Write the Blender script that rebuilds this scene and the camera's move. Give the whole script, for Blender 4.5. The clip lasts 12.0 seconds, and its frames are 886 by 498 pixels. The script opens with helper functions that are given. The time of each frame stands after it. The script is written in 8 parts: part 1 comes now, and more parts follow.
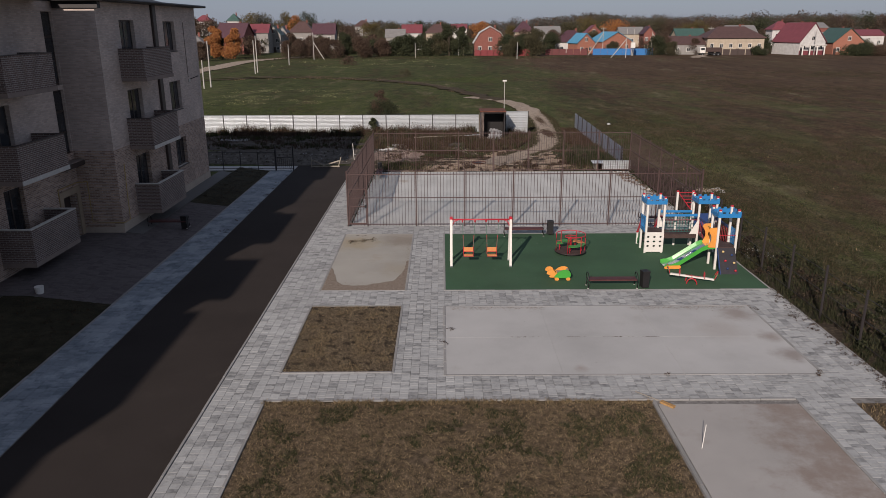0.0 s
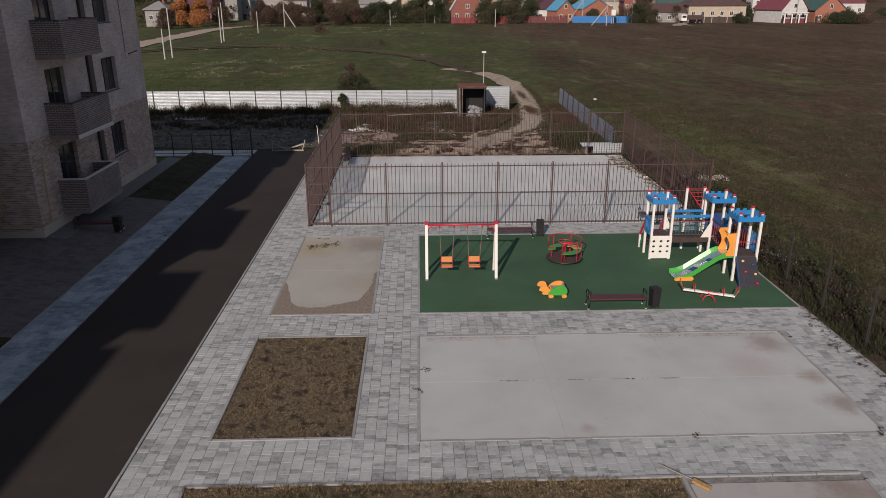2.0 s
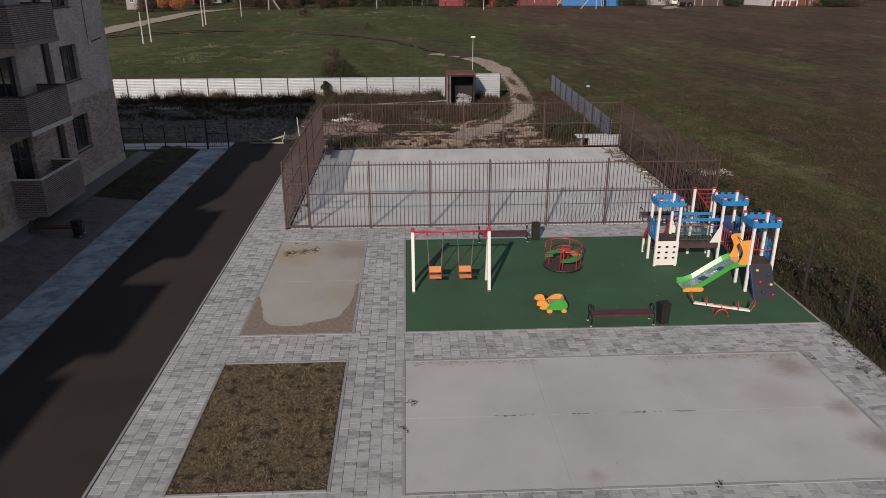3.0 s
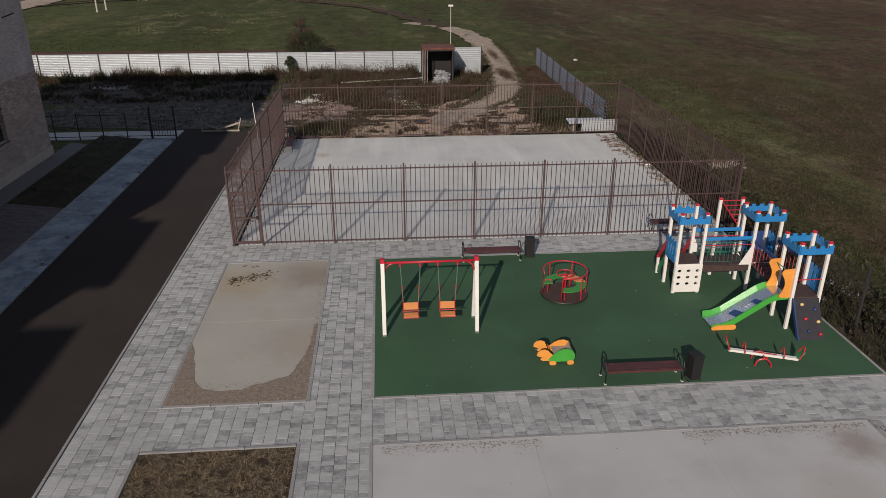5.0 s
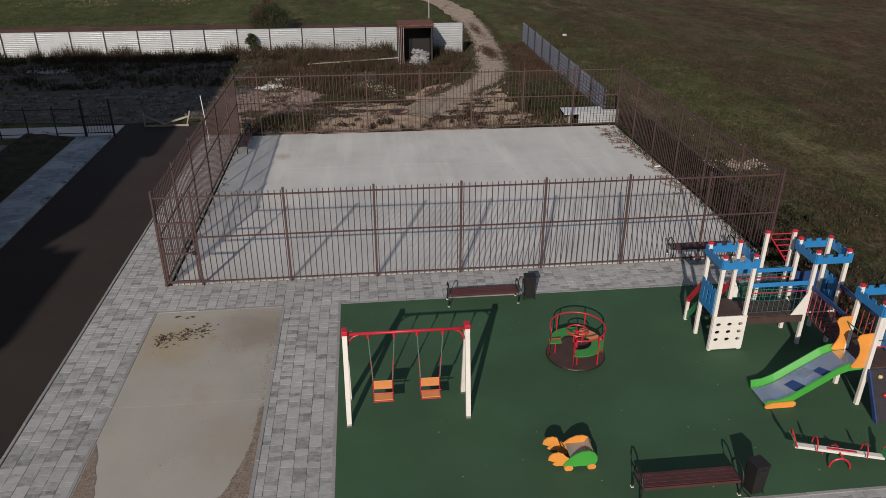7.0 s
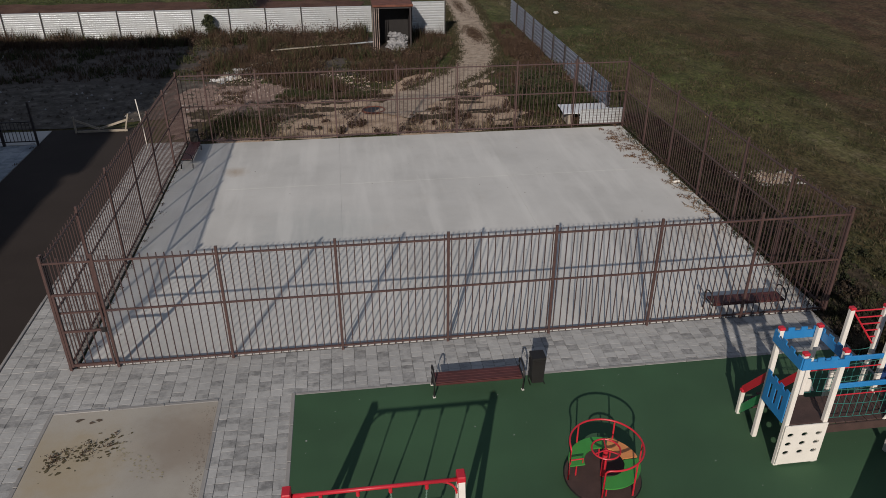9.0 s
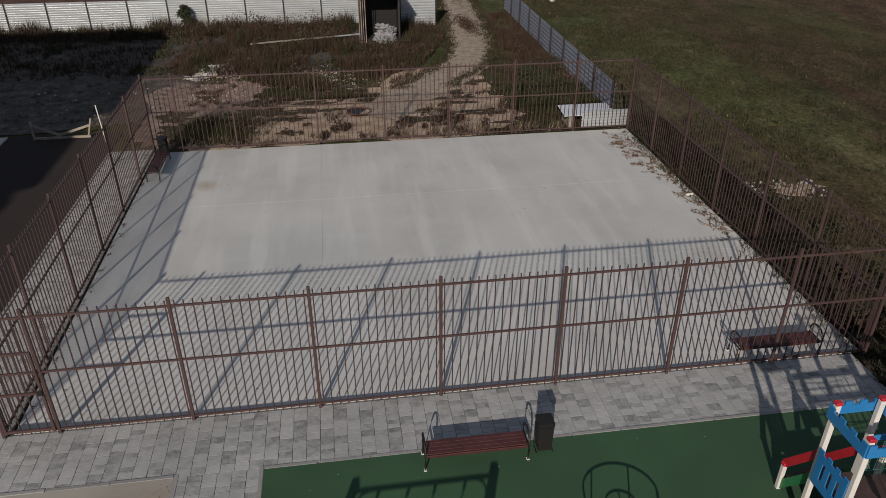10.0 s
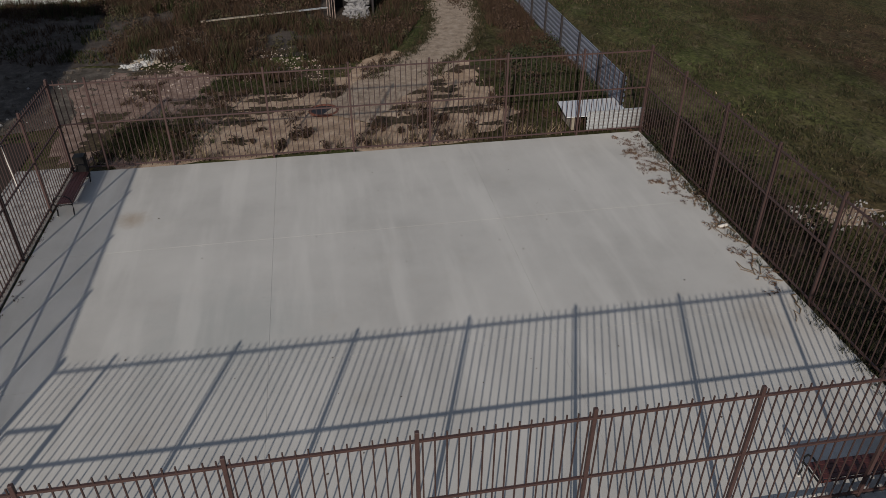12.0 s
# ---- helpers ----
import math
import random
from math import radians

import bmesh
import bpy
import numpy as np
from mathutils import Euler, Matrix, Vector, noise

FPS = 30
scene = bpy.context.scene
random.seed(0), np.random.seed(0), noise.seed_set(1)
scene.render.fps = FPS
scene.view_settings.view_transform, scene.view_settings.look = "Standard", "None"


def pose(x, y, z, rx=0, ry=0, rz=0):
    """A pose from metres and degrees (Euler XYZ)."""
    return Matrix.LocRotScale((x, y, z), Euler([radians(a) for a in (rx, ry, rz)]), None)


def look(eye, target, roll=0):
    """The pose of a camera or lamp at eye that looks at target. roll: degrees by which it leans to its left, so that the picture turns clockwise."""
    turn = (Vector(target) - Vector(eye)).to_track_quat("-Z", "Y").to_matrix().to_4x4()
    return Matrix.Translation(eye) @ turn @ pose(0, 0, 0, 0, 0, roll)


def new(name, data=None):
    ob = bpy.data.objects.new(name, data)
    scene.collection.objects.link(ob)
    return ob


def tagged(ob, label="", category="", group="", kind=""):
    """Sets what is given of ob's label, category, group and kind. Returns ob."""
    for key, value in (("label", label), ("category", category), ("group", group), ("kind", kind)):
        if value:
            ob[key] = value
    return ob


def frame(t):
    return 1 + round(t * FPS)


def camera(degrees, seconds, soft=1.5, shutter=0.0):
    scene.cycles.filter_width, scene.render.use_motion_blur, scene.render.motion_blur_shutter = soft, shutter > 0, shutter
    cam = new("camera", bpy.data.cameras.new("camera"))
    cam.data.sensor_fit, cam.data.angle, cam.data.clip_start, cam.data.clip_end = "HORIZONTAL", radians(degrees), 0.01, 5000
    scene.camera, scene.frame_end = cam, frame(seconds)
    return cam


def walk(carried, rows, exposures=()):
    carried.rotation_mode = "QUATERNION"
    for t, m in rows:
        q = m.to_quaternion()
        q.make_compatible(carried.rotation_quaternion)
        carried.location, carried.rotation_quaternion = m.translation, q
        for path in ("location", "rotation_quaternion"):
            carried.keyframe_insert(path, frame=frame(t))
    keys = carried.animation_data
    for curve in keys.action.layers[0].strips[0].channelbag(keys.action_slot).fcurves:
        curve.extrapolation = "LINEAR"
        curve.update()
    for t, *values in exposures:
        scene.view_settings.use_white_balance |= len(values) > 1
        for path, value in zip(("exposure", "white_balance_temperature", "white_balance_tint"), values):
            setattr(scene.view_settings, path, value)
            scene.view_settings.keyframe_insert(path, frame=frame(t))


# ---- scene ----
cam = camera(62.8, 12.0, soft=0.75)
PATH = [
    (0.0, 0.113, -0.470, 9.914, -0.12, -17.06, 0.21),
    (0.5, 0.149, 0.752, 9.934, -0.55, -17.65, 0.17),
    (1.0, 0.188, 1.971, 9.953, -0.99, -18.25, 0.14),
    (1.5, 0.232, 3.191, 9.971, -1.45, -18.86, 0.11),
    (2.0, 0.280, 4.413, 9.987, -1.90, -19.48, 0.08),
    (2.5, 0.332, 5.636, 10.003, -2.36, -20.10, 0.05),
    (3.0, 0.391, 6.863, 10.018, -2.82, -20.74, 0.02),
    (3.5, 0.455, 8.094, 10.032, -3.28, -21.38, 0.00),
    (4.0, 0.526, 9.330, 10.045, -3.73, -22.02, -0.02),
    (4.5, 0.604, 10.569, 10.057, -4.18, -22.67, -0.04),
    (5.0, 0.689, 11.814, 10.067, -4.62, -23.32, -0.05),
    (5.5, 0.782, 13.064, 10.077, -5.05, -23.96, -0.06),
    (6.0, 0.884, 14.318, 10.086, -5.47, -24.60, -0.08),
    (6.5, 0.995, 15.576, 10.094, -5.88, -25.23, -0.08),
    (7.0, 1.116, 16.837, 10.101, -6.29, -25.85, -0.09),
    (7.5, 1.246, 18.100, 10.106, -6.68, -26.46, -0.09),
    (8.0, 1.387, 19.365, 10.111, -7.06, -27.07, -0.09),
    (8.5, 1.540, 20.631, 10.115, -7.43, -27.68, -0.09),
    (9.0, 1.704, 21.895, 10.118, -7.79, -28.29, -0.09),
    (9.5, 1.880, 23.156, 10.120, -8.14, -28.93, -0.08),
    (10.0, 2.068, 24.413, 10.120, -8.49, -29.60, -0.08),
    (10.5, 2.270, 25.663, 10.120, -8.83, -30.33, -0.06),
    (11.0, 2.485, 26.904, 10.119, -9.17, -31.16, -0.05),
    (11.5, 2.715, 28.135, 10.117, -9.51, -32.11, -0.04),
    (12.0, 2.959, 29.351, 10.113, -9.86, -33.24, -0.02),
]
walk(cam, [(t, pose(x, y, z, 90 + pitch, roll, yaw)) for t, x, y, z, yaw, pitch, roll in PATH],
     exposures=[(0.0, 0.0, 6500, 15), (3.0, -0.03, 6500, 14), (6.0, -0.11, 6500, 12), (9.0, -0.17, 6500, 11), (12.0, -0.43, 6500, 10)])

# ---- light ----
SUN = Vector((-0.677, -2.0, 1.0)).normalized()
world = bpy.data.worlds.new("world")
scene.world = world
world.use_nodes = True
wn = world.node_tree.nodes
sky = wn.new("ShaderNodeTexSky")
sky.sky_type = "NISHITA"
sky.sun_disc = False
sky.sun_elevation = math.asin(SUN.z)
sky.sun_rotation = math.atan2(SUN.x, SUN.y) % (2 * math.pi)
sky.air_density, sky.dust_density, sky.ozone_density = 1.0, 0.6, 2.5
wn["Background"].inputs["Strength"].default_value = 0.049
haze = wn.new("ShaderNodeMix")
haze.data_type = "RGBA"
haze.inputs[0].default_value = 0.6
up = wn.new("ShaderNodeSeparateXYZ")
world.node_tree.links.new(wn.new("ShaderNodeTexCoord").outputs["Generated"], up.inputs[0])
fall = wn.new("ShaderNodeValToRGB")
fall.color_ramp.elements[0].position, fall.color_ramp.elements[0].color = 0.0, (5.4, 6.6, 9.2, 1)
fall.color_ramp.elements[1].position, fall.color_ramp.elements[1].color = 0.45, (4.9, 5.6, 7.1, 1)
world.node_tree.links.new(up.outputs[2], fall.inputs["Fac"])
world.node_tree.links.new(fall.outputs["Color"], haze.inputs[7])
world.node_tree.links.new(sky.outputs["Color"], haze.inputs[6])
world.node_tree.links.new(haze.outputs[2], wn["Background"].inputs["Color"])
lamp = bpy.data.lights.new("sun", "SUN")
lamp.energy, lamp.angle, lamp.color = 4.15, radians(0.6), (1.0, 0.9, 0.79)
sun = new("sun", lamp)
sun.matrix_basis = look(SUN * 50, (0, 0, 0))

# ---- materials ----
def shader(name, rough=0.8, metal=0.0):
    m = bpy.data.materials.new(name)
    m.use_nodes = True
    nt = m.node_tree
    b = nt.nodes["Principled BSDF"]
    b.inputs["Roughness"].default_value = rough
    b.inputs["Metallic"].default_value = metal
    return m, nt, b


def noise_tex(nt, vec, scale, detail=4.0, rough=0.55):
    n = nt.nodes.new("ShaderNodeTexNoise")
    n.inputs["Scale"].default_value, n.inputs["Detail"].default_value, n.inputs["Roughness"].default_value = scale, detail, rough
    nt.links.new(vec, n.inputs["Vector"])
    return n.outputs["Fac"]


def rise(y):
    """The land lifts gently under the far houses and the woods."""
    a, b = (max(0.0, min(1.0, (y - u) / v)) for u, v in ((285, 175), (460, 600)))
    return 5.0 * a * a * (3 - 2 * a) + 3.0 * b


def ramp(nt, fac, stops):
    r = nt.nodes.new("ShaderNodeValToRGB")
    e = r.color_ramp.elements
    while len(e) < len(stops):
        e.new(0.5)
    for k, (p, c) in enumerate(stops):
        e[k].position, e[k].color = p, (*c, 1) if len(c) == 3 else c
    nt.links.new(fac, r.inputs["Fac"])
    return r.outputs["Color"]


def blend(nt, fac, a, b, mode="MIX"):
    x = nt.nodes.new("ShaderNodeMix")
    x.data_type, x.blend_type = "RGBA", mode
    for sock, v in ((x.inputs[0], fac), (x.inputs[6], a), (x.inputs[7], b)):
        if isinstance(v, (int, float)):
            sock.default_value = v
        elif isinstance(v, tuple):
            sock.default_value = (*v, 1)
        else:
            nt.links.new(v, sock)
    return x.outputs[2]


def calc(nt, op, a, b=0.0):
    x = nt.nodes.new("ShaderNodeMath")
    x.operation = op
    for sock, v in zip(x.inputs, (a, b)):
        if isinstance(v, (int, float)):
            sock.default_value = v
        else:
            nt.links.new(v, sock)
    return x.outputs[0]


def step(nt, val, lo, hi):
    x = nt.nodes.new("ShaderNodeMapRange")
    x.interpolation_type = "SMOOTHSTEP"
    x.inputs[1].default_value, x.inputs[2].default_value = lo, hi
    nt.links.new(val, x.inputs[0])
    return x.outputs[0]


def where(nt, space="world"):
    if space == "world":
        return nt.nodes.new("ShaderNodeNewGeometry").outputs["Position"]
    return nt.nodes.new("ShaderNodeTexCoord").outputs["Object"]


def relief(nt, b, height, strength, dist=0.01):
    n = nt.nodes.new("ShaderNodeBump")
    n.inputs["Strength"].default_value, n.inputs["Distance"].default_value = strength, dist
    nt.links.new(height, n.inputs["Height"])
    nt.links.new(n.outputs["Normal"], b.inputs["Normal"])


def dim(c, f):
    return tuple(min(1.0, v * f) for v in c)


def paint(name, c, rough=0.5, metal=0.0, var=0.12, scale=6.0, fine=70.0, bump=0.12, dirt=None, dirty=0.25, space="obj", pick=0.0):
    """Plain or painted surface with broad and fine variation, worn or soiled patches, and a random step for each object."""
    m, nt, b = shader(name, rough, metal)
    p = where(nt, space)
    big, small = noise_tex(nt, p, scale, 3), noise_tex(nt, p, fine, 3)
    col = ramp(nt, big, [(0.3, dim(c, 1 - var)), (0.7, dim(c, 1 + var))])
    col = blend(nt, step(nt, small, 0.45, 0.8), col, dim(c, 1 - 1.6 * var))
    if dirt:
        col = blend(nt, calc(nt, "MULTIPLY", step(nt, noise_tex(nt, p, scale * 0.6, 6, 0.65), 0.5, 0.72), dirty), col, dirt)
    if pick:
        r = nt.nodes.new("ShaderNodeObjectInfo").outputs["Random"]
        col = blend(nt, 1.0, col, ramp(nt, r, [(0, (1 - pick,) * 3), (1, (1 + 0.0,) * 3)]), "MULTIPLY")
    nt.links.new(col, b.inputs["Base Color"])
    relief(nt, b, small, bump)
    return m


def leafy(name, stops, rough=0.75):
    """Leaves and blades: each clump has its own tint."""
    m, nt, b = shader(name, rough)
    r = nt.nodes.new("ShaderNodeNewGeometry").outputs["Random Per Island"]
    nt.links.new(ramp(nt, r, stops), b.inputs["Base Color"])
    b.inputs["Specular IOR Level"].default_value = 0.2
    return m


def brickwork(name, a, bcol, mortar, band=None, w=0.25, h=0.075):
    """Brick courses at true size on walls along x or y; a darker mix below the band height."""
    m, nt, b = shader(name, 0.9)
    p = where(nt)
    s = nt.nodes.new("ShaderNodeSeparateXYZ")
    nt.links.new(p, s.inputs[0])
    c = nt.nodes.new("ShaderNodeCombineXYZ")
    nt.links.new(calc(nt, "ADD", s.outputs[0], s.outputs[1]), c.inputs[0])
    nt.links.new(s.outputs[2], c.inputs[1])
    t = nt.nodes.new("ShaderNodeTexBrick")
    t.inputs["Scale"].default_value = 1.0
    t.inputs["Brick Width"].default_value, t.inputs["Row Height"].default_value, t.inputs["Mortar Size"].default_value = w, h, 0.009
    t.inputs["Color1"].default_value, t.inputs["Color2"].default_value, t.inputs["Mortar"].default_value = (*a, 1), (*bcol, 1), (*mortar, 1)
    t.inputs["Bias"].default_value = -0.1
    nt.links.new(c.outputs[0], t.inputs["Vector"])
    col = t.outputs["Color"]
    if band:
        low = t2 = nt.nodes.new("ShaderNodeTexBrick")
        for k in ("Scale", "Brick Width", "Row Height", "Mortar Size"):
            t2.inputs[k].default_value = t.inputs[k].default_value
        t2.inputs["Color1"].default_value, t2.inputs["Color2"].default_value, t2.inputs["Mortar"].default_value = (*band[1], 1), (*band[2], 1), (*mortar, 1)
        nt.links.new(c.outputs[0], t2.inputs["Vector"])
        col = blend(nt, calc(nt, "LESS_THAN", s.outputs[2], band[0]), col, low.outputs["Color"])
    n = noise_tex(nt, p, 0.9, 5)
    col = blend(nt, 1.0, col, ramp(nt, n, [(0.25, (0.78,) * 3), (0.75, (1.1,) * 3)]), "MULTIPLY")
    nt.links.new(col, b.inputs["Base Color"])
    relief(nt, b, calc(nt, "SUBTRACT", 1.0, t.outputs["Fac"]), 0.5, 0.01)
    return m


def concrete(name, c, stain, rough=0.85, streak=0.0, soiled=None, spots=()):
    m, nt, b = shader(name, rough)
    p = where(nt)
    col = ramp(nt, noise_tex(nt, p, 0.35, 6, 0.6), [(0.3, dim(c, 0.86)), (0.5, c), (0.72, dim(c, 1.1))])
    col = blend(nt, calc(nt, "MULTIPLY", step(nt, noise_tex(nt, p, 0.8, 7, 0.65), 0.55, 0.78), 0.55), col, stain)
    col = blend(nt, calc(nt, "MULTIPLY", step(nt, noise_tex(nt, p, 45, 2), 0.55, 0.75), 0.3), col, dim(c, 0.7))
    if soiled:
        s = nt.nodes.new("ShaderNodeSeparateXYZ")
        nt.links.new(p, s.inputs[0])
        k = calc(nt, "ADD", step(nt, s.outputs[0], soiled[0], soiled[1]), calc(nt, "MULTIPLY", calc(nt, "SUBTRACT", noise_tex(nt, p, 0.9, 6, 0.7), 0.5), 2.4))
        col = blend(nt, calc(nt, "MULTIPLY", step(nt, k, 0.45, 1.2), 0.85), col, (0.225, 0.175, 0.145))
    for sx, sy, radius, tint in spots:
        s = nt.nodes.new("ShaderNodeVectorMath")
        s.operation = "DISTANCE"
        s.inputs[1].default_value = (sx, sy, 0)
        nt.links.new(p, s.inputs[0])
        k = calc(nt, "ADD", calc(nt, "DIVIDE", s.outputs["Value"], radius), calc(nt, "MULTIPLY", calc(nt, "SUBTRACT", noise_tex(nt, p, 1.6, 6, 0.65), 0.5), 1.4))
        col = blend(nt, calc(nt, "MULTIPLY", step(nt, calc(nt, "SUBTRACT", 1.0, k), -0.1, 0.9), 0.6), col, tint)
    if streak:
        q = nt.nodes.new("ShaderNodeMapping")
        q.inputs["Scale"].default_value = (1.3, 0.16, 1)
        nt.links.new(p, q.inputs[0])
        col = blend(nt, calc(nt, "MULTIPLY", step(nt, noise_tex(nt, q.outputs[0], 1.0, 4), 0.45, 0.7), streak), col, dim(c, 1.25))
    nt.links.new(col, b.inputs["Base Color"])
    relief(nt, b, noise_tex(nt, p, 90, 3), 0.15)
    return m


def glazing(name, tint=(0.02, 0.022, 0.025)):
    m, nt, b = shader(name, 0.08)
    p = where(nt)
    nt.links.new(ramp(nt, noise_tex(nt, p, 0.6, 2), [(0.35, tint), (0.7, dim(tint, 3.0))]), b.inputs["Base Color"])
    b.inputs["Specular IOR Level"].default_value = 0.6
    return m


def field_mat():
    m, nt, b = shader("field_grass", 0.95)
    b.inputs["Specular IOR Level"].default_value = 0.1
    p = where(nt)
    s = nt.nodes.new("ShaderNodeSeparateXYZ")
    nt.links.new(p, s.inputs[0])
    x, y = s.outputs[0], s.outputs[1]
    drawn = nt.nodes.new("ShaderNodeMapping")
    drawn.inputs["Scale"].default_value = (1.0, 0.27, 1.0)
    nt.links.new(p, drawn.inputs[0])
    p = drawn.outputs[0]
    tall = nt.nodes.new("ShaderNodeMapping")
    tall.inputs["Scale"].default_value = (1.0, 2.3, 1.0)
    nt.links.new(p, tall.inputs[0])
    fine = tall.outputs[0]
    broad, mid = (noise_tex(nt, p, k, 6, 0.6) for k in (0.025, 0.11))
    small, grain = (noise_tex(nt, fine, k, 6, 0.6) for k in (0.9, 9.0))
    green = ramp(nt, mid, [(0.3, (0.037, 0.045, 0.015)), (0.5, (0.056, 0.067, 0.022)), (0.7, (0.085, 0.088, 0.034))])
    dry = ramp(nt, mid, [(0.28, (0.057, 0.035, 0.022)), (0.5, (0.083, 0.051, 0.032)), (0.72, (0.106, 0.07, 0.043))])
    west = calc(nt, "SUBTRACT", 1.0, step(nt, x, -6.0, 46.0))
    fac = calc(nt, "ADD", calc(nt, "MULTIPLY", west, 0.46), calc(nt, "MULTIPLY", step(nt, broad, 0.35, 0.75), 0.36))
    fac = calc(nt, "ADD", fac, calc(nt, "MULTIPLY", calc(nt, "SUBTRACT", mid, 0.5), 1.2))
    rear = calc(nt, "MULTIPLY", step(nt, y, 70.0, 190.0), step(nt, x, 5.0, 40.0))
    fac = calc(nt, "SUBTRACT", fac, calc(nt, "MULTIPLY", rear, 0.3))
    tussock = noise_tex(nt, p, 0.3, 5, 0.65)
    fac = calc(nt, "ADD", fac, calc(nt, "MULTIPLY", calc(nt, "SUBTRACT", tussock, 0.5), 1.6))
    col = blend(nt, step(nt, fac, -0.12, 0.62), dry, green)
    col = blend(nt, calc(nt, "MULTIPLY", step(nt, small, 0.53, 0.68), 0.5), col, (0.095, 0.08, 0.05))
    col = blend(nt, calc(nt, "MULTIPLY", step(nt, small, 0.5, 0.3), 0.5), col, (0.02, 0.02, 0.011))
    dots = noise_tex(nt, fine, 2.6, 4, 0.75)
    col = blend(nt, calc(nt, "MULTIPLY", step(nt, dots, 0.56, 0.66), 0.8), col, (0.115, 0.096, 0.06))
    col = blend(nt, calc(nt, "MULTIPLY", step(nt, dots, 0.44, 0.34), 0.7), col, (0.018, 0.018, 0.01))
    patchy = noise_tex(nt, p, 0.22, 7, 0.7)
    col = blend(nt, calc(nt, "MULTIPLY", step(nt, patchy, 0.57, 0.68), 0.85), col, (0.135, 0.112, 0.07))
    col = blend(nt, 1.0, col, ramp(nt, noise_tex(nt, p, 0.05, 5, 0.6), [(0.3, (0.86,) * 3), (0.7, (1.15,) * 3)]), "MULTIPLY")
    col = blend(nt, 1.0, col, ramp(nt, noise_tex(nt, fine, 0.55, 3, 0.6), [(0.36, (0.8,) * 3), (0.64, (1.22,) * 3)]), "MULTIPLY")
    col = blend(nt, 1.0, col, ramp(nt, grain, [(0.3, (0.45,) * 3), (0.7, (1.55,) * 3)]), "MULTIPLY")
    nt.links.new(col, b.inputs["Base Color"])
    relief(nt, b, calc(nt, "ADD", grain, small), 0.9, 0.06)
    return m


def soil(name, a, c, d, scale=1.2, bump=0.8):
    m, nt, b = shader(name, 0.95)
    b.inputs["Specular IOR Level"].default_value = 0.15
    p = where(nt)
    col = ramp(nt, noise_tex(nt, p, scale, 8, 0.68), [(0.32, a), (0.5, c), (0.68, d)])
    g = noise_tex(nt, p, 26, 5, 0.7)
    col = blend(nt, 1.0, col, ramp(nt, g, [(0.28, (0.6,) * 3), (0.72, (1.3,) * 3)]), "MULTIPLY")
    nt.links.new(col, b.inputs["Base Color"])
    relief(nt, b, g, bump, 0.03)
    return m


def stone_mat(name, lo, hi, island=False, blotch=None):
    """Paving stone: each piece has its own tone and its own mottling."""
    m, nt, b = shader(name, 0.85)
    p = where(nt)
    r = nt.nodes.new("ShaderNodeNewGeometry").outputs["Random Per Island"] if island else nt.nodes.new("ShaderNodeObjectInfo").outputs["Random"]
    own = nt.nodes.new("ShaderNodeVectorMath")
    own.operation = "ADD"
    nt.links.new(p, own.inputs[0])
    nt.links.new(calc(nt, "MULTIPLY", r, 91.0), own.inputs[1])
    q = own.outputs[0]
    between = lambda f: tuple(u + f * (v - u) for u, v in zip(lo, hi))
    k = calc(nt, "ADD", calc(nt, "MULTIPLY", r, 0.62), calc(nt, "MULTIPLY", calc(nt, "SUBTRACT", noise_tex(nt, q, 6.0, 6, 0.68), 0.33), 1.3))
    col = ramp(nt, k, [(0.08, lo), (0.3, between(0.4)), (0.52, between(0.72)), (0.95, hi)])
    col = blend(nt, calc(nt, "MULTIPLY", step(nt, noise_tex(nt, q, 11.0, 5, 0.7), 0.55, 0.68), 0.35), col, dim(hi, 1.06))
    if blotch:
        col = blend(nt, calc(nt, "MULTIPLY", step(nt, noise_tex(nt, p, 0.9, 6, 0.65), 0.47, 0.6), 0.7), col, blotch)
    col = blend(nt, 1.0, col, ramp(nt, noise_tex(nt, p, 0.5, 3), [(0.3, (0.86,) * 3), (0.7, (1.08,) * 3)]), "MULTIPLY")
    col = blend(nt, calc(nt, "MULTIPLY", step(nt, noise_tex(nt, p, 60, 3), 0.5, 0.8), 0.3), col, dim(lo, 0.9))
    nt.links.new(col, b.inputs["Base Color"])
    relief(nt, b, noise_tex(nt, p, 80, 3), 0.2)
    return m


M_FIELD = field_mat()
M_ASPHALT = concrete("asphalt", (0.037, 0.03, 0.027), (0.05, 0.04, 0.036), 0.95)
M_ASPHALT.node_tree.nodes["Principled BSDF"].inputs["Specular IOR Level"].default_value = 0.15
M_SLAB = concrete("slab_concrete", (0.425, 0.418, 0.405), (0.35, 0.335, 0.315), spots=((10.7, 23.75, 0.8, (0.2, 0.15, 0.12)), (11.0, 21.75, 0.55, (0.2, 0.15, 0.12)), (11.1, 20.4, 0.7, (0.17, 0.125, 0.1)), (4.3, 19.5, 0.3, (0.27, 0.22, 0.19)), (9.6, 22.4, 1.2, (0.35, 0.32, 0.295))))
M_SLABNEAR = concrete("stained_concrete", (0.35, 0.33, 0.31), (0.25, 0.215, 0.185), soiled=(6.2, 9.6))
M_SLABDIRTY = concrete("sandy_concrete", (0.355, 0.335, 0.295), (0.31, 0.255, 0.185), spots=((-4.0, 32.9, 1.5, (0.32, 0.25, 0.14)), (-1.7, 33.4, 1.5, (0.21, 0.165, 0.125)), (-1.7, 29.0, 1.2, (0.3, 0.26, 0.2))))
M_SAND = soil("wet_sand", (0.18, 0.142, 0.113), (0.245, 0.197, 0.158), (0.31, 0.257, 0.21), 9.0, 0.6)
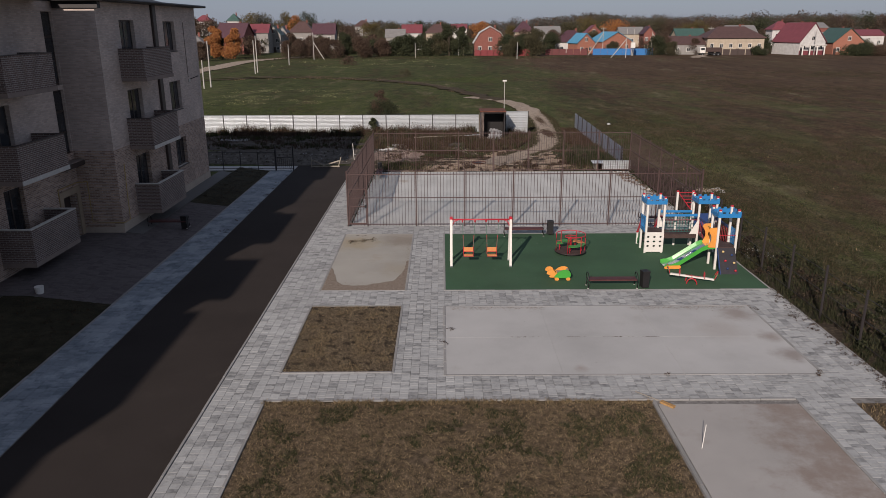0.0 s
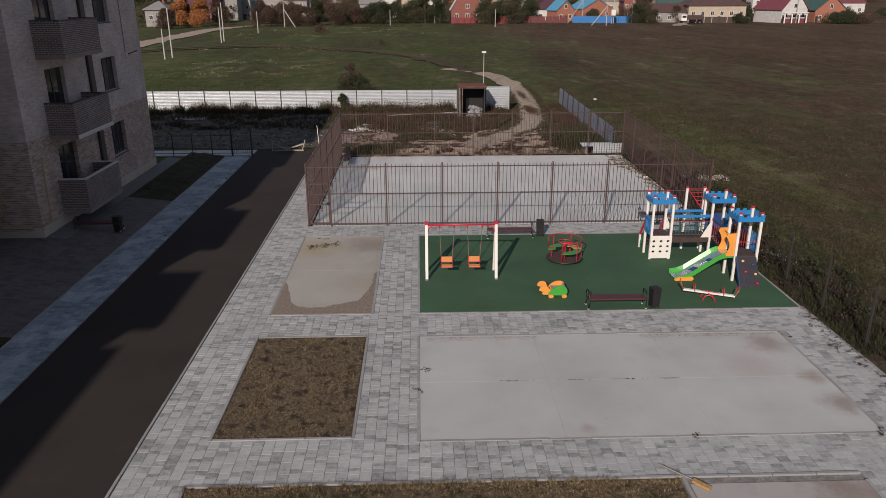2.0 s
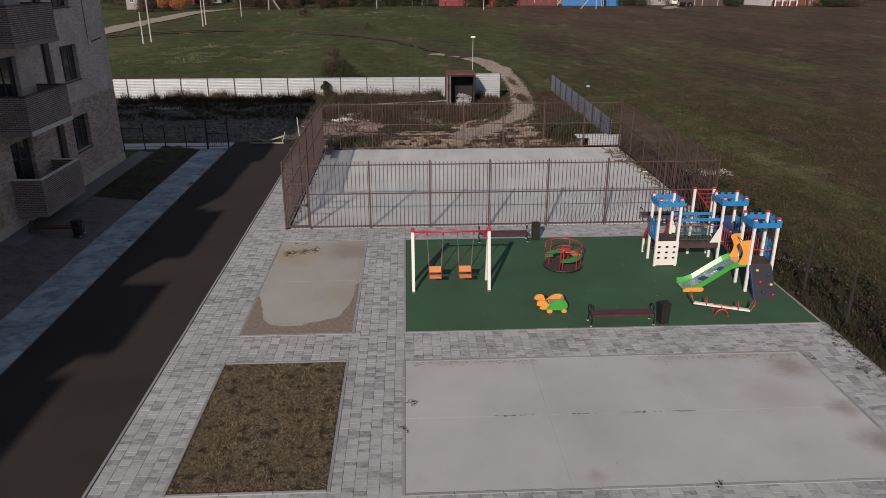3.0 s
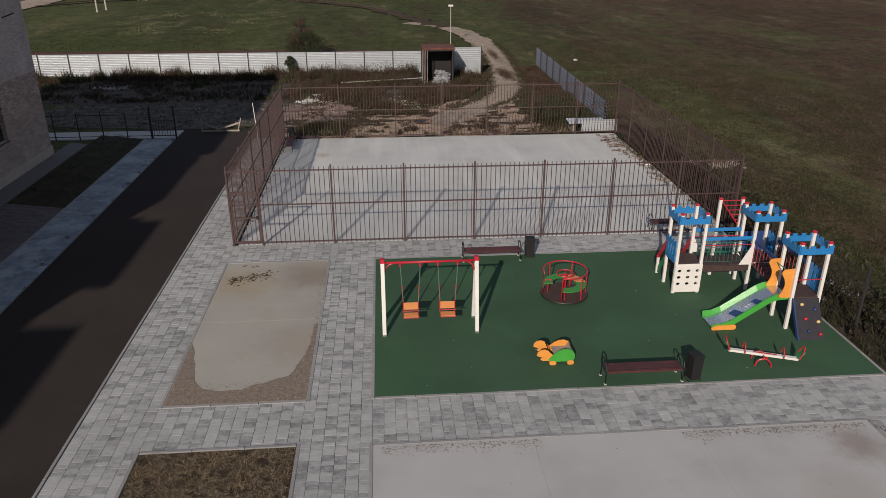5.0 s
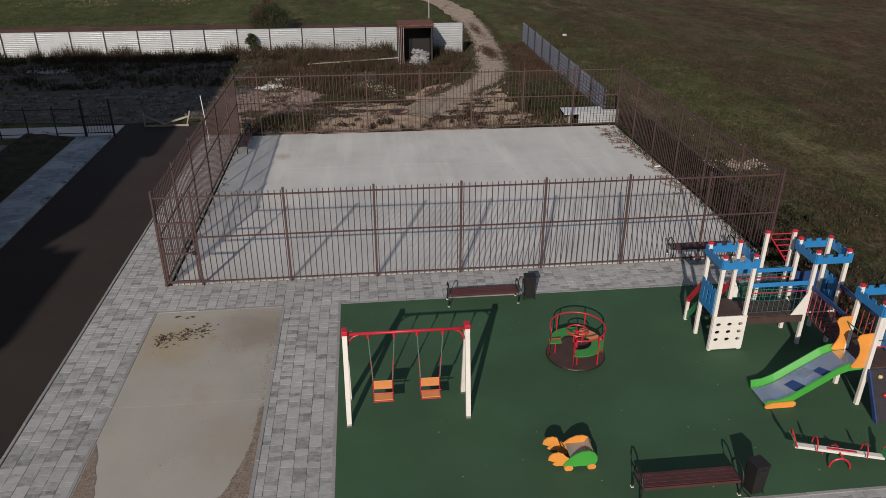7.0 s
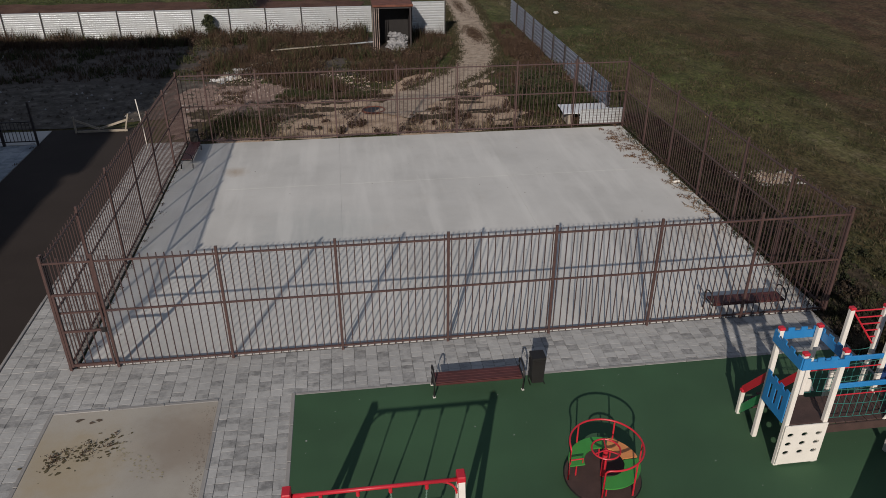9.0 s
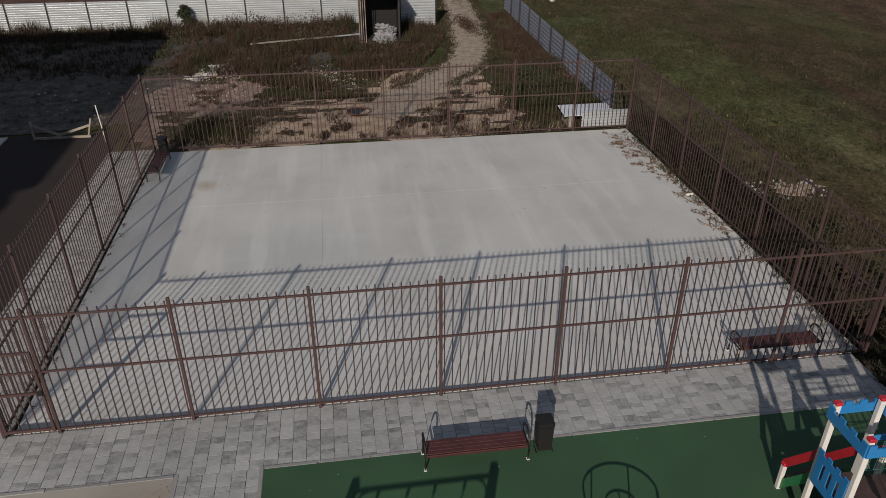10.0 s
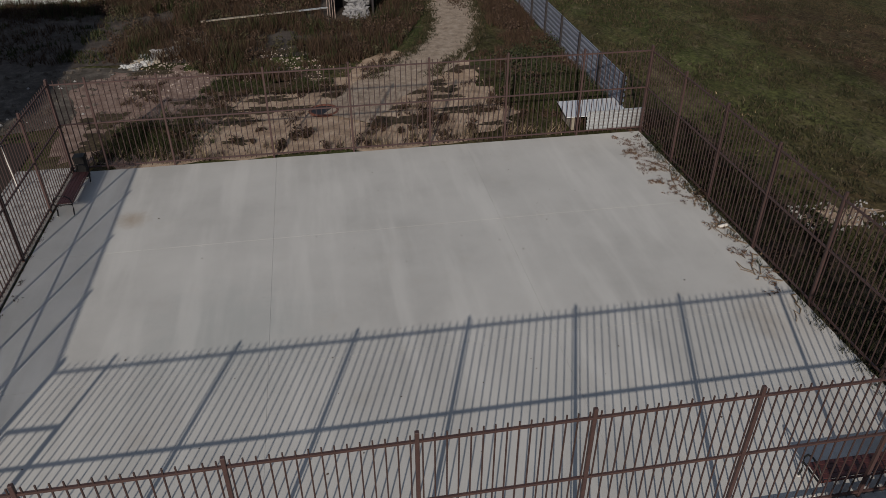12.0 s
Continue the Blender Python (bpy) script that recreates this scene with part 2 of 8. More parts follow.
M_BARE = soil("red_earth", (0.06, 0.032, 0.024), (0.1, 0.053, 0.039), (0.14, 0.085, 0.06), 0.6)
M_BRICKBITS = soil("brick_bits", (0.25, 0.19, 0.16), (0.4, 0.33, 0.29), (0.52, 0.47, 0.43), 9.0, 0.3)
M_COURT = concrete("court_concrete", (0.5, 0.498, 0.478), (0.43, 0.41, 0.37), streak=0.5, spots=((-2.43, 47.4, 0.55, (0.3, 0.22, 0.14)), (12.7, 40.5, 1.4, (0.36, 0.32, 0.27)), (0.5, 42.0, 2.6, (0.4, 0.42, 0.41)), (12.9, 37.0, 1.6, (0.34, 0.31, 0.27))))
M_RUBBER = paint("green_rubber", (0.034, 0.088, 0.041), 0.9, 0, 0.22, 0.35, 120, 0.35, (0.05, 0.1, 0.055), 0.45, "world")
M_BEDJOINT = soil("joint_sand", (0.12, 0.115, 0.108), (0.2, 0.19, 0.18), (0.3, 0.29, 0.275), 3, 0.2)
M_TILE = stone_mat("paving_stone", (0.17, 0.172, 0.172), (0.425, 0.427, 0.42))
M_TILES = stone_mat("paving_stones", (0.17, 0.172, 0.172), (0.425, 0.427, 0.42), True)
M_WALK = stone_mat("walk_stones", (0.115, 0.145, 0.17), (0.26, 0.295, 0.33), True, (0.38, 0.415, 0.455))
M_WALKSTONE = stone_mat("walk_stone", (0.115, 0.145, 0.17), (0.26, 0.295, 0.33), False, (0.38, 0.415, 0.455))
M_DARKTILES = stone_mat("yard_stones", (0.062, 0.05, 0.05), (0.125, 0.105, 0.103), True)
M_KERB = paint("kerb_concrete", (0.31, 0.303, 0.294), 0.85, 0, 0.12, 3, 60, 0.2, (0.2, 0.18, 0.15), 0.4, pick=0.2)
M_DIRT = soil("trodden_dirt", (0.23, 0.162, 0.114), (0.42, 0.312, 0.225), (0.57, 0.45, 0.34), 1.6)
M_PINKEARTH = soil("pink_earth", (0.15, 0.1, 0.08), (0.24, 0.17, 0.14), (0.34, 0.26, 0.22), 2.2)
M_TRACK = soil("dirt_track", (0.22, 0.17, 0.13), (0.36, 0.29, 0.225), (0.47, 0.395, 0.32), 2.6)
M_LAWNSOIL = soil("lawn_soil", (0.042, 0.033, 0.02), (0.1, 0.073, 0.047), (0.21, 0.155, 0.105), 5.0)
M_BEDSOIL = soil("bed_soil", (0.028, 0.021, 0.015), (0.058, 0.044, 0.03), (0.12, 0.094, 0.065), 7.0)
# lawn soil for the shaded side, shade partly put into the darker colour
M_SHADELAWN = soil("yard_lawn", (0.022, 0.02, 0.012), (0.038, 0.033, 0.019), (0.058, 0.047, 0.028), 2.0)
M_WEEDMAT = soil("weed_mat", (0.035, 0.028, 0.017), (0.066, 0.05, 0.031), (0.11, 0.083, 0.055), 4.0)
M_WEEDSOIL = soil("weedy_earth", (0.05, 0.042, 0.036), (0.085, 0.072, 0.062), (0.13, 0.112, 0.098), 1.2)
M_MOSS = soil("wet_moss", (0.05, 0.042, 0.025), (0.1, 0.085, 0.05), (0.17, 0.14, 0.085), 6.0, 0.4)
M_RUBBLE = soil("rubble_ground", (0.05, 0.043, 0.036), (0.09, 0.078, 0.066), (0.17, 0.15, 0.13), 1.6)
M_FENCE = paint("brown_enamel", (0.07, 0.039, 0.036), 0.55, 0, 0.15, 5, 60, 0.1, (0.15, 0.08, 0.055), 0.3)
M_WHITESHEET = paint("white_sheet", (0.7, 0.73, 0.75), 0.32, 0.6, 0.06, 1.5, 40, 0.05, (0.4, 0.38, 0.34), 0.35, pick=0.12)
M_SHEETTOP = paint("white_coated_sheet", (0.74, 0.76, 0.78), 0.4, 0, 0.04, 1.5, 40, 0.05, (0.5, 0.48, 0.45), 0.3)
M_BLUESHEET = paint("grey_blue_sheet", (0.36, 0.39, 0.47), 0.35, 0.45, 0.08, 1.5, 40, 0.05, (0.2, 0.19, 0.19), 0.3, pick=0.12)
M_BAR = paint("dark_bar", (0.055, 0.031, 0.029), 0.55, 0, 0.15, 5, 60, 0.1)
M_DARKPOST = paint("dark_post", (0.026, 0.021, 0.022), 0.6)
M_RUST = paint("rusty_steel", (0.15, 0.055, 0.035), 0.85, 0.1, 0.3, 3, 40, 0.4, (0.07, 0.032, 0.026), 0.8)
M_WHITE = paint("white_paint", (0.72, 0.69, 0.64), 0.45, 0, 0.05, 3, 80, 0.05, (0.5, 0.46, 0.4), 0.25)
M_RED = paint("red_paint", (0.5, 0.02, 0.035), 0.4, 0, 0.1, 4)
M_BLUE = paint("blue_panel", (0.02, 0.19, 0.46), 0.45, 0, 0.07, 3, 80, 0.05, (0.1, 0.22, 0.36), 0.2)
M_NAVY = paint("navy_panel", (0.02, 0.05, 0.16), 0.5)
M_GREEN = paint("bright_green", (0.06, 0.34, 0.05), 0.28, 0, 0.08, 3)
M_DKGREEN = paint("leaf_green", (0.03, 0.21, 0.075), 0.45)
M_HOLD = paint("pale_yellow_hold", (0.62, 0.45, 0.2), 0.6)
M_SEATGREEN = paint("seat_green", (0.045, 0.25, 0.045), 0.4, 0, 0.08, 3)
M_ORANGE = paint("yellow_orange", (0.75, 0.3, 0.055), 0.45, 0, 0.08, 3, 80, 0.05, (0.5, 0.24, 0.08), 0.3)
M_SEATORANGE = paint("orange_board", (0.62, 0.25, 0.085), 0.5, 0, 0.08, 6)
M_PLYDARK = paint("brown_ply", (0.06, 0.035, 0.03), 0.75, 0, 0.2, 5, 60, 0.2)
M_STEEL = paint("steel_sheet", (0.55, 0.57, 0.6), 0.25, 0.9, 0.06, 2, 60, 0.04)
M_SLIDE = paint("blue_steel", (0.66, 0.69, 0.74), 0.22, 0.9, 0.05, 2, 60, 0.04)
M_CHAIN = paint("galvanised_chain", (0.4, 0.41, 0.42), 0.4, 0.8)
M_GREENCHAIN = paint("green_chain", (0.16, 0.26, 0.21), 0.5, 0.3)
M_ROPE = paint("teal_rope", (0.025, 0.15, 0.13), 0.8)
M_REDROPE = paint("red_rope", (0.3, 0.04, 0.05), 0.8)
M_PLANK = paint("mahogany_plank", (0.085, 0.026, 0.024), 0.5, 0, 0.22, 4, 50, 0.2, pick=0.25)
M_IRON = paint("black_iron", (0.02, 0.018, 0.018), 0.5, 0.3)
M_BIN = paint("black_bin", (0.011, 0.01, 0.01), 0.6, 0.0, 0.2)
M_BRICKLIGHT = brickwork("cream_brick", (0.62, 0.505, 0.445), (0.46, 0.365, 0.315), (0.5, 0.44, 0.4), (4.36, (0.52, 0.37, 0.28), (0.24, 0.155, 0.12)))
M_BRICKDARK = brickwork("brown_brick", (0.17, 0.115, 0.1), (0.11, 0.075, 0.066), (0.36, 0.33, 0.3))
M_PLINTH = paint("plinth_render", (0.46, 0.38, 0.31), 0.9, 0, 0.1, 1.5, 30, 0.2, space="world")
M_SURROUND = paint("tan_render", (0.36, 0.28, 0.2), 0.9, 0, 0.12, 2, 30, 0.2)
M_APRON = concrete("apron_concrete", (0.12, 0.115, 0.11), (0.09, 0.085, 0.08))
M_PLINTHDARK = paint("slab_edge", (0.24, 0.19, 0.165), 0.9, 0, 0.12, 2, 30, 0.2)
M_ROOFDARK = paint("dark_roof", (0.035, 0.03, 0.03), 0.5, 0.2, 0.15, 2)
M_FRAME = paint("brown_frame", (0.05, 0.035, 0.03), 0.5)
M_GLASS = glazing("dark_glass")
M_STRAWHEAD = paint("broom_straw", (0.42, 0.24, 0.09), 0.85, 0, 0.25, 20)
M_YELLOWPIPE = paint("yellow_pipe", (0.4, 0.28, 0.09), 0.6)
M_CAPWHITE = paint("pale_coping", (0.55, 0.52, 0.48), 0.6)
M_POLE = paint("concrete_pole", (0.42, 0.4, 0.37), 0.85)
M_RUSTPALE = paint("flaking_paint", (0.3, 0.24, 0.21), 0.8, 0, 0.3, 6, 40, 0.3, (0.1, 0.045, 0.03), 0.8)
M_WOODPALE = paint("weathered_wood", (0.32, 0.28, 0.225), 0.85, 0, 0.2, 3)
M_BAG = paint("white_sacking", (0.5, 0.5, 0.5), 0.6, 0, 0.2, 9, 40, 0.4, (0.3, 0.3, 0.32), 0.5)
M_STAIN = soil("algae_stain", (0.27, 0.24, 0.16), (0.32, 0.29, 0.2), (0.36, 0.33, 0.26), 2.0, 0.2)
M_SACK = paint("grey_sacking", (0.26, 0.26, 0.27), 0.6, 0, 0.25, 7, 30, 0.6, (0.12, 0.11, 0.11), 0.6)
M_LEAFDRY = leafy("dry_weeds", [(0, (0.028, 0.018, 0.013)), (0.4, (0.056, 0.033, 0.023)), (0.7, (0.084, 0.052, 0.034)), (1, (0.05, 0.042, 0.022))])
# boundary weeds, colour partly darkened for lens falloff
M_DEADDARK = leafy("dark_dead_weeds", [(0, (0.012, 0.009, 0.007)), (0.5, (0.026, 0.019, 0.013)), (0.85, (0.045, 0.031, 0.02)), (1, (0.11, 0.08, 0.055))])
M_LEAFGREEN = leafy("green_weeds", [(0, (0.018, 0.024, 0.01)), (0.5, (0.034, 0.044, 0.016)), (0.8, (0.055, 0.056, 0.022)), (1, (0.075, 0.062, 0.033))])
M_LAWN = leafy("lawn_blades", [(0, (0.03, 0.028, 0.013)), (0.3, (0.085, 0.063, 0.034)), (0.6, (0.195, 0.142, 0.081)), (1, (0.42, 0.315, 0.19))])
M_LAWNTUFT = leafy("lawn_tufts", [(0, (0.018, 0.022, 0.009)), (0.5, (0.036, 0.043, 0.017)), (1, (0.075, 0.072, 0.033))])
M_STRAW = leafy("straw", [(0, (0.033, 0.026, 0.017)), (0.4, (0.093, 0.07, 0.044)), (0.75, (0.23, 0.175, 0.11)), (1, (0.54, 0.43, 0.29))])
M_FIELDTUFT = leafy("field_tufts", [(0, (0.022, 0.026, 0.011)), (0.35, (0.034, 0.037, 0.015)), (0.65, (0.052, 0.04, 0.024)), (1, (0.1, 0.079, 0.048))])
M_MEADOW = leafy("meadow_blades", [(0, (0.03, 0.044, 0.013)), (0.5, (0.05, 0.068, 0.02)), (1, (0.085, 0.095, 0.034))])
M_TUFT = leafy("green_tuft", [(0, (0.013, 0.016, 0.008)), (0.5, (0.026, 0.03, 0.013)), (1, (0.055, 0.05, 0.025))])
M_FLOWER = leafy("pale_flowers", [(0, (0.2, 0.2, 0.08)), (1, (0.34, 0.33, 0.19))])
M_CREEPER = leafy("creeper_leaves", [(0, (0.05, 0.03, 0.02)), (0.5, (0.12, 0.066, 0.042)), (1, (0.24, 0.16, 0.1))])
M_VINE = paint("dry_vine", (0.2, 0.145, 0.095), 0.9, 0, 0.2, 6)
M_CLIMB = paint("black_ply", (0.022, 0.02, 0.026), 0.7, 0, 0.2, 5, 60, 0.2)
M_BARK = paint("bark", (0.1, 0.075, 0.055), 0.9, 0, 0.3, 4)
LEAVES = {
    "green": leafy("leaf_dark_green", [(0, (0.022, 0.028, 0.016)), (0.5, (0.038, 0.045, 0.022)), (1, (0.062, 0.064, 0.031))]),
    "olive": leafy("leaf_olive", [(0, (0.038, 0.036, 0.021)), (0.5, (0.062, 0.056, 0.03)), (1, (0.09, 0.077, 0.043))]),
    "brown": leafy("leaf_brown", [(0, (0.04, 0.027, 0.021)), (0.5, (0.078, 0.05, 0.036)), (1, (0.108, 0.073, 0.05))]),
    "orange": leafy("leaf_orange", [(0, (0.2, 0.07, 0.03)), (0.5, (0.32, 0.125, 0.045)), (1, (0.38, 0.18, 0.06))]),
    "gold": leafy("leaf_gold", [(0, (0.07, 0.055, 0.02)), (0.5, (0.11, 0.08, 0.03)), (1, (0.09, 0.08, 0.035))]),
    # greyed, bluish leaves: distance haze is put into the colour
    "far": leafy("leaf_far_hazy", [(0, (0.05, 0.056, 0.055)), (0.5, (0.072, 0.074, 0.066)), (1, (0.1, 0.09, 0.077))]),
}


# ---- mesh building ----
class Shape:
    """Gathers the faces of one mesh."""

    def __init__(self):
        self.v, self.f = [], []

    def add(self, verts, faces):
        n = len(self.v)
        self.v += [tuple(p) for p in verts]
        self.f += [tuple(n + k for k in q) for q in faces]
        return self

    def box(self, x0, y0, z0, x1, y1, z1):
        return self.add([(x, y, z) for z in (z0, z1) for y in (y0, y1) for x in (x0, x1)],
                        [(0, 2, 3, 1), (4, 5, 7, 6), (0, 1, 5, 4), (2, 6, 7, 3), (0, 4, 6, 2), (1, 3, 7, 5)])

    def soft(self, x0, y0, z0, x1, y1, z1, c=0.01):
        """A box with all its edges cut off by c."""
        lo, hi = (x0, y0, z0), (x1, y1, z1)
        vs, at = [], {}
        for s in ((a, b, d) for d in (0, 1) for b in (0, 1) for a in (0, 1)):
            for k in range(3):
                p = [(hi if s[i] else lo)[i] + (0 if i == k else (-c if s[i] else c)) for i in range(3)]
                at[s, k] = len(vs)
                vs.append(p)
        fs = []
        for k in range(3):
            i, j = [q for q in range(3) if q != k]
            for e in (0, 1):
                ring = []
                for a, b in ((0, 0), (1, 0), (1, 1), (0, 1)):
                    s = [0, 0, 0]
                    s[k], s[i], s[j] = e, a, b
                    ring.append(at[tuple(s), k])
                fs.append(ring)
                for b in (0, 1):
                    s, t = [0, 0, 0], [0, 0, 0]
                    s[k] = t[k] = e
                    s[j] = t[j] = b
                    t[i] = 1
                    if k < j:
                        fs.append([at[tuple(s), k], at[tuple(t), k], at[tuple(t), j], at[tuple(s), j]])
                    s, t = [0, 0, 0], [0, 0, 0]
                    s[k] = t[k] = e
                    s[i] = t[i] = b
                    t[j] = 1
                    if k < i:
                        fs.append([at[tuple(s), k], at[tuple(t), k], at[tuple(t), i], at[tuple(s), i]])
        for s in ((a, b, d) for d in (0, 1) for b in (0, 1) for a in (0, 1)):
            fs.append([at[s, 0], at[s, 1], at[s, 2]])
        return self.add(vs, fs)

    def beam(self, p, q, w, h, up=(0, 0, 1)):
        p, q = Vector(p), Vector(q)
        d = (q - p).normalized()
        s = d.cross(Vector(up))
        s = (s if s.length > 1e-4 else d.cross(Vector((1, 0, 0)))).normalized()
        u = s.cross(d)
        vs = [e + s * a * w / 2 + u * b * h / 2 for e in (p, q) for a, b in ((-1, -1), (1, -1), (1, 1), (-1, 1))]
        return self.add(vs, [(0, 3, 2, 1), (4, 5, 6, 7), (0, 1, 5, 4), (1, 2, 6, 5), (2, 3, 7, 6), (3, 0, 4, 7)])

    def tube(self, pts, r, n=8, closed=False, r1=None):
        pts = [Vector(p) for p in pts]
        k = len(pts)
        vs, fs = [], []
        for i, p in enumerate(pts):
            a = pts[(i - 1) % k] if closed or i else p
            b = pts[(i + 1) % k] if closed or i < k - 1 else p
            d = (b - a).normalized()
            s = d.cross(Vector((0, 0, 1)))
            s = (s if s.length > 1e-3 else d.cross(Vector((0, 1, 0)))).normalized()
            u = s.cross(d)
            rr = r if r1 is None else r + (r1 - r) * i / (k - 1)
            vs += [p + rr * (s * math.cos(t) + u * math.sin(t)) for t in (2 * math.pi * j / n for j in range(n))]
        for i in range(k if closed else k - 1):
            o, m = i * n, ((i + 1) % k) * n
            fs += [(o + j, o + (j + 1) % n, m + (j + 1) % n, m + j) for j in range(n)]
        if not closed:
            fs += [tuple(range(n))[::-1], tuple(range((k - 1) * n, k * n))]
        return self.add(vs, fs)

    def slab(self, pts, way):
        """A flat outline pushed along way."""
        n, w = len(pts), Vector(way)
        vs = [Vector(p) for p in pts]
        vs += [p + w for p in vs]
        return self.add(vs, [tuple(range(n))[::-1], tuple(range(n, 2 * n))] + [(i, (i + 1) % n, n + (i + 1) % n, n + i) for i in range(n)])

    def blob(self, c, rx, ry, rz, seg=10, rings=6, rag=0.0, flat=0.0):
        vs, fs = [], []
        for i in range(rings + 1):
            t = math.pi * i / rings
            for j in range(seg):
                a = 2 * math.pi * j / seg
                d = Vector((math.sin(t) * math.cos(a), math.sin(t) * math.sin(a), math.cos(t)))
                k = 1 + rag * noise.noise(d * 2.3 + Vector(c))
                z = d.z * rz * k
                vs.append((c[0] + d.x * rx * k, c[1] + d.y * ry * k, c[2] + (max(z, -rz * (1 - flat)) if flat else z)))
        for i in range(rings):
            fs += [(i * seg + j, (i + 1) * seg + j, (i + 1) * seg + (j + 1) % seg, i * seg + (j + 1) % seg) for j in range(seg)]
        return self.add(vs, fs)

    def crumple(self, amount, seed):
        """Push every corner about a little, as in crushed plastic."""
        r = random.Random(seed)
        self.v = [tuple(c + r.uniform(-amount, amount) for c in p) for p in self.v]
        return self

    def mesh(self, name, smooth=False):
        me = bpy.data.meshes.new(name)
        me.from_pydata(self.v, [], self.f)
        b = bmesh.new()
        b.from_mesh(me)
        bmesh.ops.remove_doubles(b, verts=b.verts, dist=1e-5)
        bmesh.ops.recalc_face_normals(b, faces=b.faces)
        b.to_mesh(me)
        b.free()
        if smooth:
            me.shade_smooth()
        return me


def part(name, shape, material, parent, label="", smooth=False, loc=None):
    me = shape if isinstance(shape, bpy.types.Mesh) else shape.mesh(name, smooth)
    if not me.materials:
        me.materials.append(material)
    ob = new(name, me)
    ob.parent = parent
    if loc:
        ob.location = loc
    return tagged(ob, label) if label else ob


def thing(name, label, category, at=(0, 0, 0), turn=0.0, group="", kind=""):
    ob = new(name)
    ob.empty_display_size = 0.2
    ob.matrix_basis = pose(*at, 0, 0, turn)
    return tagged(ob, label, category, group, kind)


def solid(name, shape, material, label, category, group="", kind="", smooth=False, at=None):
    me = shape if isinstance(shape, bpy.types.Mesh) else shape.mesh(name, smooth)
    if not me.materials:
        me.materials.append(material)
    ob = new(name, me)
    if at:
        ob.location = at
    return tagged(ob, label, category, group, kind)


def raw_mesh(name, verts, faces, material):
    """A big mesh straight from arrays of corners and equal-sided faces."""
    verts, faces = np.asarray(verts, dtype=np.float32), np.asarray(faces, dtype=np.int32)
    me = bpy.data.meshes.new(name)
    me.vertices.add(len(verts))
    me.vertices.foreach_set("co", verts.ravel())
    k = faces.shape[1]
    me.loops.add(faces.size)
    me.loops.foreach_set("vertex_index", faces.ravel())
    me.polygons.add(len(faces))
    me.polygons.foreach_set("loop_start", np.arange(0, faces.size, k, dtype=np.int32))
    me.update(calc_edges=True)
    me.validate()
    me.shade_flat()
    me.materials.append(material)
    return me


def arc(cx, cy, r, a0, a1, n):
    return [(cx + r * math.cos(radians(a0 + (a1 - a0) * i / n)), cy + r * math.sin(radians(a0 + (a1 - a0) * i / n))) for i in range(n + 1)]


# ---- ground ----
def ground_sheet():
    """One sheet to the horizon, finer near the site, gently uneven out in the field."""
    near = np.concatenate([np.arange(-60, 61, 2.0)])
    far = np.array([70, 85, 105, 130, 160, 200, 250, 320, 420, 600, 900, 1400, 2200, 3400, 4600.0])
    xs = np.concatenate([-far[::-1], near, far])
    ys = np.concatenate([-far[::-1], np.arange(-60, 181, 3.0), np.arange(200, 480, 20.0), far[9:]])
    X, Y = np.meshgrid(xs, ys)
    Z = np.full_like(X, -0.07)
    for i in range(X.shape[0]):
        for j in range(X.shape[1]):
            x, y = X[i, j], Y[i, j]
            d = max(y - 74, x - 15, -30 - x, -20 - y, 0)
            k = min(1.0, d / 30)
            Z[i, j] += k * (0.12 + 0.25 * noise.noise((x * 0.03, y * 0.03, 0)) + 0.1 * noise.noise((x * 0.15, y * 0.15, 3)))
            Z[i, j] += rise(y)
    n, m = X.shape
    idx = np.arange(n * m).reshape(n, m)
    faces = np.stack([idx[:-1, :-1], idx[:-1, 1:], idx[1:, 1:], idx[1:, :-1]], -1).reshape(-1, 4)
    me = raw_mesh("ground", np.stack([X, Y, Z], -1).reshape(-1, 3), faces, M_FIELD)
    me.shade_smooth()
    return tagged(new("ground", me), "wide uneven field of green and dry brown grass", "ground", kind="structure")


ground_sheet()


def ribbon(name, line, width, z, material, label, category, rag=0.3, step_len=0.8, kind="structure"):
    """A ragged-edged strip of bare ground along a line."""
    pts = [Vector(p) for p in line]
    out = []
    for i in range(len(pts) - 1):
        p0, p1, p2, p3 = pts[max(i - 1, 0)], pts[i], pts[i + 1], pts[min(i + 2, len(pts) - 1)]
        n = max(2, int((p2 - p1).length / step_len))
        for k in range(n):
            t = k / n
            out.append(0.5 * (2 * p1 + (p2 - p0) * t + (2 * p0 - 5 * p1 + 4 * p2 - p3) * t * t + (3 * p1 - p0 - 3 * p2 + p3) * t ** 3))
    vs, fs = [], []
    for i, p in enumerate(out):
        d = (out[min(i + 1, len(out) - 1)] - out[max(i - 1, 0)]).normalized()
        s = Vector((-d.y, d.x))
        for k in range(7):
            u = k / 6 * 2 - 1
            jag = rag * (noise.noise((p.x * 0.5, p.y * 0.5, 3 * u)) + 0.6 * noise.noise((p.x * 1.7, p.y * 1.7, u))) if abs(u) > 0.9 else 0
            q = p + s * (u * width / 2 + (1 if u > 0 else -1) * jag)
            h = z + 0.03 * (1 - u * u) + (0.12 + 0.25 * noise.noise((q.x * 0.03, q.y * 0.03, 0)) + 0.1 * noise.noise((q.x * 0.15, q.y * 0.15, 3))) * min(1.0, max(q.y - 74, 0) / 30)
            vs.append((q.x, q.y, h))
    for i in range(len(out) - 1):
        fs += [(i * 7 + k, i * 7 + k + 1, i * 7 + 8 + k, i * 7 + 7 + k) for k in range(6)]
    me = raw_mesh(name, vs, fs, material)
    me.shade_smooth()
    return tagged(new(name, me), label, category, kind=kind)


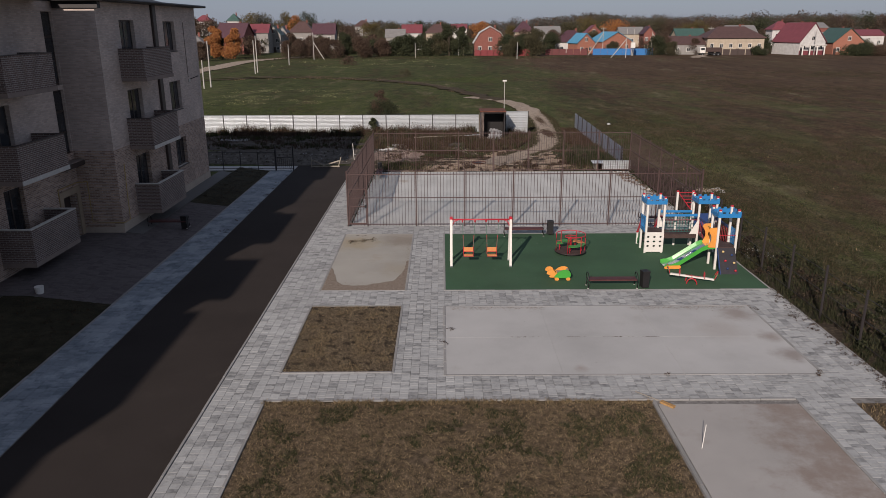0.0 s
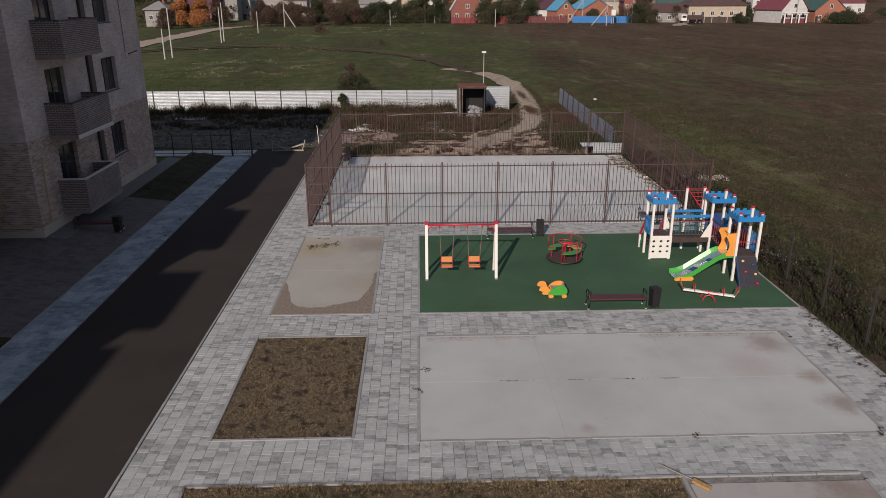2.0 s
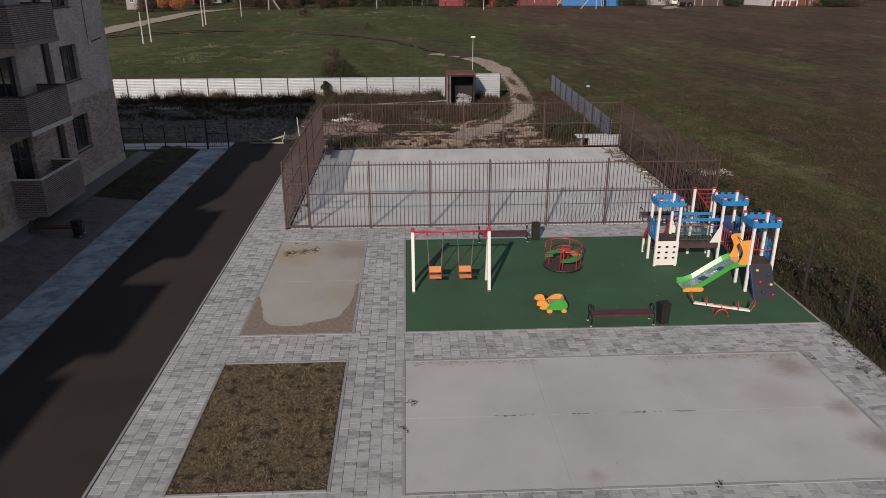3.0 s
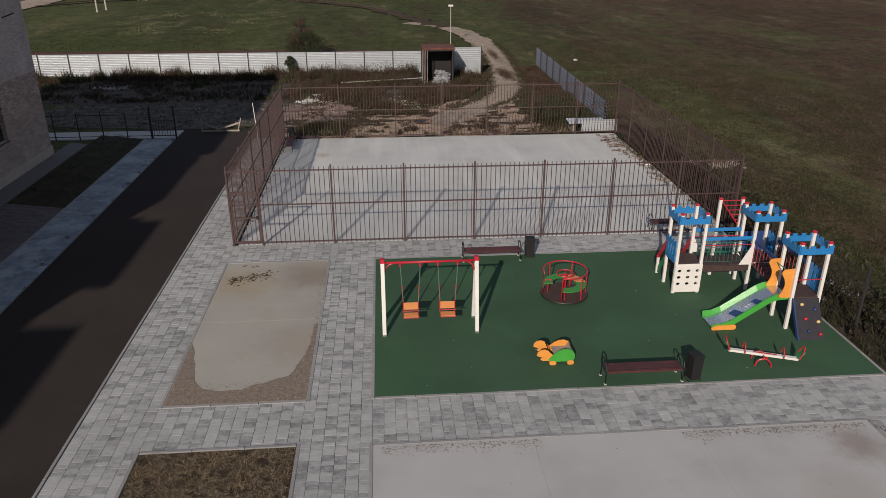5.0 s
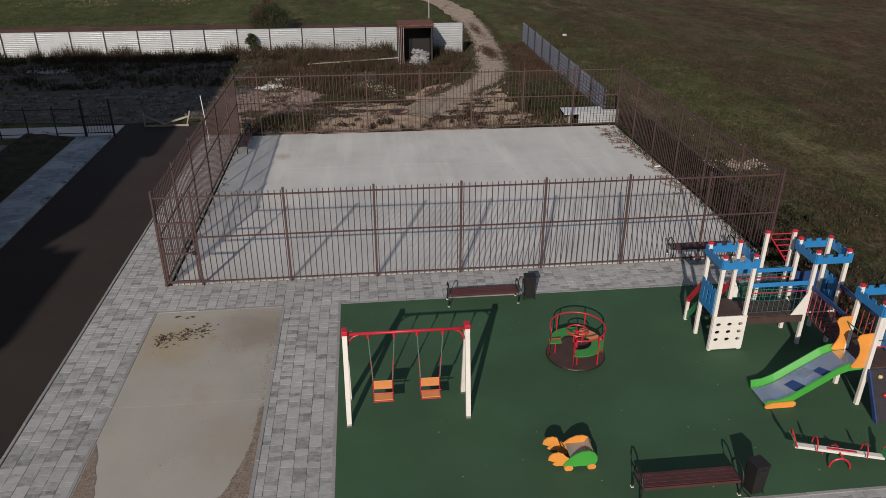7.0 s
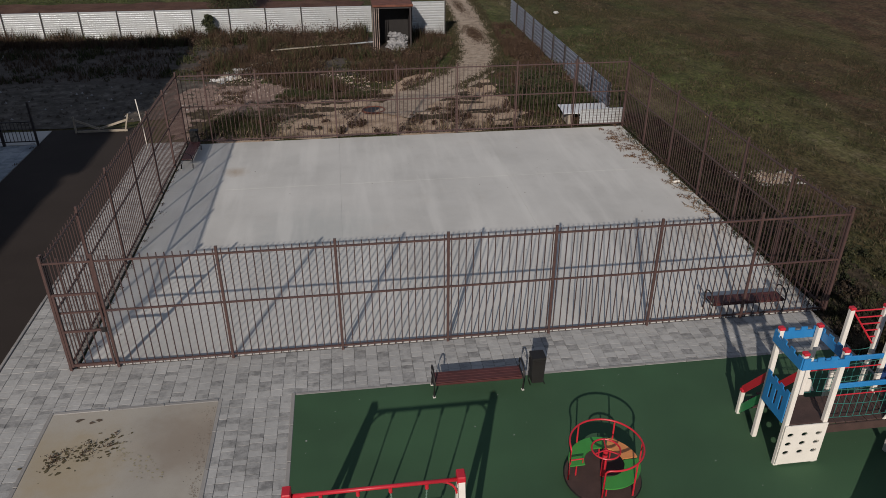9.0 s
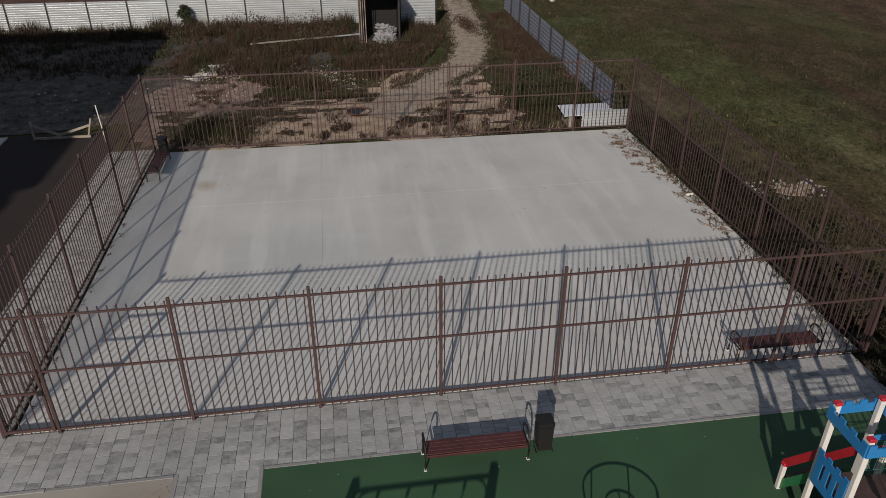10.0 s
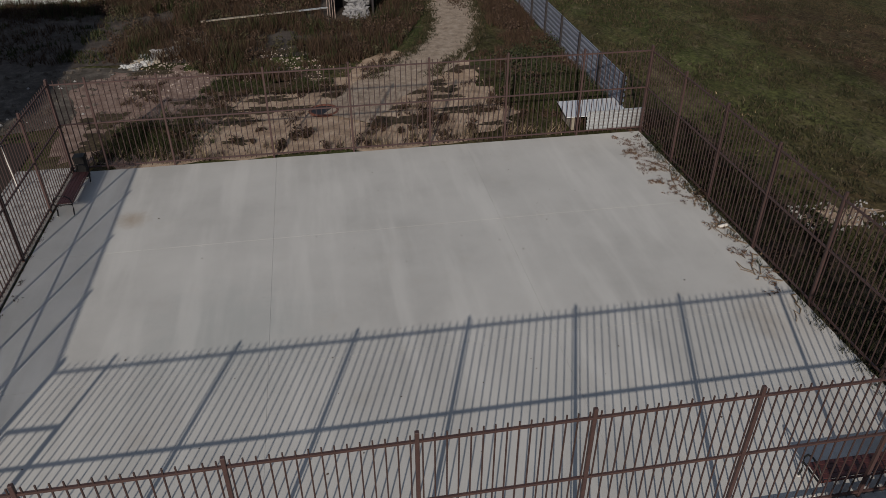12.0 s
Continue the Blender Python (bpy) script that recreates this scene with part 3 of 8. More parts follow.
def patch(name, cx, cy, rx, ry, z, material, label, category="ground", rag=0.25, kind="structure", power=2.0):
    """An irregular patch of bare ground or spilled sand."""
    vs, fs, n, rings = [(cx, cy, z)], [], 72, 6
    for r in range(1, rings + 1):
        for k in range(n):
            a = 2 * math.pi * k / n
            c, s = math.cos(a), math.sin(a)
            sq = (abs(c) ** power + abs(s) ** power) ** (-1 / power)
            j = 1 + rag * (noise.noise((cx + 2 * c, cy + 2 * s, 1)) + 0.5 * noise.noise((cx + 7 * c, cy + 7 * s, 2)) + 0.3 * noise.noise((cx + 19 * c, cy + 19 * s, 2))) * (r / rings)
            vs.append((cx + rx * c * sq * j * r / rings, cy + ry * s * sq * j * r / rings, z))
    fs = [(0, 1 + k, 1 + (k + 1) % n) for k in range(n)]
    for r in range(rings - 1):
        o = 1 + r * n
        fs += [(o + k, o + n + k, o + n + (k + 1) % n, o + (k + 1) % n) for k in range(n)]
    s = Shape()
    s.add(vs, fs)
    return solid(name, s, material, label, category, kind=kind)


# dark soil strip: its tone partly stands in for lens falloff
patch("boundary_earth", 14.4, 24.0, 1.45, 28.0, -0.055, M_BEDSOIL, "earth along a boundary fence, darkened partly for lens falloff", rag=0.06, power=8.0)
solid("road", Shape().box(-10.615, -25, -0.12, -6.42, 53.2, -0.03), M_ASPHALT, "dark worn asphalt yard road", "road", kind="structure")
patch("dirt_lot", 2.2, 54.2, 7.4, 3.7, -0.035, M_DIRT, "trodden pale dirt with stones and dry grass patches", rag=0.2, power=3.0)
patch("dirt_lot_corner", 6.6, 57.6, 2.4, 2.9, -0.034, M_DIRT, "trodden pale dirt where a track begins", rag=0.25)
patch("brick_earth", -3.6, 55.6, 2.7, 4.6, -0.033, M_PINKEARTH, "pinkish trodden earth mixed with broken brick", rag=0.3, power=2.6)
ribbon("dirt_road", [(3.5, 53.5), (6.3, 57.6), (8.3, 60.3), (9.5, 63.5), (10.0, 67.5), (10.75, 75.0), (11.0, 82.0), (10.6, 90.0), (9.6, 97.0), (7.4, 103.0), (4.0, 107.0)],
       2.5, -0.01, M_TRACK, "rutted pale dirt track curving across the field", "dirt road", 0.4, 0.3)
ribbon("field_track", [(8.5, 101.0), (5.7, 108.0), (2.9, 117.0), (-2.4, 128.8), (-13.0, 141.5), (-24.6, 149.0), (-35.5, 149.5), (-45.0, 142.0), (-56.0, 130.0)],
       2.2, 0.04, M_WEEDMAT, "dark muddy vehicle track through the grass", "dirt road", 1.5)
ribbon("village_lane", [(-54.0, 110.0), (-55.3, 150.0), (-56.3, 175.0), (-57.0, 205.0), (-56.5, 232.0), (-52.0, 248.0), (-42.0, 258.0)], 5.6, 0.06, M_TRACK, "pale gravel lane leading to the village", "lane", 0.8, 3.0)
ribbon("far_track", [(95.0, 263.0), (88.0, 253.0), (82.5, 243.0), (79.5, 232.0)], 2.6, 0.05, M_TRACK, "pale dirt track at the edge of the village", "lane", 0.8, 3.0)
ribbon("far_track_fork", [(88.0, 253.0), (85.0, 245.0), (85.5, 234.0)], 2.0, 0.055, M_TRACK, "pale dirt track fork at the village edge", "lane", 0.6, 3.0)
ribbon("field_track_edge", [(1.6, 122.5), (-3.5, 133.0), (-13.5, 145.5), (-24.6, 153.0), (-36.5, 153.5), (-46.5, 146.0), (-57.0, 135.0)],
       0.9, 0.05, M_LAWNSOIL, "pale dry verge of a vehicle track", "verge", 0.9)
ribbon("bare_strip", [(-60.0, 78.4), (-40.0, 78.2), (-20.0, 78.0), (-4.0, 77.6), (3.0, 76.6)], 13.0, -0.02, M_BARE, "bare reddish earth behind a sheet fence", "ground", 0.6)
patch("rubble_strip", -12.0, 57.2, 9.0, 3.4, -0.045, M_RUBBLE, "dark rubble-strewn earth behind the yard", rag=0.2, power=3.0)
patch("weed_earth", -9.0, 65.5, 15.0, 5.2, -0.05, M_WEEDSOIL, "dark weedy earth along the sheet fence", rag=0.15, power=4.0)

# ---- paving ----
INSETS = {  # x0, y0, x1, y1
    "sand_slab": (-4.68, 26.36, -1.36, 34.42),
    "rubber": (0.24, 26.36, 12.98, 34.40),
    "bed": (-4.72, 19.30, -1.42, 24.66),
    "slab": (0.22, 19.10, 11.38, 24.56),
    "lawn": (-4.8, -8.0, 5.86, 17.50),
    "slab_near": (6.02, -8.0, 9.86, 17.28),
    "verge": (11.45, -8.0, 13.3, 17.30),
}
solid("pavement", Shape().slab([(-6.34, -8, -0.14), (13.05, -8, -0.14), (13.05, 36.02, -0.14), (-4.7, 36.02, -0.14), (-4.7, 51.0, -0.14), (-6.34, 51.0, -0.14)], (0, 0, 0.118)), M_BEDJOINT, "sand-filled joints under grey concrete paving stones", "paving", kind="structure")
pavement = bpy.data.objects["pavement"]
LEVEL = -0.018
solid("playground_floor", Shape().box(*INSETS["rubber"][:2], -0.02, *INSETS["rubber"][2:], 0.0), M_RUBBER, "dark green rubber playground surface", "safety floor", kind="structure")


def slab_with_joints(name, box, cuts_x, cuts_y, material, label, top=-0.004):
    """Cast slab in bays, with shallow open joints between them."""
    x0, y0, x1, y1 = box
    xs, ys = [x0, *cuts_x, x1], [y0, *cuts_y, y1]
    base = thing(name, label, "concrete slab", (0, 0, 0), kind="structure")
    for i in range(len(xs) - 1):
        for j in range(len(ys) - 1):
            part("bay", Shape().soft(xs[i] + 0.002, ys[j] + 0.002, -0.02, xs[i + 1] - 0.002, ys[j + 1] - 0.002, top, 0.0015), material, base)
    part("joint_filler", Shape().box(x0 + 0.01, y0 + 0.01, -0.03, x1 - 0.01, y1 - 0.01, top - 0.006), material, base)
    return base


slab_with_joints("sandy_slab", INSETS["sand_slab"], [], [30.35], M_SLABDIRTY, "pale concrete slab with wet sand along its edges")
slab_with_joints("wide_slab", INSETS["slab"], [3.7, 7.35], [21.8], M_SLAB, "wide bare grey concrete slab with stained edges")
slab_with_joints("near_slab", INSETS["slab_near"], [], [5.0, 11.0], M_SLABNEAR, "bare grey concrete slab beside dry grass")
slab_with_joints("court_slab", (-4.62, 36.024, 13.38, 50.62), [1.35, 7.4], [40.9, 45.8], M_COURT, "pale concrete sports court floor with faint streaks")
for n_, b_ in (("garden_bed", INSETS["bed"]), ("lawn", INSETS["lawn"]), ("verge", INSETS["verge"])):
    solid(n_, Shape().box(b_[0], b_[1], -0.022, b_[2], b_[3], -0.016), M_BEDSOIL if n_ == "garden_bed" else M_LAWNSOIL,
          {"garden_bed": "bare earth bed covered with dry clippings", "lawn": "thin yellowing lawn on dry soil", "verge": "weedy soil verge beside the paving"}[n_],
          "lawn" if n_ != "garden_bed" else "garden bed", kind="structure")


def sand_edge(name, pts, label):
    s = Shape()
    s.slab([(x, y, -0.003) for x, y in pts], (0, 0, 0.006))
    solid(name, s, M_SAND, label, "sand", kind="structure")


def wander(p, q, amp, n=26, seed=0.0):
    out = []
    for k in range(n + 1):
        t = k / n
        x, y = p[0] + (q[0] - p[0]) * t, p[1] + (q[1] - p[1]) * t
        w = amp * (noise.noise((x * 0.9, y * 0.9, seed)) + 0.5 * noise.noise((x * 3.1, y * 3.1, seed)) + 0.25 * noise.noise((x * 8, y * 8, seed)))
        out.append((x + (w if abs(q[1] - p[1]) > abs(q[0] - p[0]) else 0), y + (w if abs(q[0] - p[0]) >= abs(q[1] - p[1]) else 0)))
    return out


sand_edge("sand_drift", [(-4.66, 26.38)] + [(-1.38, 26.38), (-1.38, 30.1)] + wander((-1.45, 30.0), (-1.72, 27.7), 0.13, 30, 1) + wander((-1.9, 27.5), (-2.9, 26.98), 0.16, 20, 2) + wander((-2.95, 26.95), (-3.9, 27.02), 0.16, 18, 4)
          + wander((-4.12, 27.3), (-4.5, 28.8), 0.1, 14, 3) + [(-4.66, 29.2)], "damp brown sand washed over a concrete slab")

# ---- kerb stones ----
kerb = thing("kerb", "row of narrow grey concrete kerb stones", "kerb", kind="structure")
KERBS = {}


def kerb_line(x0, y0, x1, y1, w=0.08, top=0.012):
    n = max(1, round(math.hypot(x1 - x0, y1 - y0) / 1.0))
    along_x = abs(x1 - x0) > abs(y1 - y0)
    ln = (abs(x1 - x0) if along_x else abs(y1 - y0)) / n
    key = (round(ln, 3), along_x, w)
    if key not in KERBS:
        a, b = (ln / 2 - 0.006, w / 2) if along_x else (w / 2, ln / 2 - 0.006)
        KERBS[key] = Shape().soft(-a, -b, -0.1, a, b, 0, 0.008).mesh("kerb_stone")
    for k in range(n):
        t = (k + 0.5) / n
        part("kerb_stone", KERBS[key], M_KERB, kerb, loc=(x0 + (x1 - x0) * t, y0 + (y1 - y0) * t, top + random.uniform(-0.006, 0.006)))


for key in ("sand_slab", "rubber", "bed", "slab"):
    x0, y0, x1, y1 = INSETS[key]
    for a in ((x0 - 0.04, y0 - 0.08, x0 - 0.04, y1 + 0.08), (x1 + 0.04, y0 - 0.08, x1 + 0.04, y1 + 0.08), (x0, y0 - 0.04, x1, y0 - 0.04), (x0, y1 + 0.04, x1, y1 + 0.04)):
        kerb_line(*a, top=0.008 if key == "bed" else 0.004)
kerb_line(-4.88, 17.54, 9.9, 17.54, top=0.02)
kerb_line(-4.84, -8.0, -4.84, 17.5, top=0.02)
kerb_line(5.94, -8.0, 5.94, 17.5, top=0.02)
kerb_line(9.9, -8.0, 9.9, 17.3, top=0.02)
kerb_line(-6.38, -8.0, -6.38, 51.0, w=0.07, top=0.004)
kerb_line(-12.26, -8.0, -12.26, 51.3, top=-0.006)
kerb_line(13.09, 17.3, 13.09, 26.4, top=-0.005)
kerb_line(13.09, 34.4, 13.09, 36.0, top=-0.005)

# ---- apartment building ----
def wall_openings(shape, axis, at, a0, a1, z0, z1, thick, holes):
    """A wall with through openings, in one piece. axis x: it fills at - thick .. at in x and runs along y. holes: (a0, a1, z0, z1)."""
    cs = sorted({a0, a1, *[h[0] for h in holes], *[h[1] for h in holes]})
    zs = sorted({z0, z1, *[h[2] for h in holes], *[h[3] for h in holes]})

    def full(i, j):
        if not (0 <= i < len(cs) - 1 and 0 <= j < len(zs) - 1):
            return False
        ca, cz = (cs[i] + cs[i + 1]) / 2, (zs[j] + zs[j + 1]) / 2
        return not any(h[0] < ca < h[1] and h[2] < cz < h[3] for h in holes)

    def pt(side, i, j):
        d = at - (thick if side else 0)
        return (d, cs[i], zs[j]) if axis == "x" else (cs[i], d, zs[j])

    for i in range(len(cs) - 1):
        for j in range(len(zs) - 1):
            if full(i, j):
                for side in (0, 1):
                    shape.add([pt(side, i, j), pt(side, i + 1, j), pt(side, i + 1, j + 1), pt(side, i, j + 1)], [(0, 1, 2, 3)])
                for p, q, di, dj in (((i, j), (i, j + 1), -1, 0), ((i + 1, j), (i + 1, j + 1), 1, 0), ((i, j), (i + 1, j), 0, -1), ((i, j + 1), (i + 1, j + 1), 0, 1)):
                    if not full(i + di, j + dj):
                        shape.add([pt(0, *p), pt(0, *q), pt(1, *q), pt(1, *p)], [(0, 1, 2, 3)])
    return shape


def add_window(parent, x, y0, y1, z0, z1, mullions=1, door=False):
    """Brown-framed window set back in a wall that faces +x."""
    w = part("door" if door else "window", wall_openings(Shape(), "x", x, y0, y1, z0, z1, 0.03, [(y0 + 0.07, y1 - 0.07, z0 + 0.07, z1 - 0.07)]), M_FRAME, parent, "brown framed window")
    for k in range(mullions):
        c = y0 + (y1 - y0) * (k + 1) / (mullions + 1)
        part("mullion", Shape().box(x - 0.03, c - 0.04, z0 + 0.07, x + 0.01, c + 0.04, z1 - 0.07), M_FRAME, w)
    part("pane", Shape().box(x - 0.022, y0 + 0.07, z0 + 0.07, x - 0.012, y1 - 0.07, z1 - 0.07), M_GLASS, w)
    return w


apartment = thing("apartment_building", "three-storey cream and brown brick apartment building with a dark roof", "apartment building", (0, 0, 0))
FLOORS = (1.07, 4.35, 7.66)
TOP = 11.05
FX, RX, OX = -15.4, -17.3, -16.3  # front bay, recess, unseen bays set back to hold the road's shadow edge
STEP_UP = 0.36  # the yard falls from the walls to the footpath


def yard_z(x):
    return STEP_UP * min(1.0, max(0.0, (-12.32 - x) / 3.08)) - 0.02


def facade(y0, y1, cols, fx, name="wall"):
    """One bay of the front with its openings. cols: (y0, y1, sill above floor, head above floor, mullions, door)"""
    holes = [(c[0], c[1], f + c[2], f + c[3]) for c in cols for f in FLOORS]
    s = Shape()
    wall_openings(s, "x", fx, y0, y1, 0.78, TOP, 0.4, holes)
    part(name, s, M_BRICKLIGHT, apartment)
    part("plinth", Shape().box(fx - 0.4, y0, -0.06, fx + 0.05, y1, 0.78), M_PLINTH, apartment, "pale rendered plinth")
    for c in cols:
        for f in FLOORS:
            add_window(apartment, fx - 0.18, c[0], c[1], f + c[2], f + c[3], c[4], c[5])
            if not c[5]:
                part("window_sill", Shape().soft(fx - 0.15, c[0] - 0.04, f + c[2] - 0.05, fx + 0.06, c[1] + 0.04, f + c[2] - 0.002, 0.008), M_FRAME, apartment)


def balcony(y0, y1, f, x0, x1):
    """Brick-walled balcony on a concrete slab, with a thin coping."""
    z = f - 0.05
    b = part("balcony", Shape().box(x0 + 0.002, y0, z - 0.2, x1, y1, z - 0.02), M_PLINTHDARK, apartment, "brick-walled balcony on a concrete slab")
    h = 1.31
    part("parapet", Shape().box(x1 - 0.12, y0, z - 0.018, x1, y1, z + h), M_BRICKDARK, b, "dark brown brick parapet")
    part("side_wall", Shape().box(x0 + 0.002, y0, z - 0.018, x1 - 0.122, y0 + 0.12, z + h), M_BRICKDARK, b)
    part("side_wall", Shape().box(x0 + 0.002, y1 - 0.12, z - 0.018, x1 - 0.122, y1, z + h), M_BRICKDARK, b)
    low = f == FLOORS[0]
    t, m = (0.045, M_CAPWHITE) if low else (0.03, M_FRAME)
    for q in (Shape().soft(x1 - 0.14, y0 - 0.02, z + h + 0.002, x1 + 0.02, y1 + 0.02, z + h + t, 0.006), Shape().soft(x0 + 0.002, y0 - 0.02, z + h + 0.002, x1 - 0.142, y0 + 0.14, z + h + t, 0.006),
              Shape().soft(x0 + 0.002, y1 - 0.14, z + h + 0.002, x1 - 0.142, y1 + 0.02, z + h + t, 0.006)):
        part("coping", q, m, b)
    if not low:
        part("slab_nose", Shape().soft(x1 + 0.002, y0 - 0.02, z - 0.2, x1 + 0.04, y1 + 0.02, z - 0.02, 0.01), M_CAPWHITE if f == FLOORS[1] else M_PLINTHDARK, b, "weathered edge of a balcony slab")


facade(33.7, 47.4, [(36.1, 37.85, 0.05, 2.6, 1, True), (41.85, 43.6, 0.95, 2.58, 2, False)], FX)
for f in FLOORS:
    balcony(35.6, 39.25, f, FX, -14.2)
    balcony(26.87, 30.5, f, RX, -15.95)
facade(18.5, 24.6, [(20.4, 22.0, 0.9, 2.7, 1, False)], OX)
for a, b in ((11.0, 17.0), (3.5, 8.0), (-5.0, 0.5)):
    facade(a, b, [((a + b) / 2 - 0.8, (a + b) / 2 + 0.8, 0.75, 2.35, 1, False)], OX)
# set-back walls between the bays, with the stair windows and the entrance
rear = [(32.05, 33.35, 0.3, 2.42), (32.7, 33.62, 4.3, 7.2), (32.7, 33.62, 7.4, 10.6)] + [(27.75, 29.15, f + 0.05, f + 2.6) for f in FLOORS]
part("wall", wall_openings(Shape(), "x", RX, 24.6, 33.7, -0.06, TOP, 0.4, rear), M_BRICKLIGHT, apartment)
for z0, z1 in ((4.3, 7.2), (7.4, 10.6)):
    w_ = add_window(apartment, RX - 0.12, 32.7, 33.62, z0, z1, 0)
    for k in (1, 2):
        z = z0 + (z1 - z0) * k / 3
        part("transom", Shape().box(RX - 0.15, 32.77, z - 0.05, RX - 0.11, 33.55, z + 0.05), M_FRAME, w_)
for f in FLOORS:
    add_window(apartment, RX - 0.18, 27.75, 29.15, f + 0.05, f + 2.6, 1, True)
part("entrance_door", Shape().box(RX - 0.37, 32.1, 0.31, RX - 0.31, 33.3, 2.36), M_FRAME, apartment, "dark steel entrance door")
part("door_surround", wall_openings(Shape(), "x", RX + 0.06, 31.75, 33.66, 0.3, 2.72, 0.055, [(32.05, 33.35, 0.3, 2.42)]), M_SURROUND, apartment, "tan rendered door surround")
part("canopy", Shape().soft(RX + 0.003, 31.9, 3.72, RX + 0.5, 33.66, 3.94, 0.015), M_FRAME, apartment, "dark entrance canopy slab")
part("canopy_cap", Shape().soft(RX + 0.003, 31.9, 3.943, RX + 0.5, 33.66, 3.985, 0.01), M_PLINTHDARK, apartment)
for a, b in ((17.0, 18.5), (8.0, 11.0), (0.5, 3.5), (-12.0, -5.0)):
    part("wall", Shape().box(RX - 0.4, a, -0.06, RX, b, TOP), M_BRICKLIGHT, apartment)
for y, t, fx in ((33.7, 0.4, FX), (24.6, -0.4, OX), (18.5, 0.4, OX), (17.0, -0.4, OX), (11.0, 0.4, OX), (8.0, -0.4, OX), (3.5, 0.4, OX), (0.5, -0.4, OX), (-5.0, 0.4, OX)):
    a, b = sorted((y, y + t))
    part("return_wall", Shape().box(RX + 0.002, a + 0.002, -0.06, fx - 0.402, b - 0.002, TOP), M_BRICKLIGHT, apartment)
part("plinth", Shape().box(RX + 0.062, 33.645, -0.06, FX + 0.05, 33.698, 0.62), M_PLINTH, apartment)
part("gable_wall", Shape().box(-30, 47.0, -0.06, FX - 0.402, 47.4, TOP), M_BRICKLIGHT, apartment)
part("gable_wall", Shape().box(-30, -12, -0.06, RX - 0.402, -11.6, TOP), M_BRICKLIGHT, apartment)
part("rear_wall", Shape().box(-30.4, -12, -0.06, -30.002, 47.4, TOP), M_BRICKLIGHT, apartment)
part("drain_pipe", Shape().soft(FX + 0.003, 40.15, 0.8, FX + 0.14, 40.62, TOP, 0.02), M_FRAME, apartment, "dark brown downpipe casing")
part("gas_pipe", Shape().tube([(RX + 0.5, 33.58, 2.9), (RX + 0.5, 33.58, 0.92), (FX + 0.1, 33.58, 0.86), (FX + 0.1, 34.3, 0.86), (FX + 0.1, 34.4, 3.6)], 0.021, 8), M_YELLOWPIPE, apartment, "thin yellow gas pipe")
part("gas_pipe", Shape().tube([(RX + 0.1, 31.6, 0.9), (RX + 0.1, 31.6, 2.9), (RX + 0.1, 33.3, 2.9), (RX + 0.5, 33.58, 2.9)], 0.021, 8), M_YELLOWPIPE, apartment)
part("gas_pipe", Shape().tube([(FX + 0.03, 45.0, 10.2), (FX + 0.03, 45.05, 7.0)], 0.018, 6), M_PLINTHDARK, apartment, "thin grey cable down a wall")
part("bracket", Shape().tube([(FX, 45.2, 6.85), (FX + 0.5, 45.5, 7.05)], 0.03, 6), M_FRAME, apartment)
part("bracket_box", Shape().soft(FX + 0.003, 45.0, 6.72, FX + 0.08, 45.25, 6.9, 0.01), M_CAPWHITE, apartment)
# roof: eaves follow the bays, hipped slopes above
roof = part("roof", Shape().box(-31, -12.6, TOP + 0.002, RX + 0.05, 47.6, TOP + 0.12), M_ROOFDARK, apartment, "dark metal roof with deep eaves")
# eaves below y 33, mostly unseen, are sized to shape road shadows
for a, b, lip, t in ((33.3, 47.75, FX + 0.5, 0.12), (25.8, 32.35, -15.68, 0.28), (18.6, 25.78, -16.25, 0.28), (10.7, 16.08, -15.68, 0.28), (3.2, 7.78, -15.68, 0.28), (-5.3, 1.58, -16.4, 0.28)):
    part("eaves", Shape().soft(RX + 0.052, a, TOP + 0.003, lip, b, TOP + t, 0.02), M_ROOFDARK, roof)
part("gutter", Shape().tube([(FX + 0.55, 33.3, TOP + 0.08), (FX + 0.55, 47.9, TOP + 0.08)], 0.07, 8), M_ROOFDARK, roof, "dark half-round gutter")
part("fascia", Shape().soft(RX + 0.053, 33.6, TOP - 0.3, FX + 0.2, 33.9, TOP + 0.001, 0.01), M_ROOFDARK, roof)
# gable out of view, added to shape the building's shadow on the road
part("unseen_gable", Shape().slab([(OX - 0.7, 18.9, TOP + 0.29), (OX - 0.7, 25.9, TOP + 0.29), (OX - 0.7, 22.4, 12.0)], (-0.3, 0, 0)), M_BRICKLIGHT, roof, "unseen brick gable added to shape a shadow")
for y in (18.3, 26.5):
    part("unseen_gable_slope", Shape().slab([(OX - 0.5, y, TOP + 0.32), (OX - 0.5, 22.4, 12.2), (-22.0, 22.4, 12.2), (-22.0, y, TOP + 0.32)], (0, 0, 0.12)), M_ROOFDARK, roof)
part("slope", Shape().add([(-31, -12.6, TOP + 0.33), (RX + 0.05, -12.6, TOP + 0.33), (RX + 0.05, 47.6, TOP + 0.33), (-31, 47.6, TOP + 0.33), (-24.5, -5, TOP + 2.6), (-24.5, 40, TOP + 2.6)],
                          [(0, 1, 4), (1, 2, 5, 4), (2, 3, 5), (3, 0, 4, 5), (0, 3, 2, 1)]), M_ROOFDARK, roof)
part("ceiling_slab", Shape().box(-30, -11.6, 10.4, RX - 0.41, 46.99, 10.7), M_PLINTH, apartment)

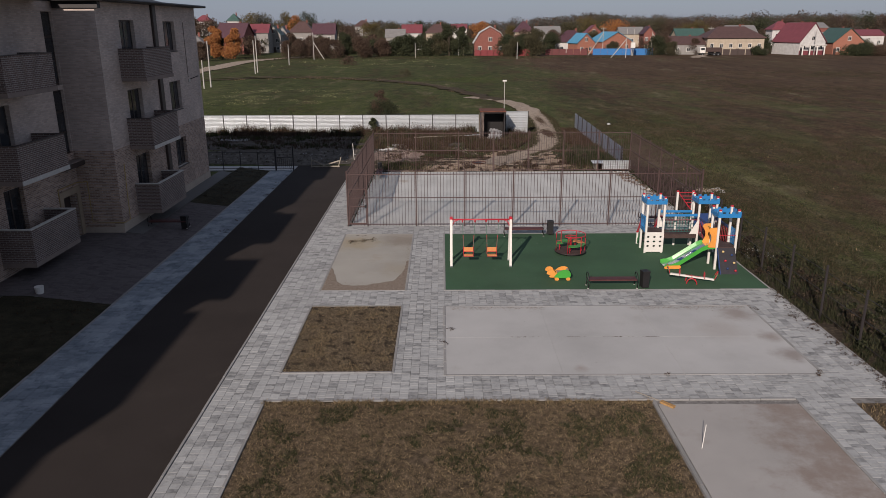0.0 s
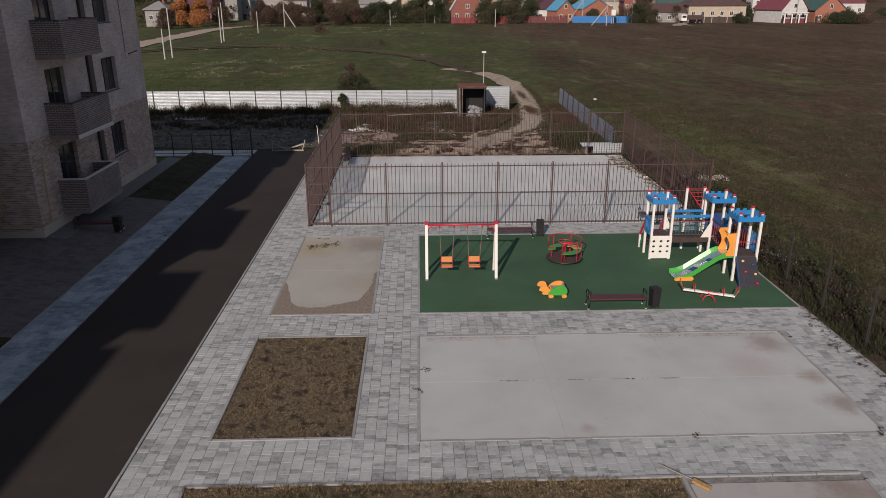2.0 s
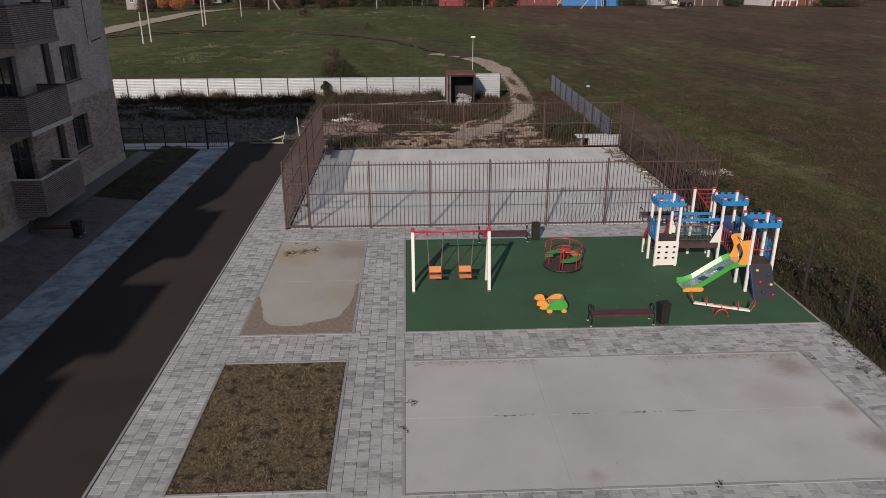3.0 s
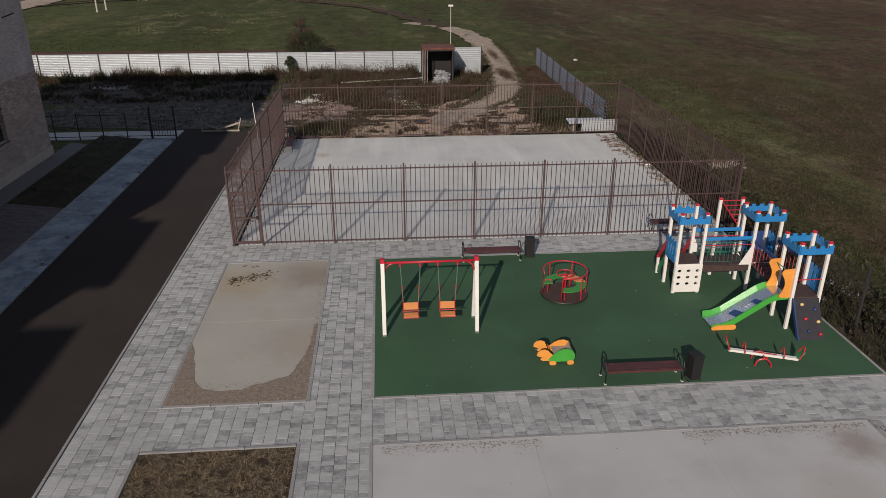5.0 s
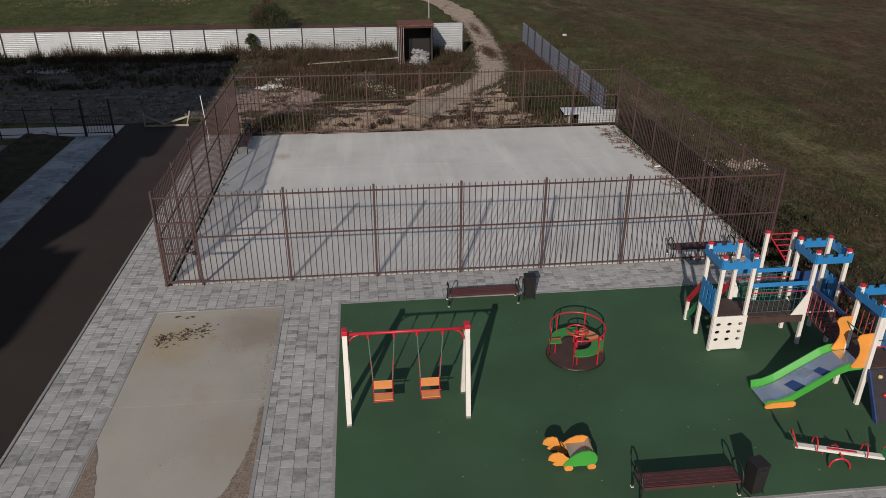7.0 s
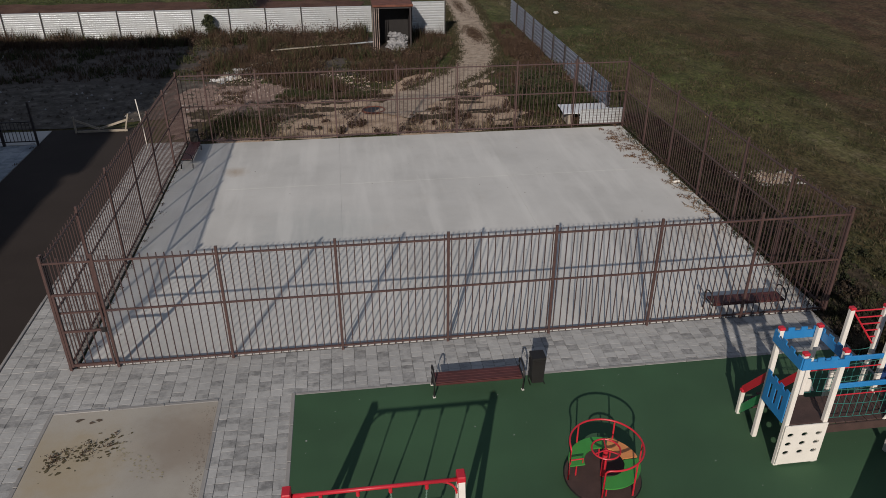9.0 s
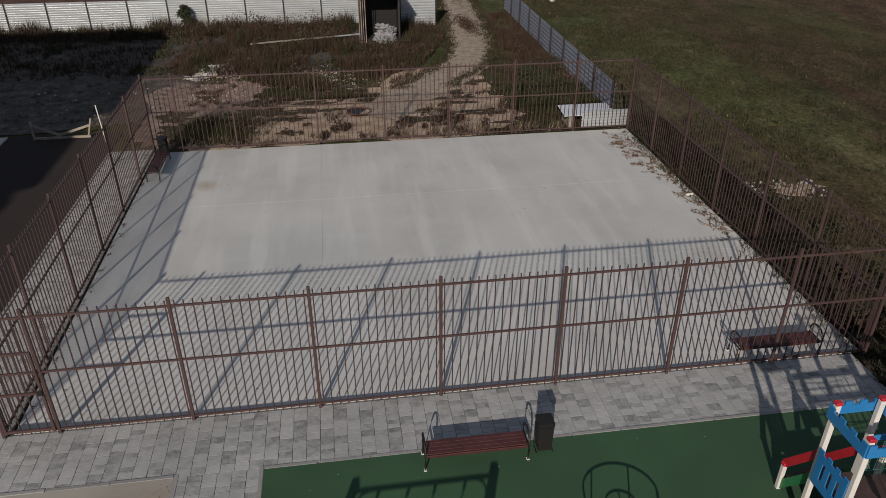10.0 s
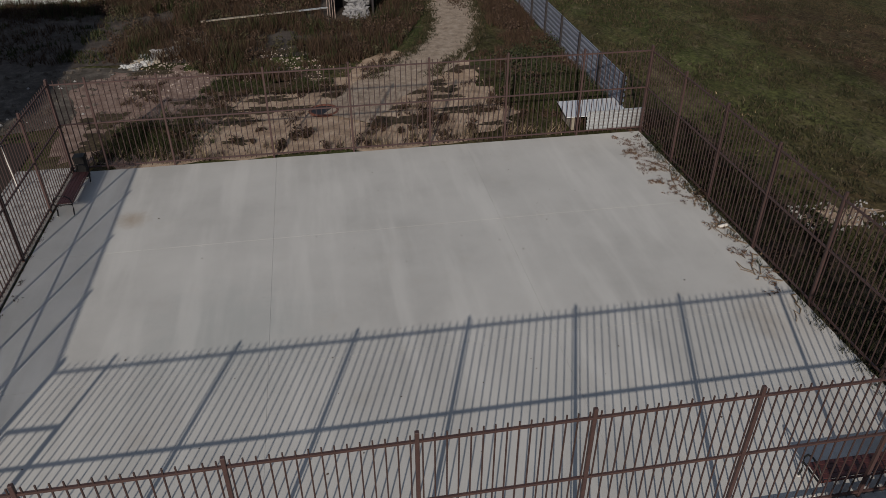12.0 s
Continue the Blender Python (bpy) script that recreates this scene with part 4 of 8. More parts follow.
# ---- yard in front of the building ----
def yard_strip(name, x0, y0, x1, y1, lift, material, label, category):
    """A sheet of the sloping yard, x0 at the wall side."""
    pts = [(x0, yard_z(x0) + lift), (max(x0, FX), yard_z(max(x0, FX)) + lift), (x1, yard_z(x1) + lift), (x1, -0.12), (x0, -0.12)]
    if x0 >= FX:
        pts.pop(1)
    return solid(name, Shape().slab([(x, y0, z) for x, z in pts], (0, y1 - y0, 0)), material, label, category, kind="structure")


yard_strip("yard_paving", RX, 25.0, -12.32, 40.5, 0.0, M_BEDJOINT, "dark paved yard in front of an entrance", "paving")
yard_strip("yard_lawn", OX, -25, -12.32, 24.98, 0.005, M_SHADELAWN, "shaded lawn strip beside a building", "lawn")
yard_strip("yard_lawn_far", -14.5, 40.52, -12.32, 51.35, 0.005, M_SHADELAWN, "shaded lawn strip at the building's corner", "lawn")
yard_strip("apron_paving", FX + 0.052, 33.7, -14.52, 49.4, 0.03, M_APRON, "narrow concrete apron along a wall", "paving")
solid("walkway", Shape().box(-12.23, -25.0, -0.1, -10.62, 51.44, -0.022), M_BEDJOINT, "long straight footpath base", "footpath", kind="structure")
solid("cross_walk", Shape().box(-20, 51.45, -0.1, -10.63, 53.1, 0.0), M_SLAB, "narrow pale footpath behind a building", "footpath", kind="structure")


def tile_rects(x0, y0, x1, y1, wide, rng):
    """Stones in columns along y, of several lengths."""
    out = []
    n = max(1, round((x1 - x0) / wide))
    w = (x1 - x0) / n
    for i in range(n):
        y = y0
        while y < y1 - 0.02:
            ln = rng.choice((0.11, 0.13, 0.13, 0.17, 0.2, 0.22))
            e = y + ln
            if y1 - e < 0.12:
                e = y1
            out.append((x0 + i * w, y, x0 + (i + 1) * w, e))
            y = e
    return out


def stone_shell(x0, y0, x1, y1, za, zb, rng, n=0):
    """One tumbled stone: clipped, uneven corners, a side wall, a chamfer and a top."""
    c = [rng.uniform(0.003, 0.011) for _ in range(4)]
    e = [rng.uniform(0.001, 0.0065) for _ in range(4)]
    vs = []
    for d, h in ((0.0, -0.03), (0.0, -0.0012), (0.003, 0.0)):
        a0, b0, a1, b1 = x0 + e[0] + d, y0 + e[1] + d, x1 - e[2] - d, y1 - e[3] - d
        ring = [(a0 + c[0], b0), (a1 - c[1], b0), (a1, b0 + c[1]), (a1, b1 - c[2]), (a1 - c[2], b1), (a0 + c[3], b1), (a0, b1 - c[3]), (a0, b0 + c[0])]
        vs += [(x, y, za + (zb - za) * (x - x0) / (x1 - x0) + h) for x, y in ring]
    fs = [tuple(n + 16 + k for k in q) for q in ((7, 0, 5, 6), (0, 1, 4, 5), (1, 2, 3, 4))]
    for r in (0, 8):
        fs += [(n + r + k, n + r + (k + 1) % 8, n + r + 8 + (k + 1) % 8, n + r + 8 + k) for k in range(8)]
    return vs, fs


def tiles_mesh(name, rects, material, rng, slope=None):
    """Many stones in one mesh."""
    vs, fs = [], []
    for x0, y0, x1, y1 in rects:
        z = LEVEL + 0.009 + rng.uniform(-0.002, 0.002)
        za, zb = (z + 0.02 + slope(x0), z + 0.02 + slope(x1)) if slope else (z, z)
        v, f = stone_shell(x0, y0, x1, y1, za, zb, rng, len(vs))
        vs += v
        fs += f
    return raw_mesh(name, vs, fs, material)


# ---- court fence ----
BAR = Shape().soft(-0.011, -0.011, 0.02, 0.011, 0.011, 2.84, 0.003).mesh("bar")
BAR.materials.append(M_BAR)
POST = Shape().soft(-0.03, -0.03, -0.05, 0.03, 0.03, 2.9, 0.006).mesh("post")
POST.materials.append(M_FENCE)


def court_fence(label, p, q, posts):
    """A run of square-bar fencing: posts, three rails and upright bars, all from p to q."""
    f = thing("court_fence", label, "fence", (p[0], p[1], 0), group="fence round the court")
    d = Vector((q[0] - p[0], q[1] - p[1], 0))
    ln = d.length
    d.normalize()
    for s in posts:
        part("post", POST, M_FENCE, f, loc=tuple(d * s))
    for z in (0.1, 1.5, 2.72):
        part("rail", Shape().beam(d * 0.0 + Vector((0, 0, z)), d * ln + Vector((0, 0, z)), 0.035, 0.04), M_FENCE, f)
    n = round(ln / 0.1655)
    for k in range(1, n):
        s = ln * k / n
        if min(abs(s - u) for u in posts) > 0.05:
            part("bar", BAR, M_FENCE, f, loc=tuple(d * s))
    return f


court_fence("tall brown steel bar fence along the paving", (-4.76, 35.95), (13.42, 35.95), [0, 1.02, 3.54, 6.04, 8.52, 10.98, 13.47, 15.91, 18.18])
court_fence("tall brown steel bar fence along the dirt lot", (-4.72, 50.72), (13.45, 50.72), [0, 1.02, 2.98, 5.99, 8.5, 10.97, 13.45, 15.93, 18.17])
court_fence("tall brown steel bar fence beside the road", (-4.76, 35.98), (-4.72, 50.7), [0.06, 2.45, 4.9, 7.36, 9.82, 12.27, 14.68])
court_fence("tall brown steel bar fence beside the open field", (13.42, 35.98), (13.45, 50.7), [0.06, 2.45, 4.9, 7.36, 9.82, 12.27, 14.68])
gate_leaf = thing("court_gate", "narrow brown steel bar gate at the fence corner", "gate", (-4.7, 35.9, 0))
for z in (0.16, 1.05, 1.98):
    part("rail", Shape().beam((0.02, 0, z), (0.9, 0, z), 0.04, 0.05), M_FENCE, gate_leaf)
for x in (0.02, 0.9):
    part("stile", Shape().soft(x - 0.025, -0.025, 0.1, x + 0.025, 0.025, 2.0, 0.005), M_FENCE, gate_leaf)
part("latch", Shape().soft(0.82, -0.05, 1.0, 0.92, -0.024, 1.14, 0.01), M_IRON, gate_leaf)

# lower fence along the right edge, overgrown
side = thing("boundary_fence", "thin dark wire-mesh fence overgrown with weeds", "fence", (13.55, 0, 0))
for y in np.arange(8.5, 35.5, 2.5):
    part("post", Shape().tube([(0, y, -0.07), (0, y, 1.9)], 0.045, 6), M_DARKPOST, side)
for z in (0.15, 0.9, 1.65):
    part("rail", Shape().beam((0, 8.5, z), (0, 33.5, z), 0.012, 0.02), M_DARKPOST, side)
# yard fence behind the building
yard = thing("yard_fence", "low dark steel bar fence at the yard's far end", "fence", (-21.9, 51.4, 0))
for k in range(9):
    part("post", Shape().soft(k * 1.25 - 0.025, -0.025, -0.07, k * 1.25 + 0.025, 0.025, 1.45, 0.005), M_DARKPOST, yard)
for z in (0.15, 1.3):
    part("rail", Shape().beam((0, 0, z), (10.0, 0, z), 0.03, 0.03), M_DARKPOST, yard)
gate = thing("yard_gate", "small dark steel gate across the footpath", "gate", (-11.85, 51.4, 0))
for x in (0.0, 1.25):
    part("post", Shape().soft(x - 0.04, -0.04, -0.05, x + 0.04, 0.04, 1.75, 0.006), M_DARKPOST, gate)
for z in (0.15, 0.95):
    part("rail", Shape().beam((0.05, 0, z), (1.2, 0, z), 0.03, 0.04), M_DARKPOST, gate)
for k in range(8):
    part("bar", Shape().soft(0.12 + k * 0.14 - 0.01, -0.01, 0.15, 0.12 + k * 0.14 + 0.01, 0.01, 0.95, 0.003), M_DARKPOST, gate)
barrier = thing("timber_barrier", "rough pale timber barrier at the asphalt's end", "barrier", (-9.54, 52.75, 0))
barrier.scale = (0.8, 1, 0.9)
for a, b in (((0, 0, -0.05), (0, 0, 0.75)), ((2.45, 0, -0.05), (2.75, 0, 0.8))):
    part("stake", Shape().beam(a, b, 0.09, 0.07), M_WOODPALE, barrier)
for a, b in (((0.05, 0.05, 0.55), (1.2, 0.02, 0.1)), ((1.2, 0.05, 0.12), (2.6, 0.02, 0.5)), ((0.1, -0.06, 0.04), (2.6, -0.06, 0.04))):
    part("board", Shape().beam(a, b, 0.03, 0.1), M_WOODPALE, barrier)
solid("thin_pole", Shape().tube([(0.08, 0.0, -0.05), (0.0, 0.05, 1.2), (-0.06, 0.05, 2.2)], 0.02, 6), M_WHITE, "thin white pole leaning beside the court fence", "pole", at=(-6.0, 49.6, 0))

# ---- sheet fences ----
def corrugated(w, h, pitch=0.1, deep=0.018, vertical=False):
    """Profiled sheet; ribs run along its width, or upright."""
    s = Shape()
    n = int(((w if vertical else h)) / pitch)
    prof = []
    for k in range(n):
        prof += [(k * pitch, 0), (k * pitch + pitch * 0.4, 0), (k * pitch + pitch * 0.5, deep), (k * pitch + pitch * 0.9, deep)]
    prof.append((n * pitch, 0))
    vs, fs = [], []
    for u, d in prof:
        for off in (0, 0.004):
            if vertical:
                vs += [(u, -d - off, 0), (u, -d - off, h)]
            else:
                vs += [(0, -d - off, u), (w, -d - off, u)]
    for k in range(len(prof) - 1):
        o = k * 4
        fs += [(o, o + 1, o + 5, o + 4), (o + 2, o + 6, o + 7, o + 3)]
    s.add(vs, fs)
    return s


SHEET = corrugated(2.24, 1.7, 0.13, 0.04).mesh("sheet")
SHEET.materials.append(M_WHITESHEET)
wf = thing("white_sheet_fence", "long white corrugated sheet-metal fence with dark posts", "fence", (0, 71.4, 0))
for k in range(17):
    x = -35.0 + k * 2.28
    part("sheet", SHEET, M_WHITESHEET, wf, loc=(x + 0.02, 0.0, -0.06))
    part("post", Shape().soft(x - 0.035, -0.08, -0.08, x + 0.035, -0.03, 1.74, 0.005), M_DARKPOST, wf)
part("sheet", corrugated(2.2, 2.1, 0.16, 0.045), M_WHITESHEET, wf, loc=(6.2, -1.6, 0.02))
for x in (6.2, 8.36):
    part("post", Shape().soft(x, -1.7, -0.08, x + 0.06, -1.64, 2.15, 0.005), M_DARKPOST, wf)
BSHEET = corrugated(2.42, 1.44, 0.2, 0.06).mesh("sheet")
BSHEET.materials.append(M_BLUESHEET)
bf = thing("blue_sheet_fence", "grey-blue corrugated sheet fence leaning between dark posts", "fence", (13.2, 51.8, 0), 88.9)
for k in range(9):
    part("sheet", BSHEET, M_BLUESHEET, bf, loc=(k * 2.44, 0.03, 0.08))
    part("post", Shape().soft(k * 2.44 - 0.04, 0.035, -0.08, k * 2.44 + 0.04, 0.115, 1.56, 0.005), M_DARKPOST, bf)
stack = thing("sheet_stack", "white corrugated roofing sheets lying on low props", "sheet metal", (0, 0, 0))
part("upper_sheet", Shape().add([(10.9, 50.95, 0.52), (13.1, 50.95, 0.52), (13.2, 52.6, 0.42), (11.1, 52.6, 0.42), (10.9, 50.95, 0.5), (13.1, 50.95, 0.5), (13.2, 52.6, 0.4), (11.1, 52.6, 0.4)],
                                [(0, 1, 2, 3), (7, 6, 5, 4), (0, 4, 5, 1), (1, 5, 6, 2), (2, 6, 7, 3), (3, 7, 4, 0)]), M_SHEETTOP, stack)
part("leaning_sheet", corrugated(2.0, 0.75, 0.12, 0.04), M_WHITESHEET, stack, loc=(11.6, 50.9, 0.0))
for x in (11.2, 12.7):
    part("prop", Shape().soft(x, 51.2, -0.07, x + 0.15, 52.2, 0.4, 0.01), M_WOODPALE, stack)

# ---- open shed ----
shed = thing("rusty_shed", "rusty open-fronted steel shed full of rubbish sacks", "shed", (3.68, 66.2, 0))
shed.scale = (0.92, 0.95, 1.06)
part("roof", Shape().soft(-0.1, -0.15, 2.3, 2.5, 2.2, 2.42, 0.02), M_RUST, shed, "rust-red sheet roof")
# walls near black: the shed's dim interior is put into their colour
part("side_wall", Shape().box(0.0, 0, -0.07, 0.06, 2.1, 2.29), M_DARKPOST, shed)
part("side_wall", Shape().box(2.34, 0, -0.07, 2.4, 2.1, 2.29), M_DARKPOST, shed)
part("rear_wall", Shape().box(0.062, 2.04, -0.07, 2.338, 2.1, 2.29), M_IRON, shed)
for x in (0.02, 2.32):
    part("post", Shape().soft(x - 0.05, -0.08, -0.07, x + 0.06, -0.002, 2.28, 0.01), M_DARKPOST, shed)
part("lintel", Shape().soft(0.09, -0.07, 2.2, 2.26, -0.01, 2.28, 0.01), M_DARKPOST, shed)
for k in range(4):
    part("slat", Shape().beam((-0.12 + 0.13 * k, -0.1 - 0.02 * (k % 2), -0.05), (-0.12 + 0.13 * k, -0.1, 2.27), 0.045, 0.03), M_RUSTPALE, shed, "flaking pale steel upright")
for k, (x, y, z, r) in enumerate(((4.75, 66.25, 0.2, 0.36), (5.2, 66.15, 0.25, 0.36), (5.0, 66.45, 0.6, 0.36), (5.35, 66.6, 0.5, 0.3), (4.9, 65.9, 0.08, 0.24), (5.4, 65.85, 0.05, 0.2), (4.7, 66.5, 0.75, 0.22), (5.25, 66.3, 0.62, 0.2))):
    solid("rubbish_sack", Shape().blob((0, 0, 0), r, r * 0.8, r * 0.7, 14, 10, 0.9, 0.25).crumple(r * 0.13, k), M_SACK, "crumpled grey plastic rubbish sack", "sack", "rubbish sacks in a shed", at=(x, y, z))


# ---- playground ----
def swing_set():
    s = thing("swing_set", "double swing with white posts, red bar and orange seats", "swing", (0, 0, 0))
    for x in (0.5, 3.05):
        for y in (29.23, 30.13):
            part("leg", Shape().beam((x, y, -0.02), (x, 29.68 + (0.05 if y > 29.68 else -0.05), 2.0), 0.1, 0.1, (1, 0, 0)), M_WHITE, s, "white timber post")
            part("foot", Shape().soft(x - 0.06, y - 0.07, -0.02, x + 0.06, y + 0.07, 0.05, 0.01), M_CHAIN, s)
        part("cap", Shape().soft(x - 0.065, 29.58, 1.95, x + 0.065, 29.78, 2.1, 0.015), M_RED, s, "red end bracket")
    part("crossbar", Shape().tube([(0.56, 29.68, 1.98), (2.99, 29.68, 1.98)], 0.032, 10), M_RED, s, "red steel crossbar", True)
    for x, d in ((0.56, 1), (2.99, -1)):
        part("brace", Shape().tube([(x, 29.68, 1.7)] + [(x + d * 0.26 * (1 - math.cos(a)), 29.68, 1.7 + 0.0 + 0.26 * math.sin(a)) for a in np.linspace(0.2, 1.5, 6)], 0.018, 6), M_RED, s)
    for c in (1.25, 2.27):
        seat = part("seat", Shape().soft(c - 0.2, 29.46, 0.4, c + 0.2, 29.72, 0.425, 0.008), M_SEATORANGE, s, "orange board seat with backrest")
        part("backrest", Shape().soft(c - 0.2, 29.74, 0.5, c + 0.2, 29.765, 0.72, 0.008), M_SEATORANGE, seat)
        part("seat_rail", Shape().tube([(c - 0.21, 29.78, 0.78), (c - 0.21, 29.76, 0.42), (c - 0.21, 29.44, 0.4), (c + 0.21, 29.44, 0.4), (c + 0.21, 29.76, 0.42), (c + 0.21, 29.78, 0.78)], 0.012, 6), M_RED, seat)
        part("seat_bar", Shape().tube([(c - 0.21, 29.44, 0.62), (c + 0.21, 29.44, 0.62)], 0.012, 6), M_RED, seat)
        for d in (-1, 1):
            part("hanger", Shape().tube([(c + d * 0.27, 29.68, 1.96), (c + d * 0.27, 29.68, 1.86)], 0.03, 8), M_RED, s)
            links = Shape()
            n = 34
            for k in range(n):
                z0 = 1.87 - k * (1.87 - 0.78) / n
                x = c + d * (0.27 - 0.06 * k / n)
                links.beam((x, 29.68, z0), (x - d * 0.06 / n, 29.7, z0 - 0.038), 0.012 if k % 2 else 0.026, 0.026 if k % 2 else 0.012, (0, 1, 0))
            part("chain", links, M_GREENCHAIN, s, "pale green coated swing chain")
            part("chain_guard", Shape().tube([(c + d * 0.235, 29.69, 1.28), (c + d * 0.21, 29.72, 0.76)], 0.017, 6), M_RED, s, "red plastic chain sleeve")


swing_set()


def carousel(cx, cy):
    c = thing("carousel", "small red-railed roundabout with green and orange seats", "roundabout", (cx, cy, 0))
    c.scale = (0.95, 0.95, 1.0)

    def at(r, deg, z):
        return (r * math.cos(radians(deg)), r * math.sin(radians(deg)), z)

    part("platform", Shape().slab([at(0.73, a, 0.07) for a in range(0, 360, 10)], (0, 0, 0.05)), M_PLYDARK, c, "dark brown round deck")
    part("rim", Shape().tube([at(0.73, a, 0.09) for a in range(0, 360, 10)], 0.022, 6, True), M_IRON, c)
    part("hub", Shape().tube([(0, 0, -0.02), (0, 0, 0.74)], 0.05, 10), M_RED, c)
    part("wheel", Shape().tube([at(0.27, a, 0.76) for a in range(0, 360, 15)], 0.017, 6, True), M_RED, c, "red hand wheel")
    for a in (80, 200, 320):
        part("spoke", Shape().tube([(0, 0, 0.74), at(0.27, a, 0.76)], 0.013, 6), M_RED, c)
    for a0, a1, m, word in ((70, 182, M_SEATGREEN, "green"), (4, 66, M_SEATORANGE, "orange"), (-112, 0, M_SEATGREEN, "green")):
        pts = arc(0, 0, 0.68, a0, a1, 16) + arc(0, 0, 0.38, a1, a0, 16)
        part("seat", Shape().slab([(x, y, 0.43) for x, y in pts], (0, 0, 0.025)), m, c, "curved " + word + " seat board")
        for a in (a0 + 10, a1 - 10):
            part("seat_leg", Shape().tube([at(0.52, a, 0.12), at(0.52, a, 0.43)], 0.015, 6), M_RED, c)
    # one rail round the seats, open at the step
    part("handrail", Shape().tube([at(0.69, -110, 0.12), at(0.69, -110, 0.82), at(0.69, -107, 0.86)] + [at(0.69, a, 0.88) for a in range(-103, 174, 8)] + [at(0.69, 178, 0.86), at(0.69, 181, 0.82), at(0.69, 181, 0.12)], 0.019, 8), M_RED, c, "red tubular handrail", True)
    for a in (-55, -4, 58, 122):
        part("upright", Shape().tube([at(0.69, a, 0.12), at(0.69, a, 0.88)], 0.017, 6), M_RED, c)
    part("seat_grip", Shape().tube([at(0.66, 178, 0.44), at(0.66, 179, 0.56), at(0.42, 177, 0.56), at(0.42, 176, 0.44)], 0.014, 6), M_RED, c, "small red grip at a seat's end")


carousel(5.955, 31.2)


def rider():
    """Rocking toy: two painted tortoise outlines with a bench between."""
    r = thing("spring_rider", "yellow and green tortoise-shaped rocking toy", "rocking toy", (4.35, 27.42, 0))
    shell = [(0.3, 0.12), (0.36, 0.2), (0.44, 0.29), (0.54, 0.37), (0.66, 0.42), (0.8, 0.43), (0.91, 0.38), (0.97, 0.28), (0.98, 0.18), (0.95, 0.1), (0.86, 0.07), (0.44, 0.07)]
    body = [(0.0, 0.25), (0.02, 0.34), (0.09, 0.4), (0.2, 0.415), (0.29, 0.38), (0.36, 0.3), (0.44, 0.24), (0.42, 0.14), (0.32, 0.09), (0.17, 0.09), (0.1, 0.13), (0.13, 0.18), (0.2, 0.2), (0.1, 0.205)]
    for y, first in ((0.0, True), (0.46, False)):
        part("head_panel", Shape().slab([(x, y, z + 0.03) for x, z in body], (0, 0.025, 0)), M_ORANGE, r, "yellow tortoise head panel")
        part("shell_panel", Shape().slab([(x, y - 0.028, z + 0.03) for x, z in shell], (0, 0.025, 0)), M_GREEN if first else M_ORANGE, r, "green tortoise shell panel" if first else "yellow tortoise shell panel")
        for x in (0.42, 0.88):
            part("foot_panel", Shape().slab([(x + 0.09 * math.cos(a), y - 0.03, 0.06 + 0.07 * math.sin(a)) for a in np.linspace(0, 2 * math.pi, 13)[:-1]], (0, 0.08, 0)), M_ORANGE, r)
    part("seat", Shape().soft(0.45, 0.03, 0.26, 0.9, 0.45, 0.29, 0.008), M_WOODPALE, r, "worn ply seat")
    part("backrest", Shape().beam((0.84, 0.24, 0.29), (0.9, 0.24, 0.4), 0.36, 0.02, (1, 0, 0)), M_WOODPALE, r)
    part("handle", Shape().tube([(0.3, 0.02, 0.42), (0.3, 0.46, 0.42)], 0.014, 6), M_IRON, r)
    part("spring", Shape().tube([(0.66 + 0.08 * math.cos(a), 0.24 + 0.08 * math.sin(a), a / 25.2 * 0.26) for a in np.linspace(0, 25.1, 60)], 0.012, 6), M_IRON, r)


rider()


def crown(parent, x0, y0, x1, y1, z, h=0.24):
    """Four crenellated boards round the head of a tower."""
    def board(p, q, name="battlement"):
        d = Vector(q) - Vector(p)
        ln = d.length
        d.normalize()
        prof = [(0, 0), (ln, 0)]
        n = 7
        for k in range(n, 0, -1):
            top = h if k % 2 else h - 0.07
            prof += [(ln * k / n, top), (ln * (k - 1) / n, top)]
        nrm = Vector((-d.y, d.x, 0)) * 0.025
        part(name, Shape().slab([Vector(p) + d * u + Vector((0, 0, v)) for u, v in prof], nrm), M_BLUE, parent, "bright blue crenellated board")
    board((x0 - 0.06, y0 - 0.085, z), (x1 + 0.06, y0 - 0.085, z))
    board((x0 - 0.06, y1 + 0.06, z), (x1 + 0.06, y1 + 0.06, z))
    board((x0 - 0.06, y0 - 0.058, z), (x0 - 0.06, y1 + 0.058, z))
    board((x1 + 0.085, y0 - 0.058, z), (x1 + 0.085, y1 + 0.058, z))


def play_post(parent, x, y, h=2.6):
    p = part("post", Shape().soft(x - 0.045, y - 0.045, -0.02, x + 0.045, y + 0.045, h - 0.06, 0.01), M_WHITE, parent, "white square timber post")
    part("cap", Shape().soft(x - 0.055, y - 0.055, h - 0.062, x + 0.055, y + 0.055, h, 0.014), M_RED, p, "red plastic cap")


def blue_gate_panel(parent, x, y0, y1, z0, z1):
    """Blue side board with upright slots and a notched head."""
    w, n = y1 - y0, 4
    holes = [(y0 + w * (k + 0.8) / n, y0 + w * (k + 1.2) / n, z0 + 0.16, z1 - 0.2) for k in range(n - 1)]
    holes += [(y0 + w * (2 * k + 1) / 7, y0 + w * (2 * k + 2) / 7, z1 - 0.07, z1) for k in range(3)]
    s = wall_openings(Shape(), "x", x + 0.02, y0, y1, z0, z1, 0.02, holes)
    part("side_board", s, M_BLUE, parent, "blue slotted side board")


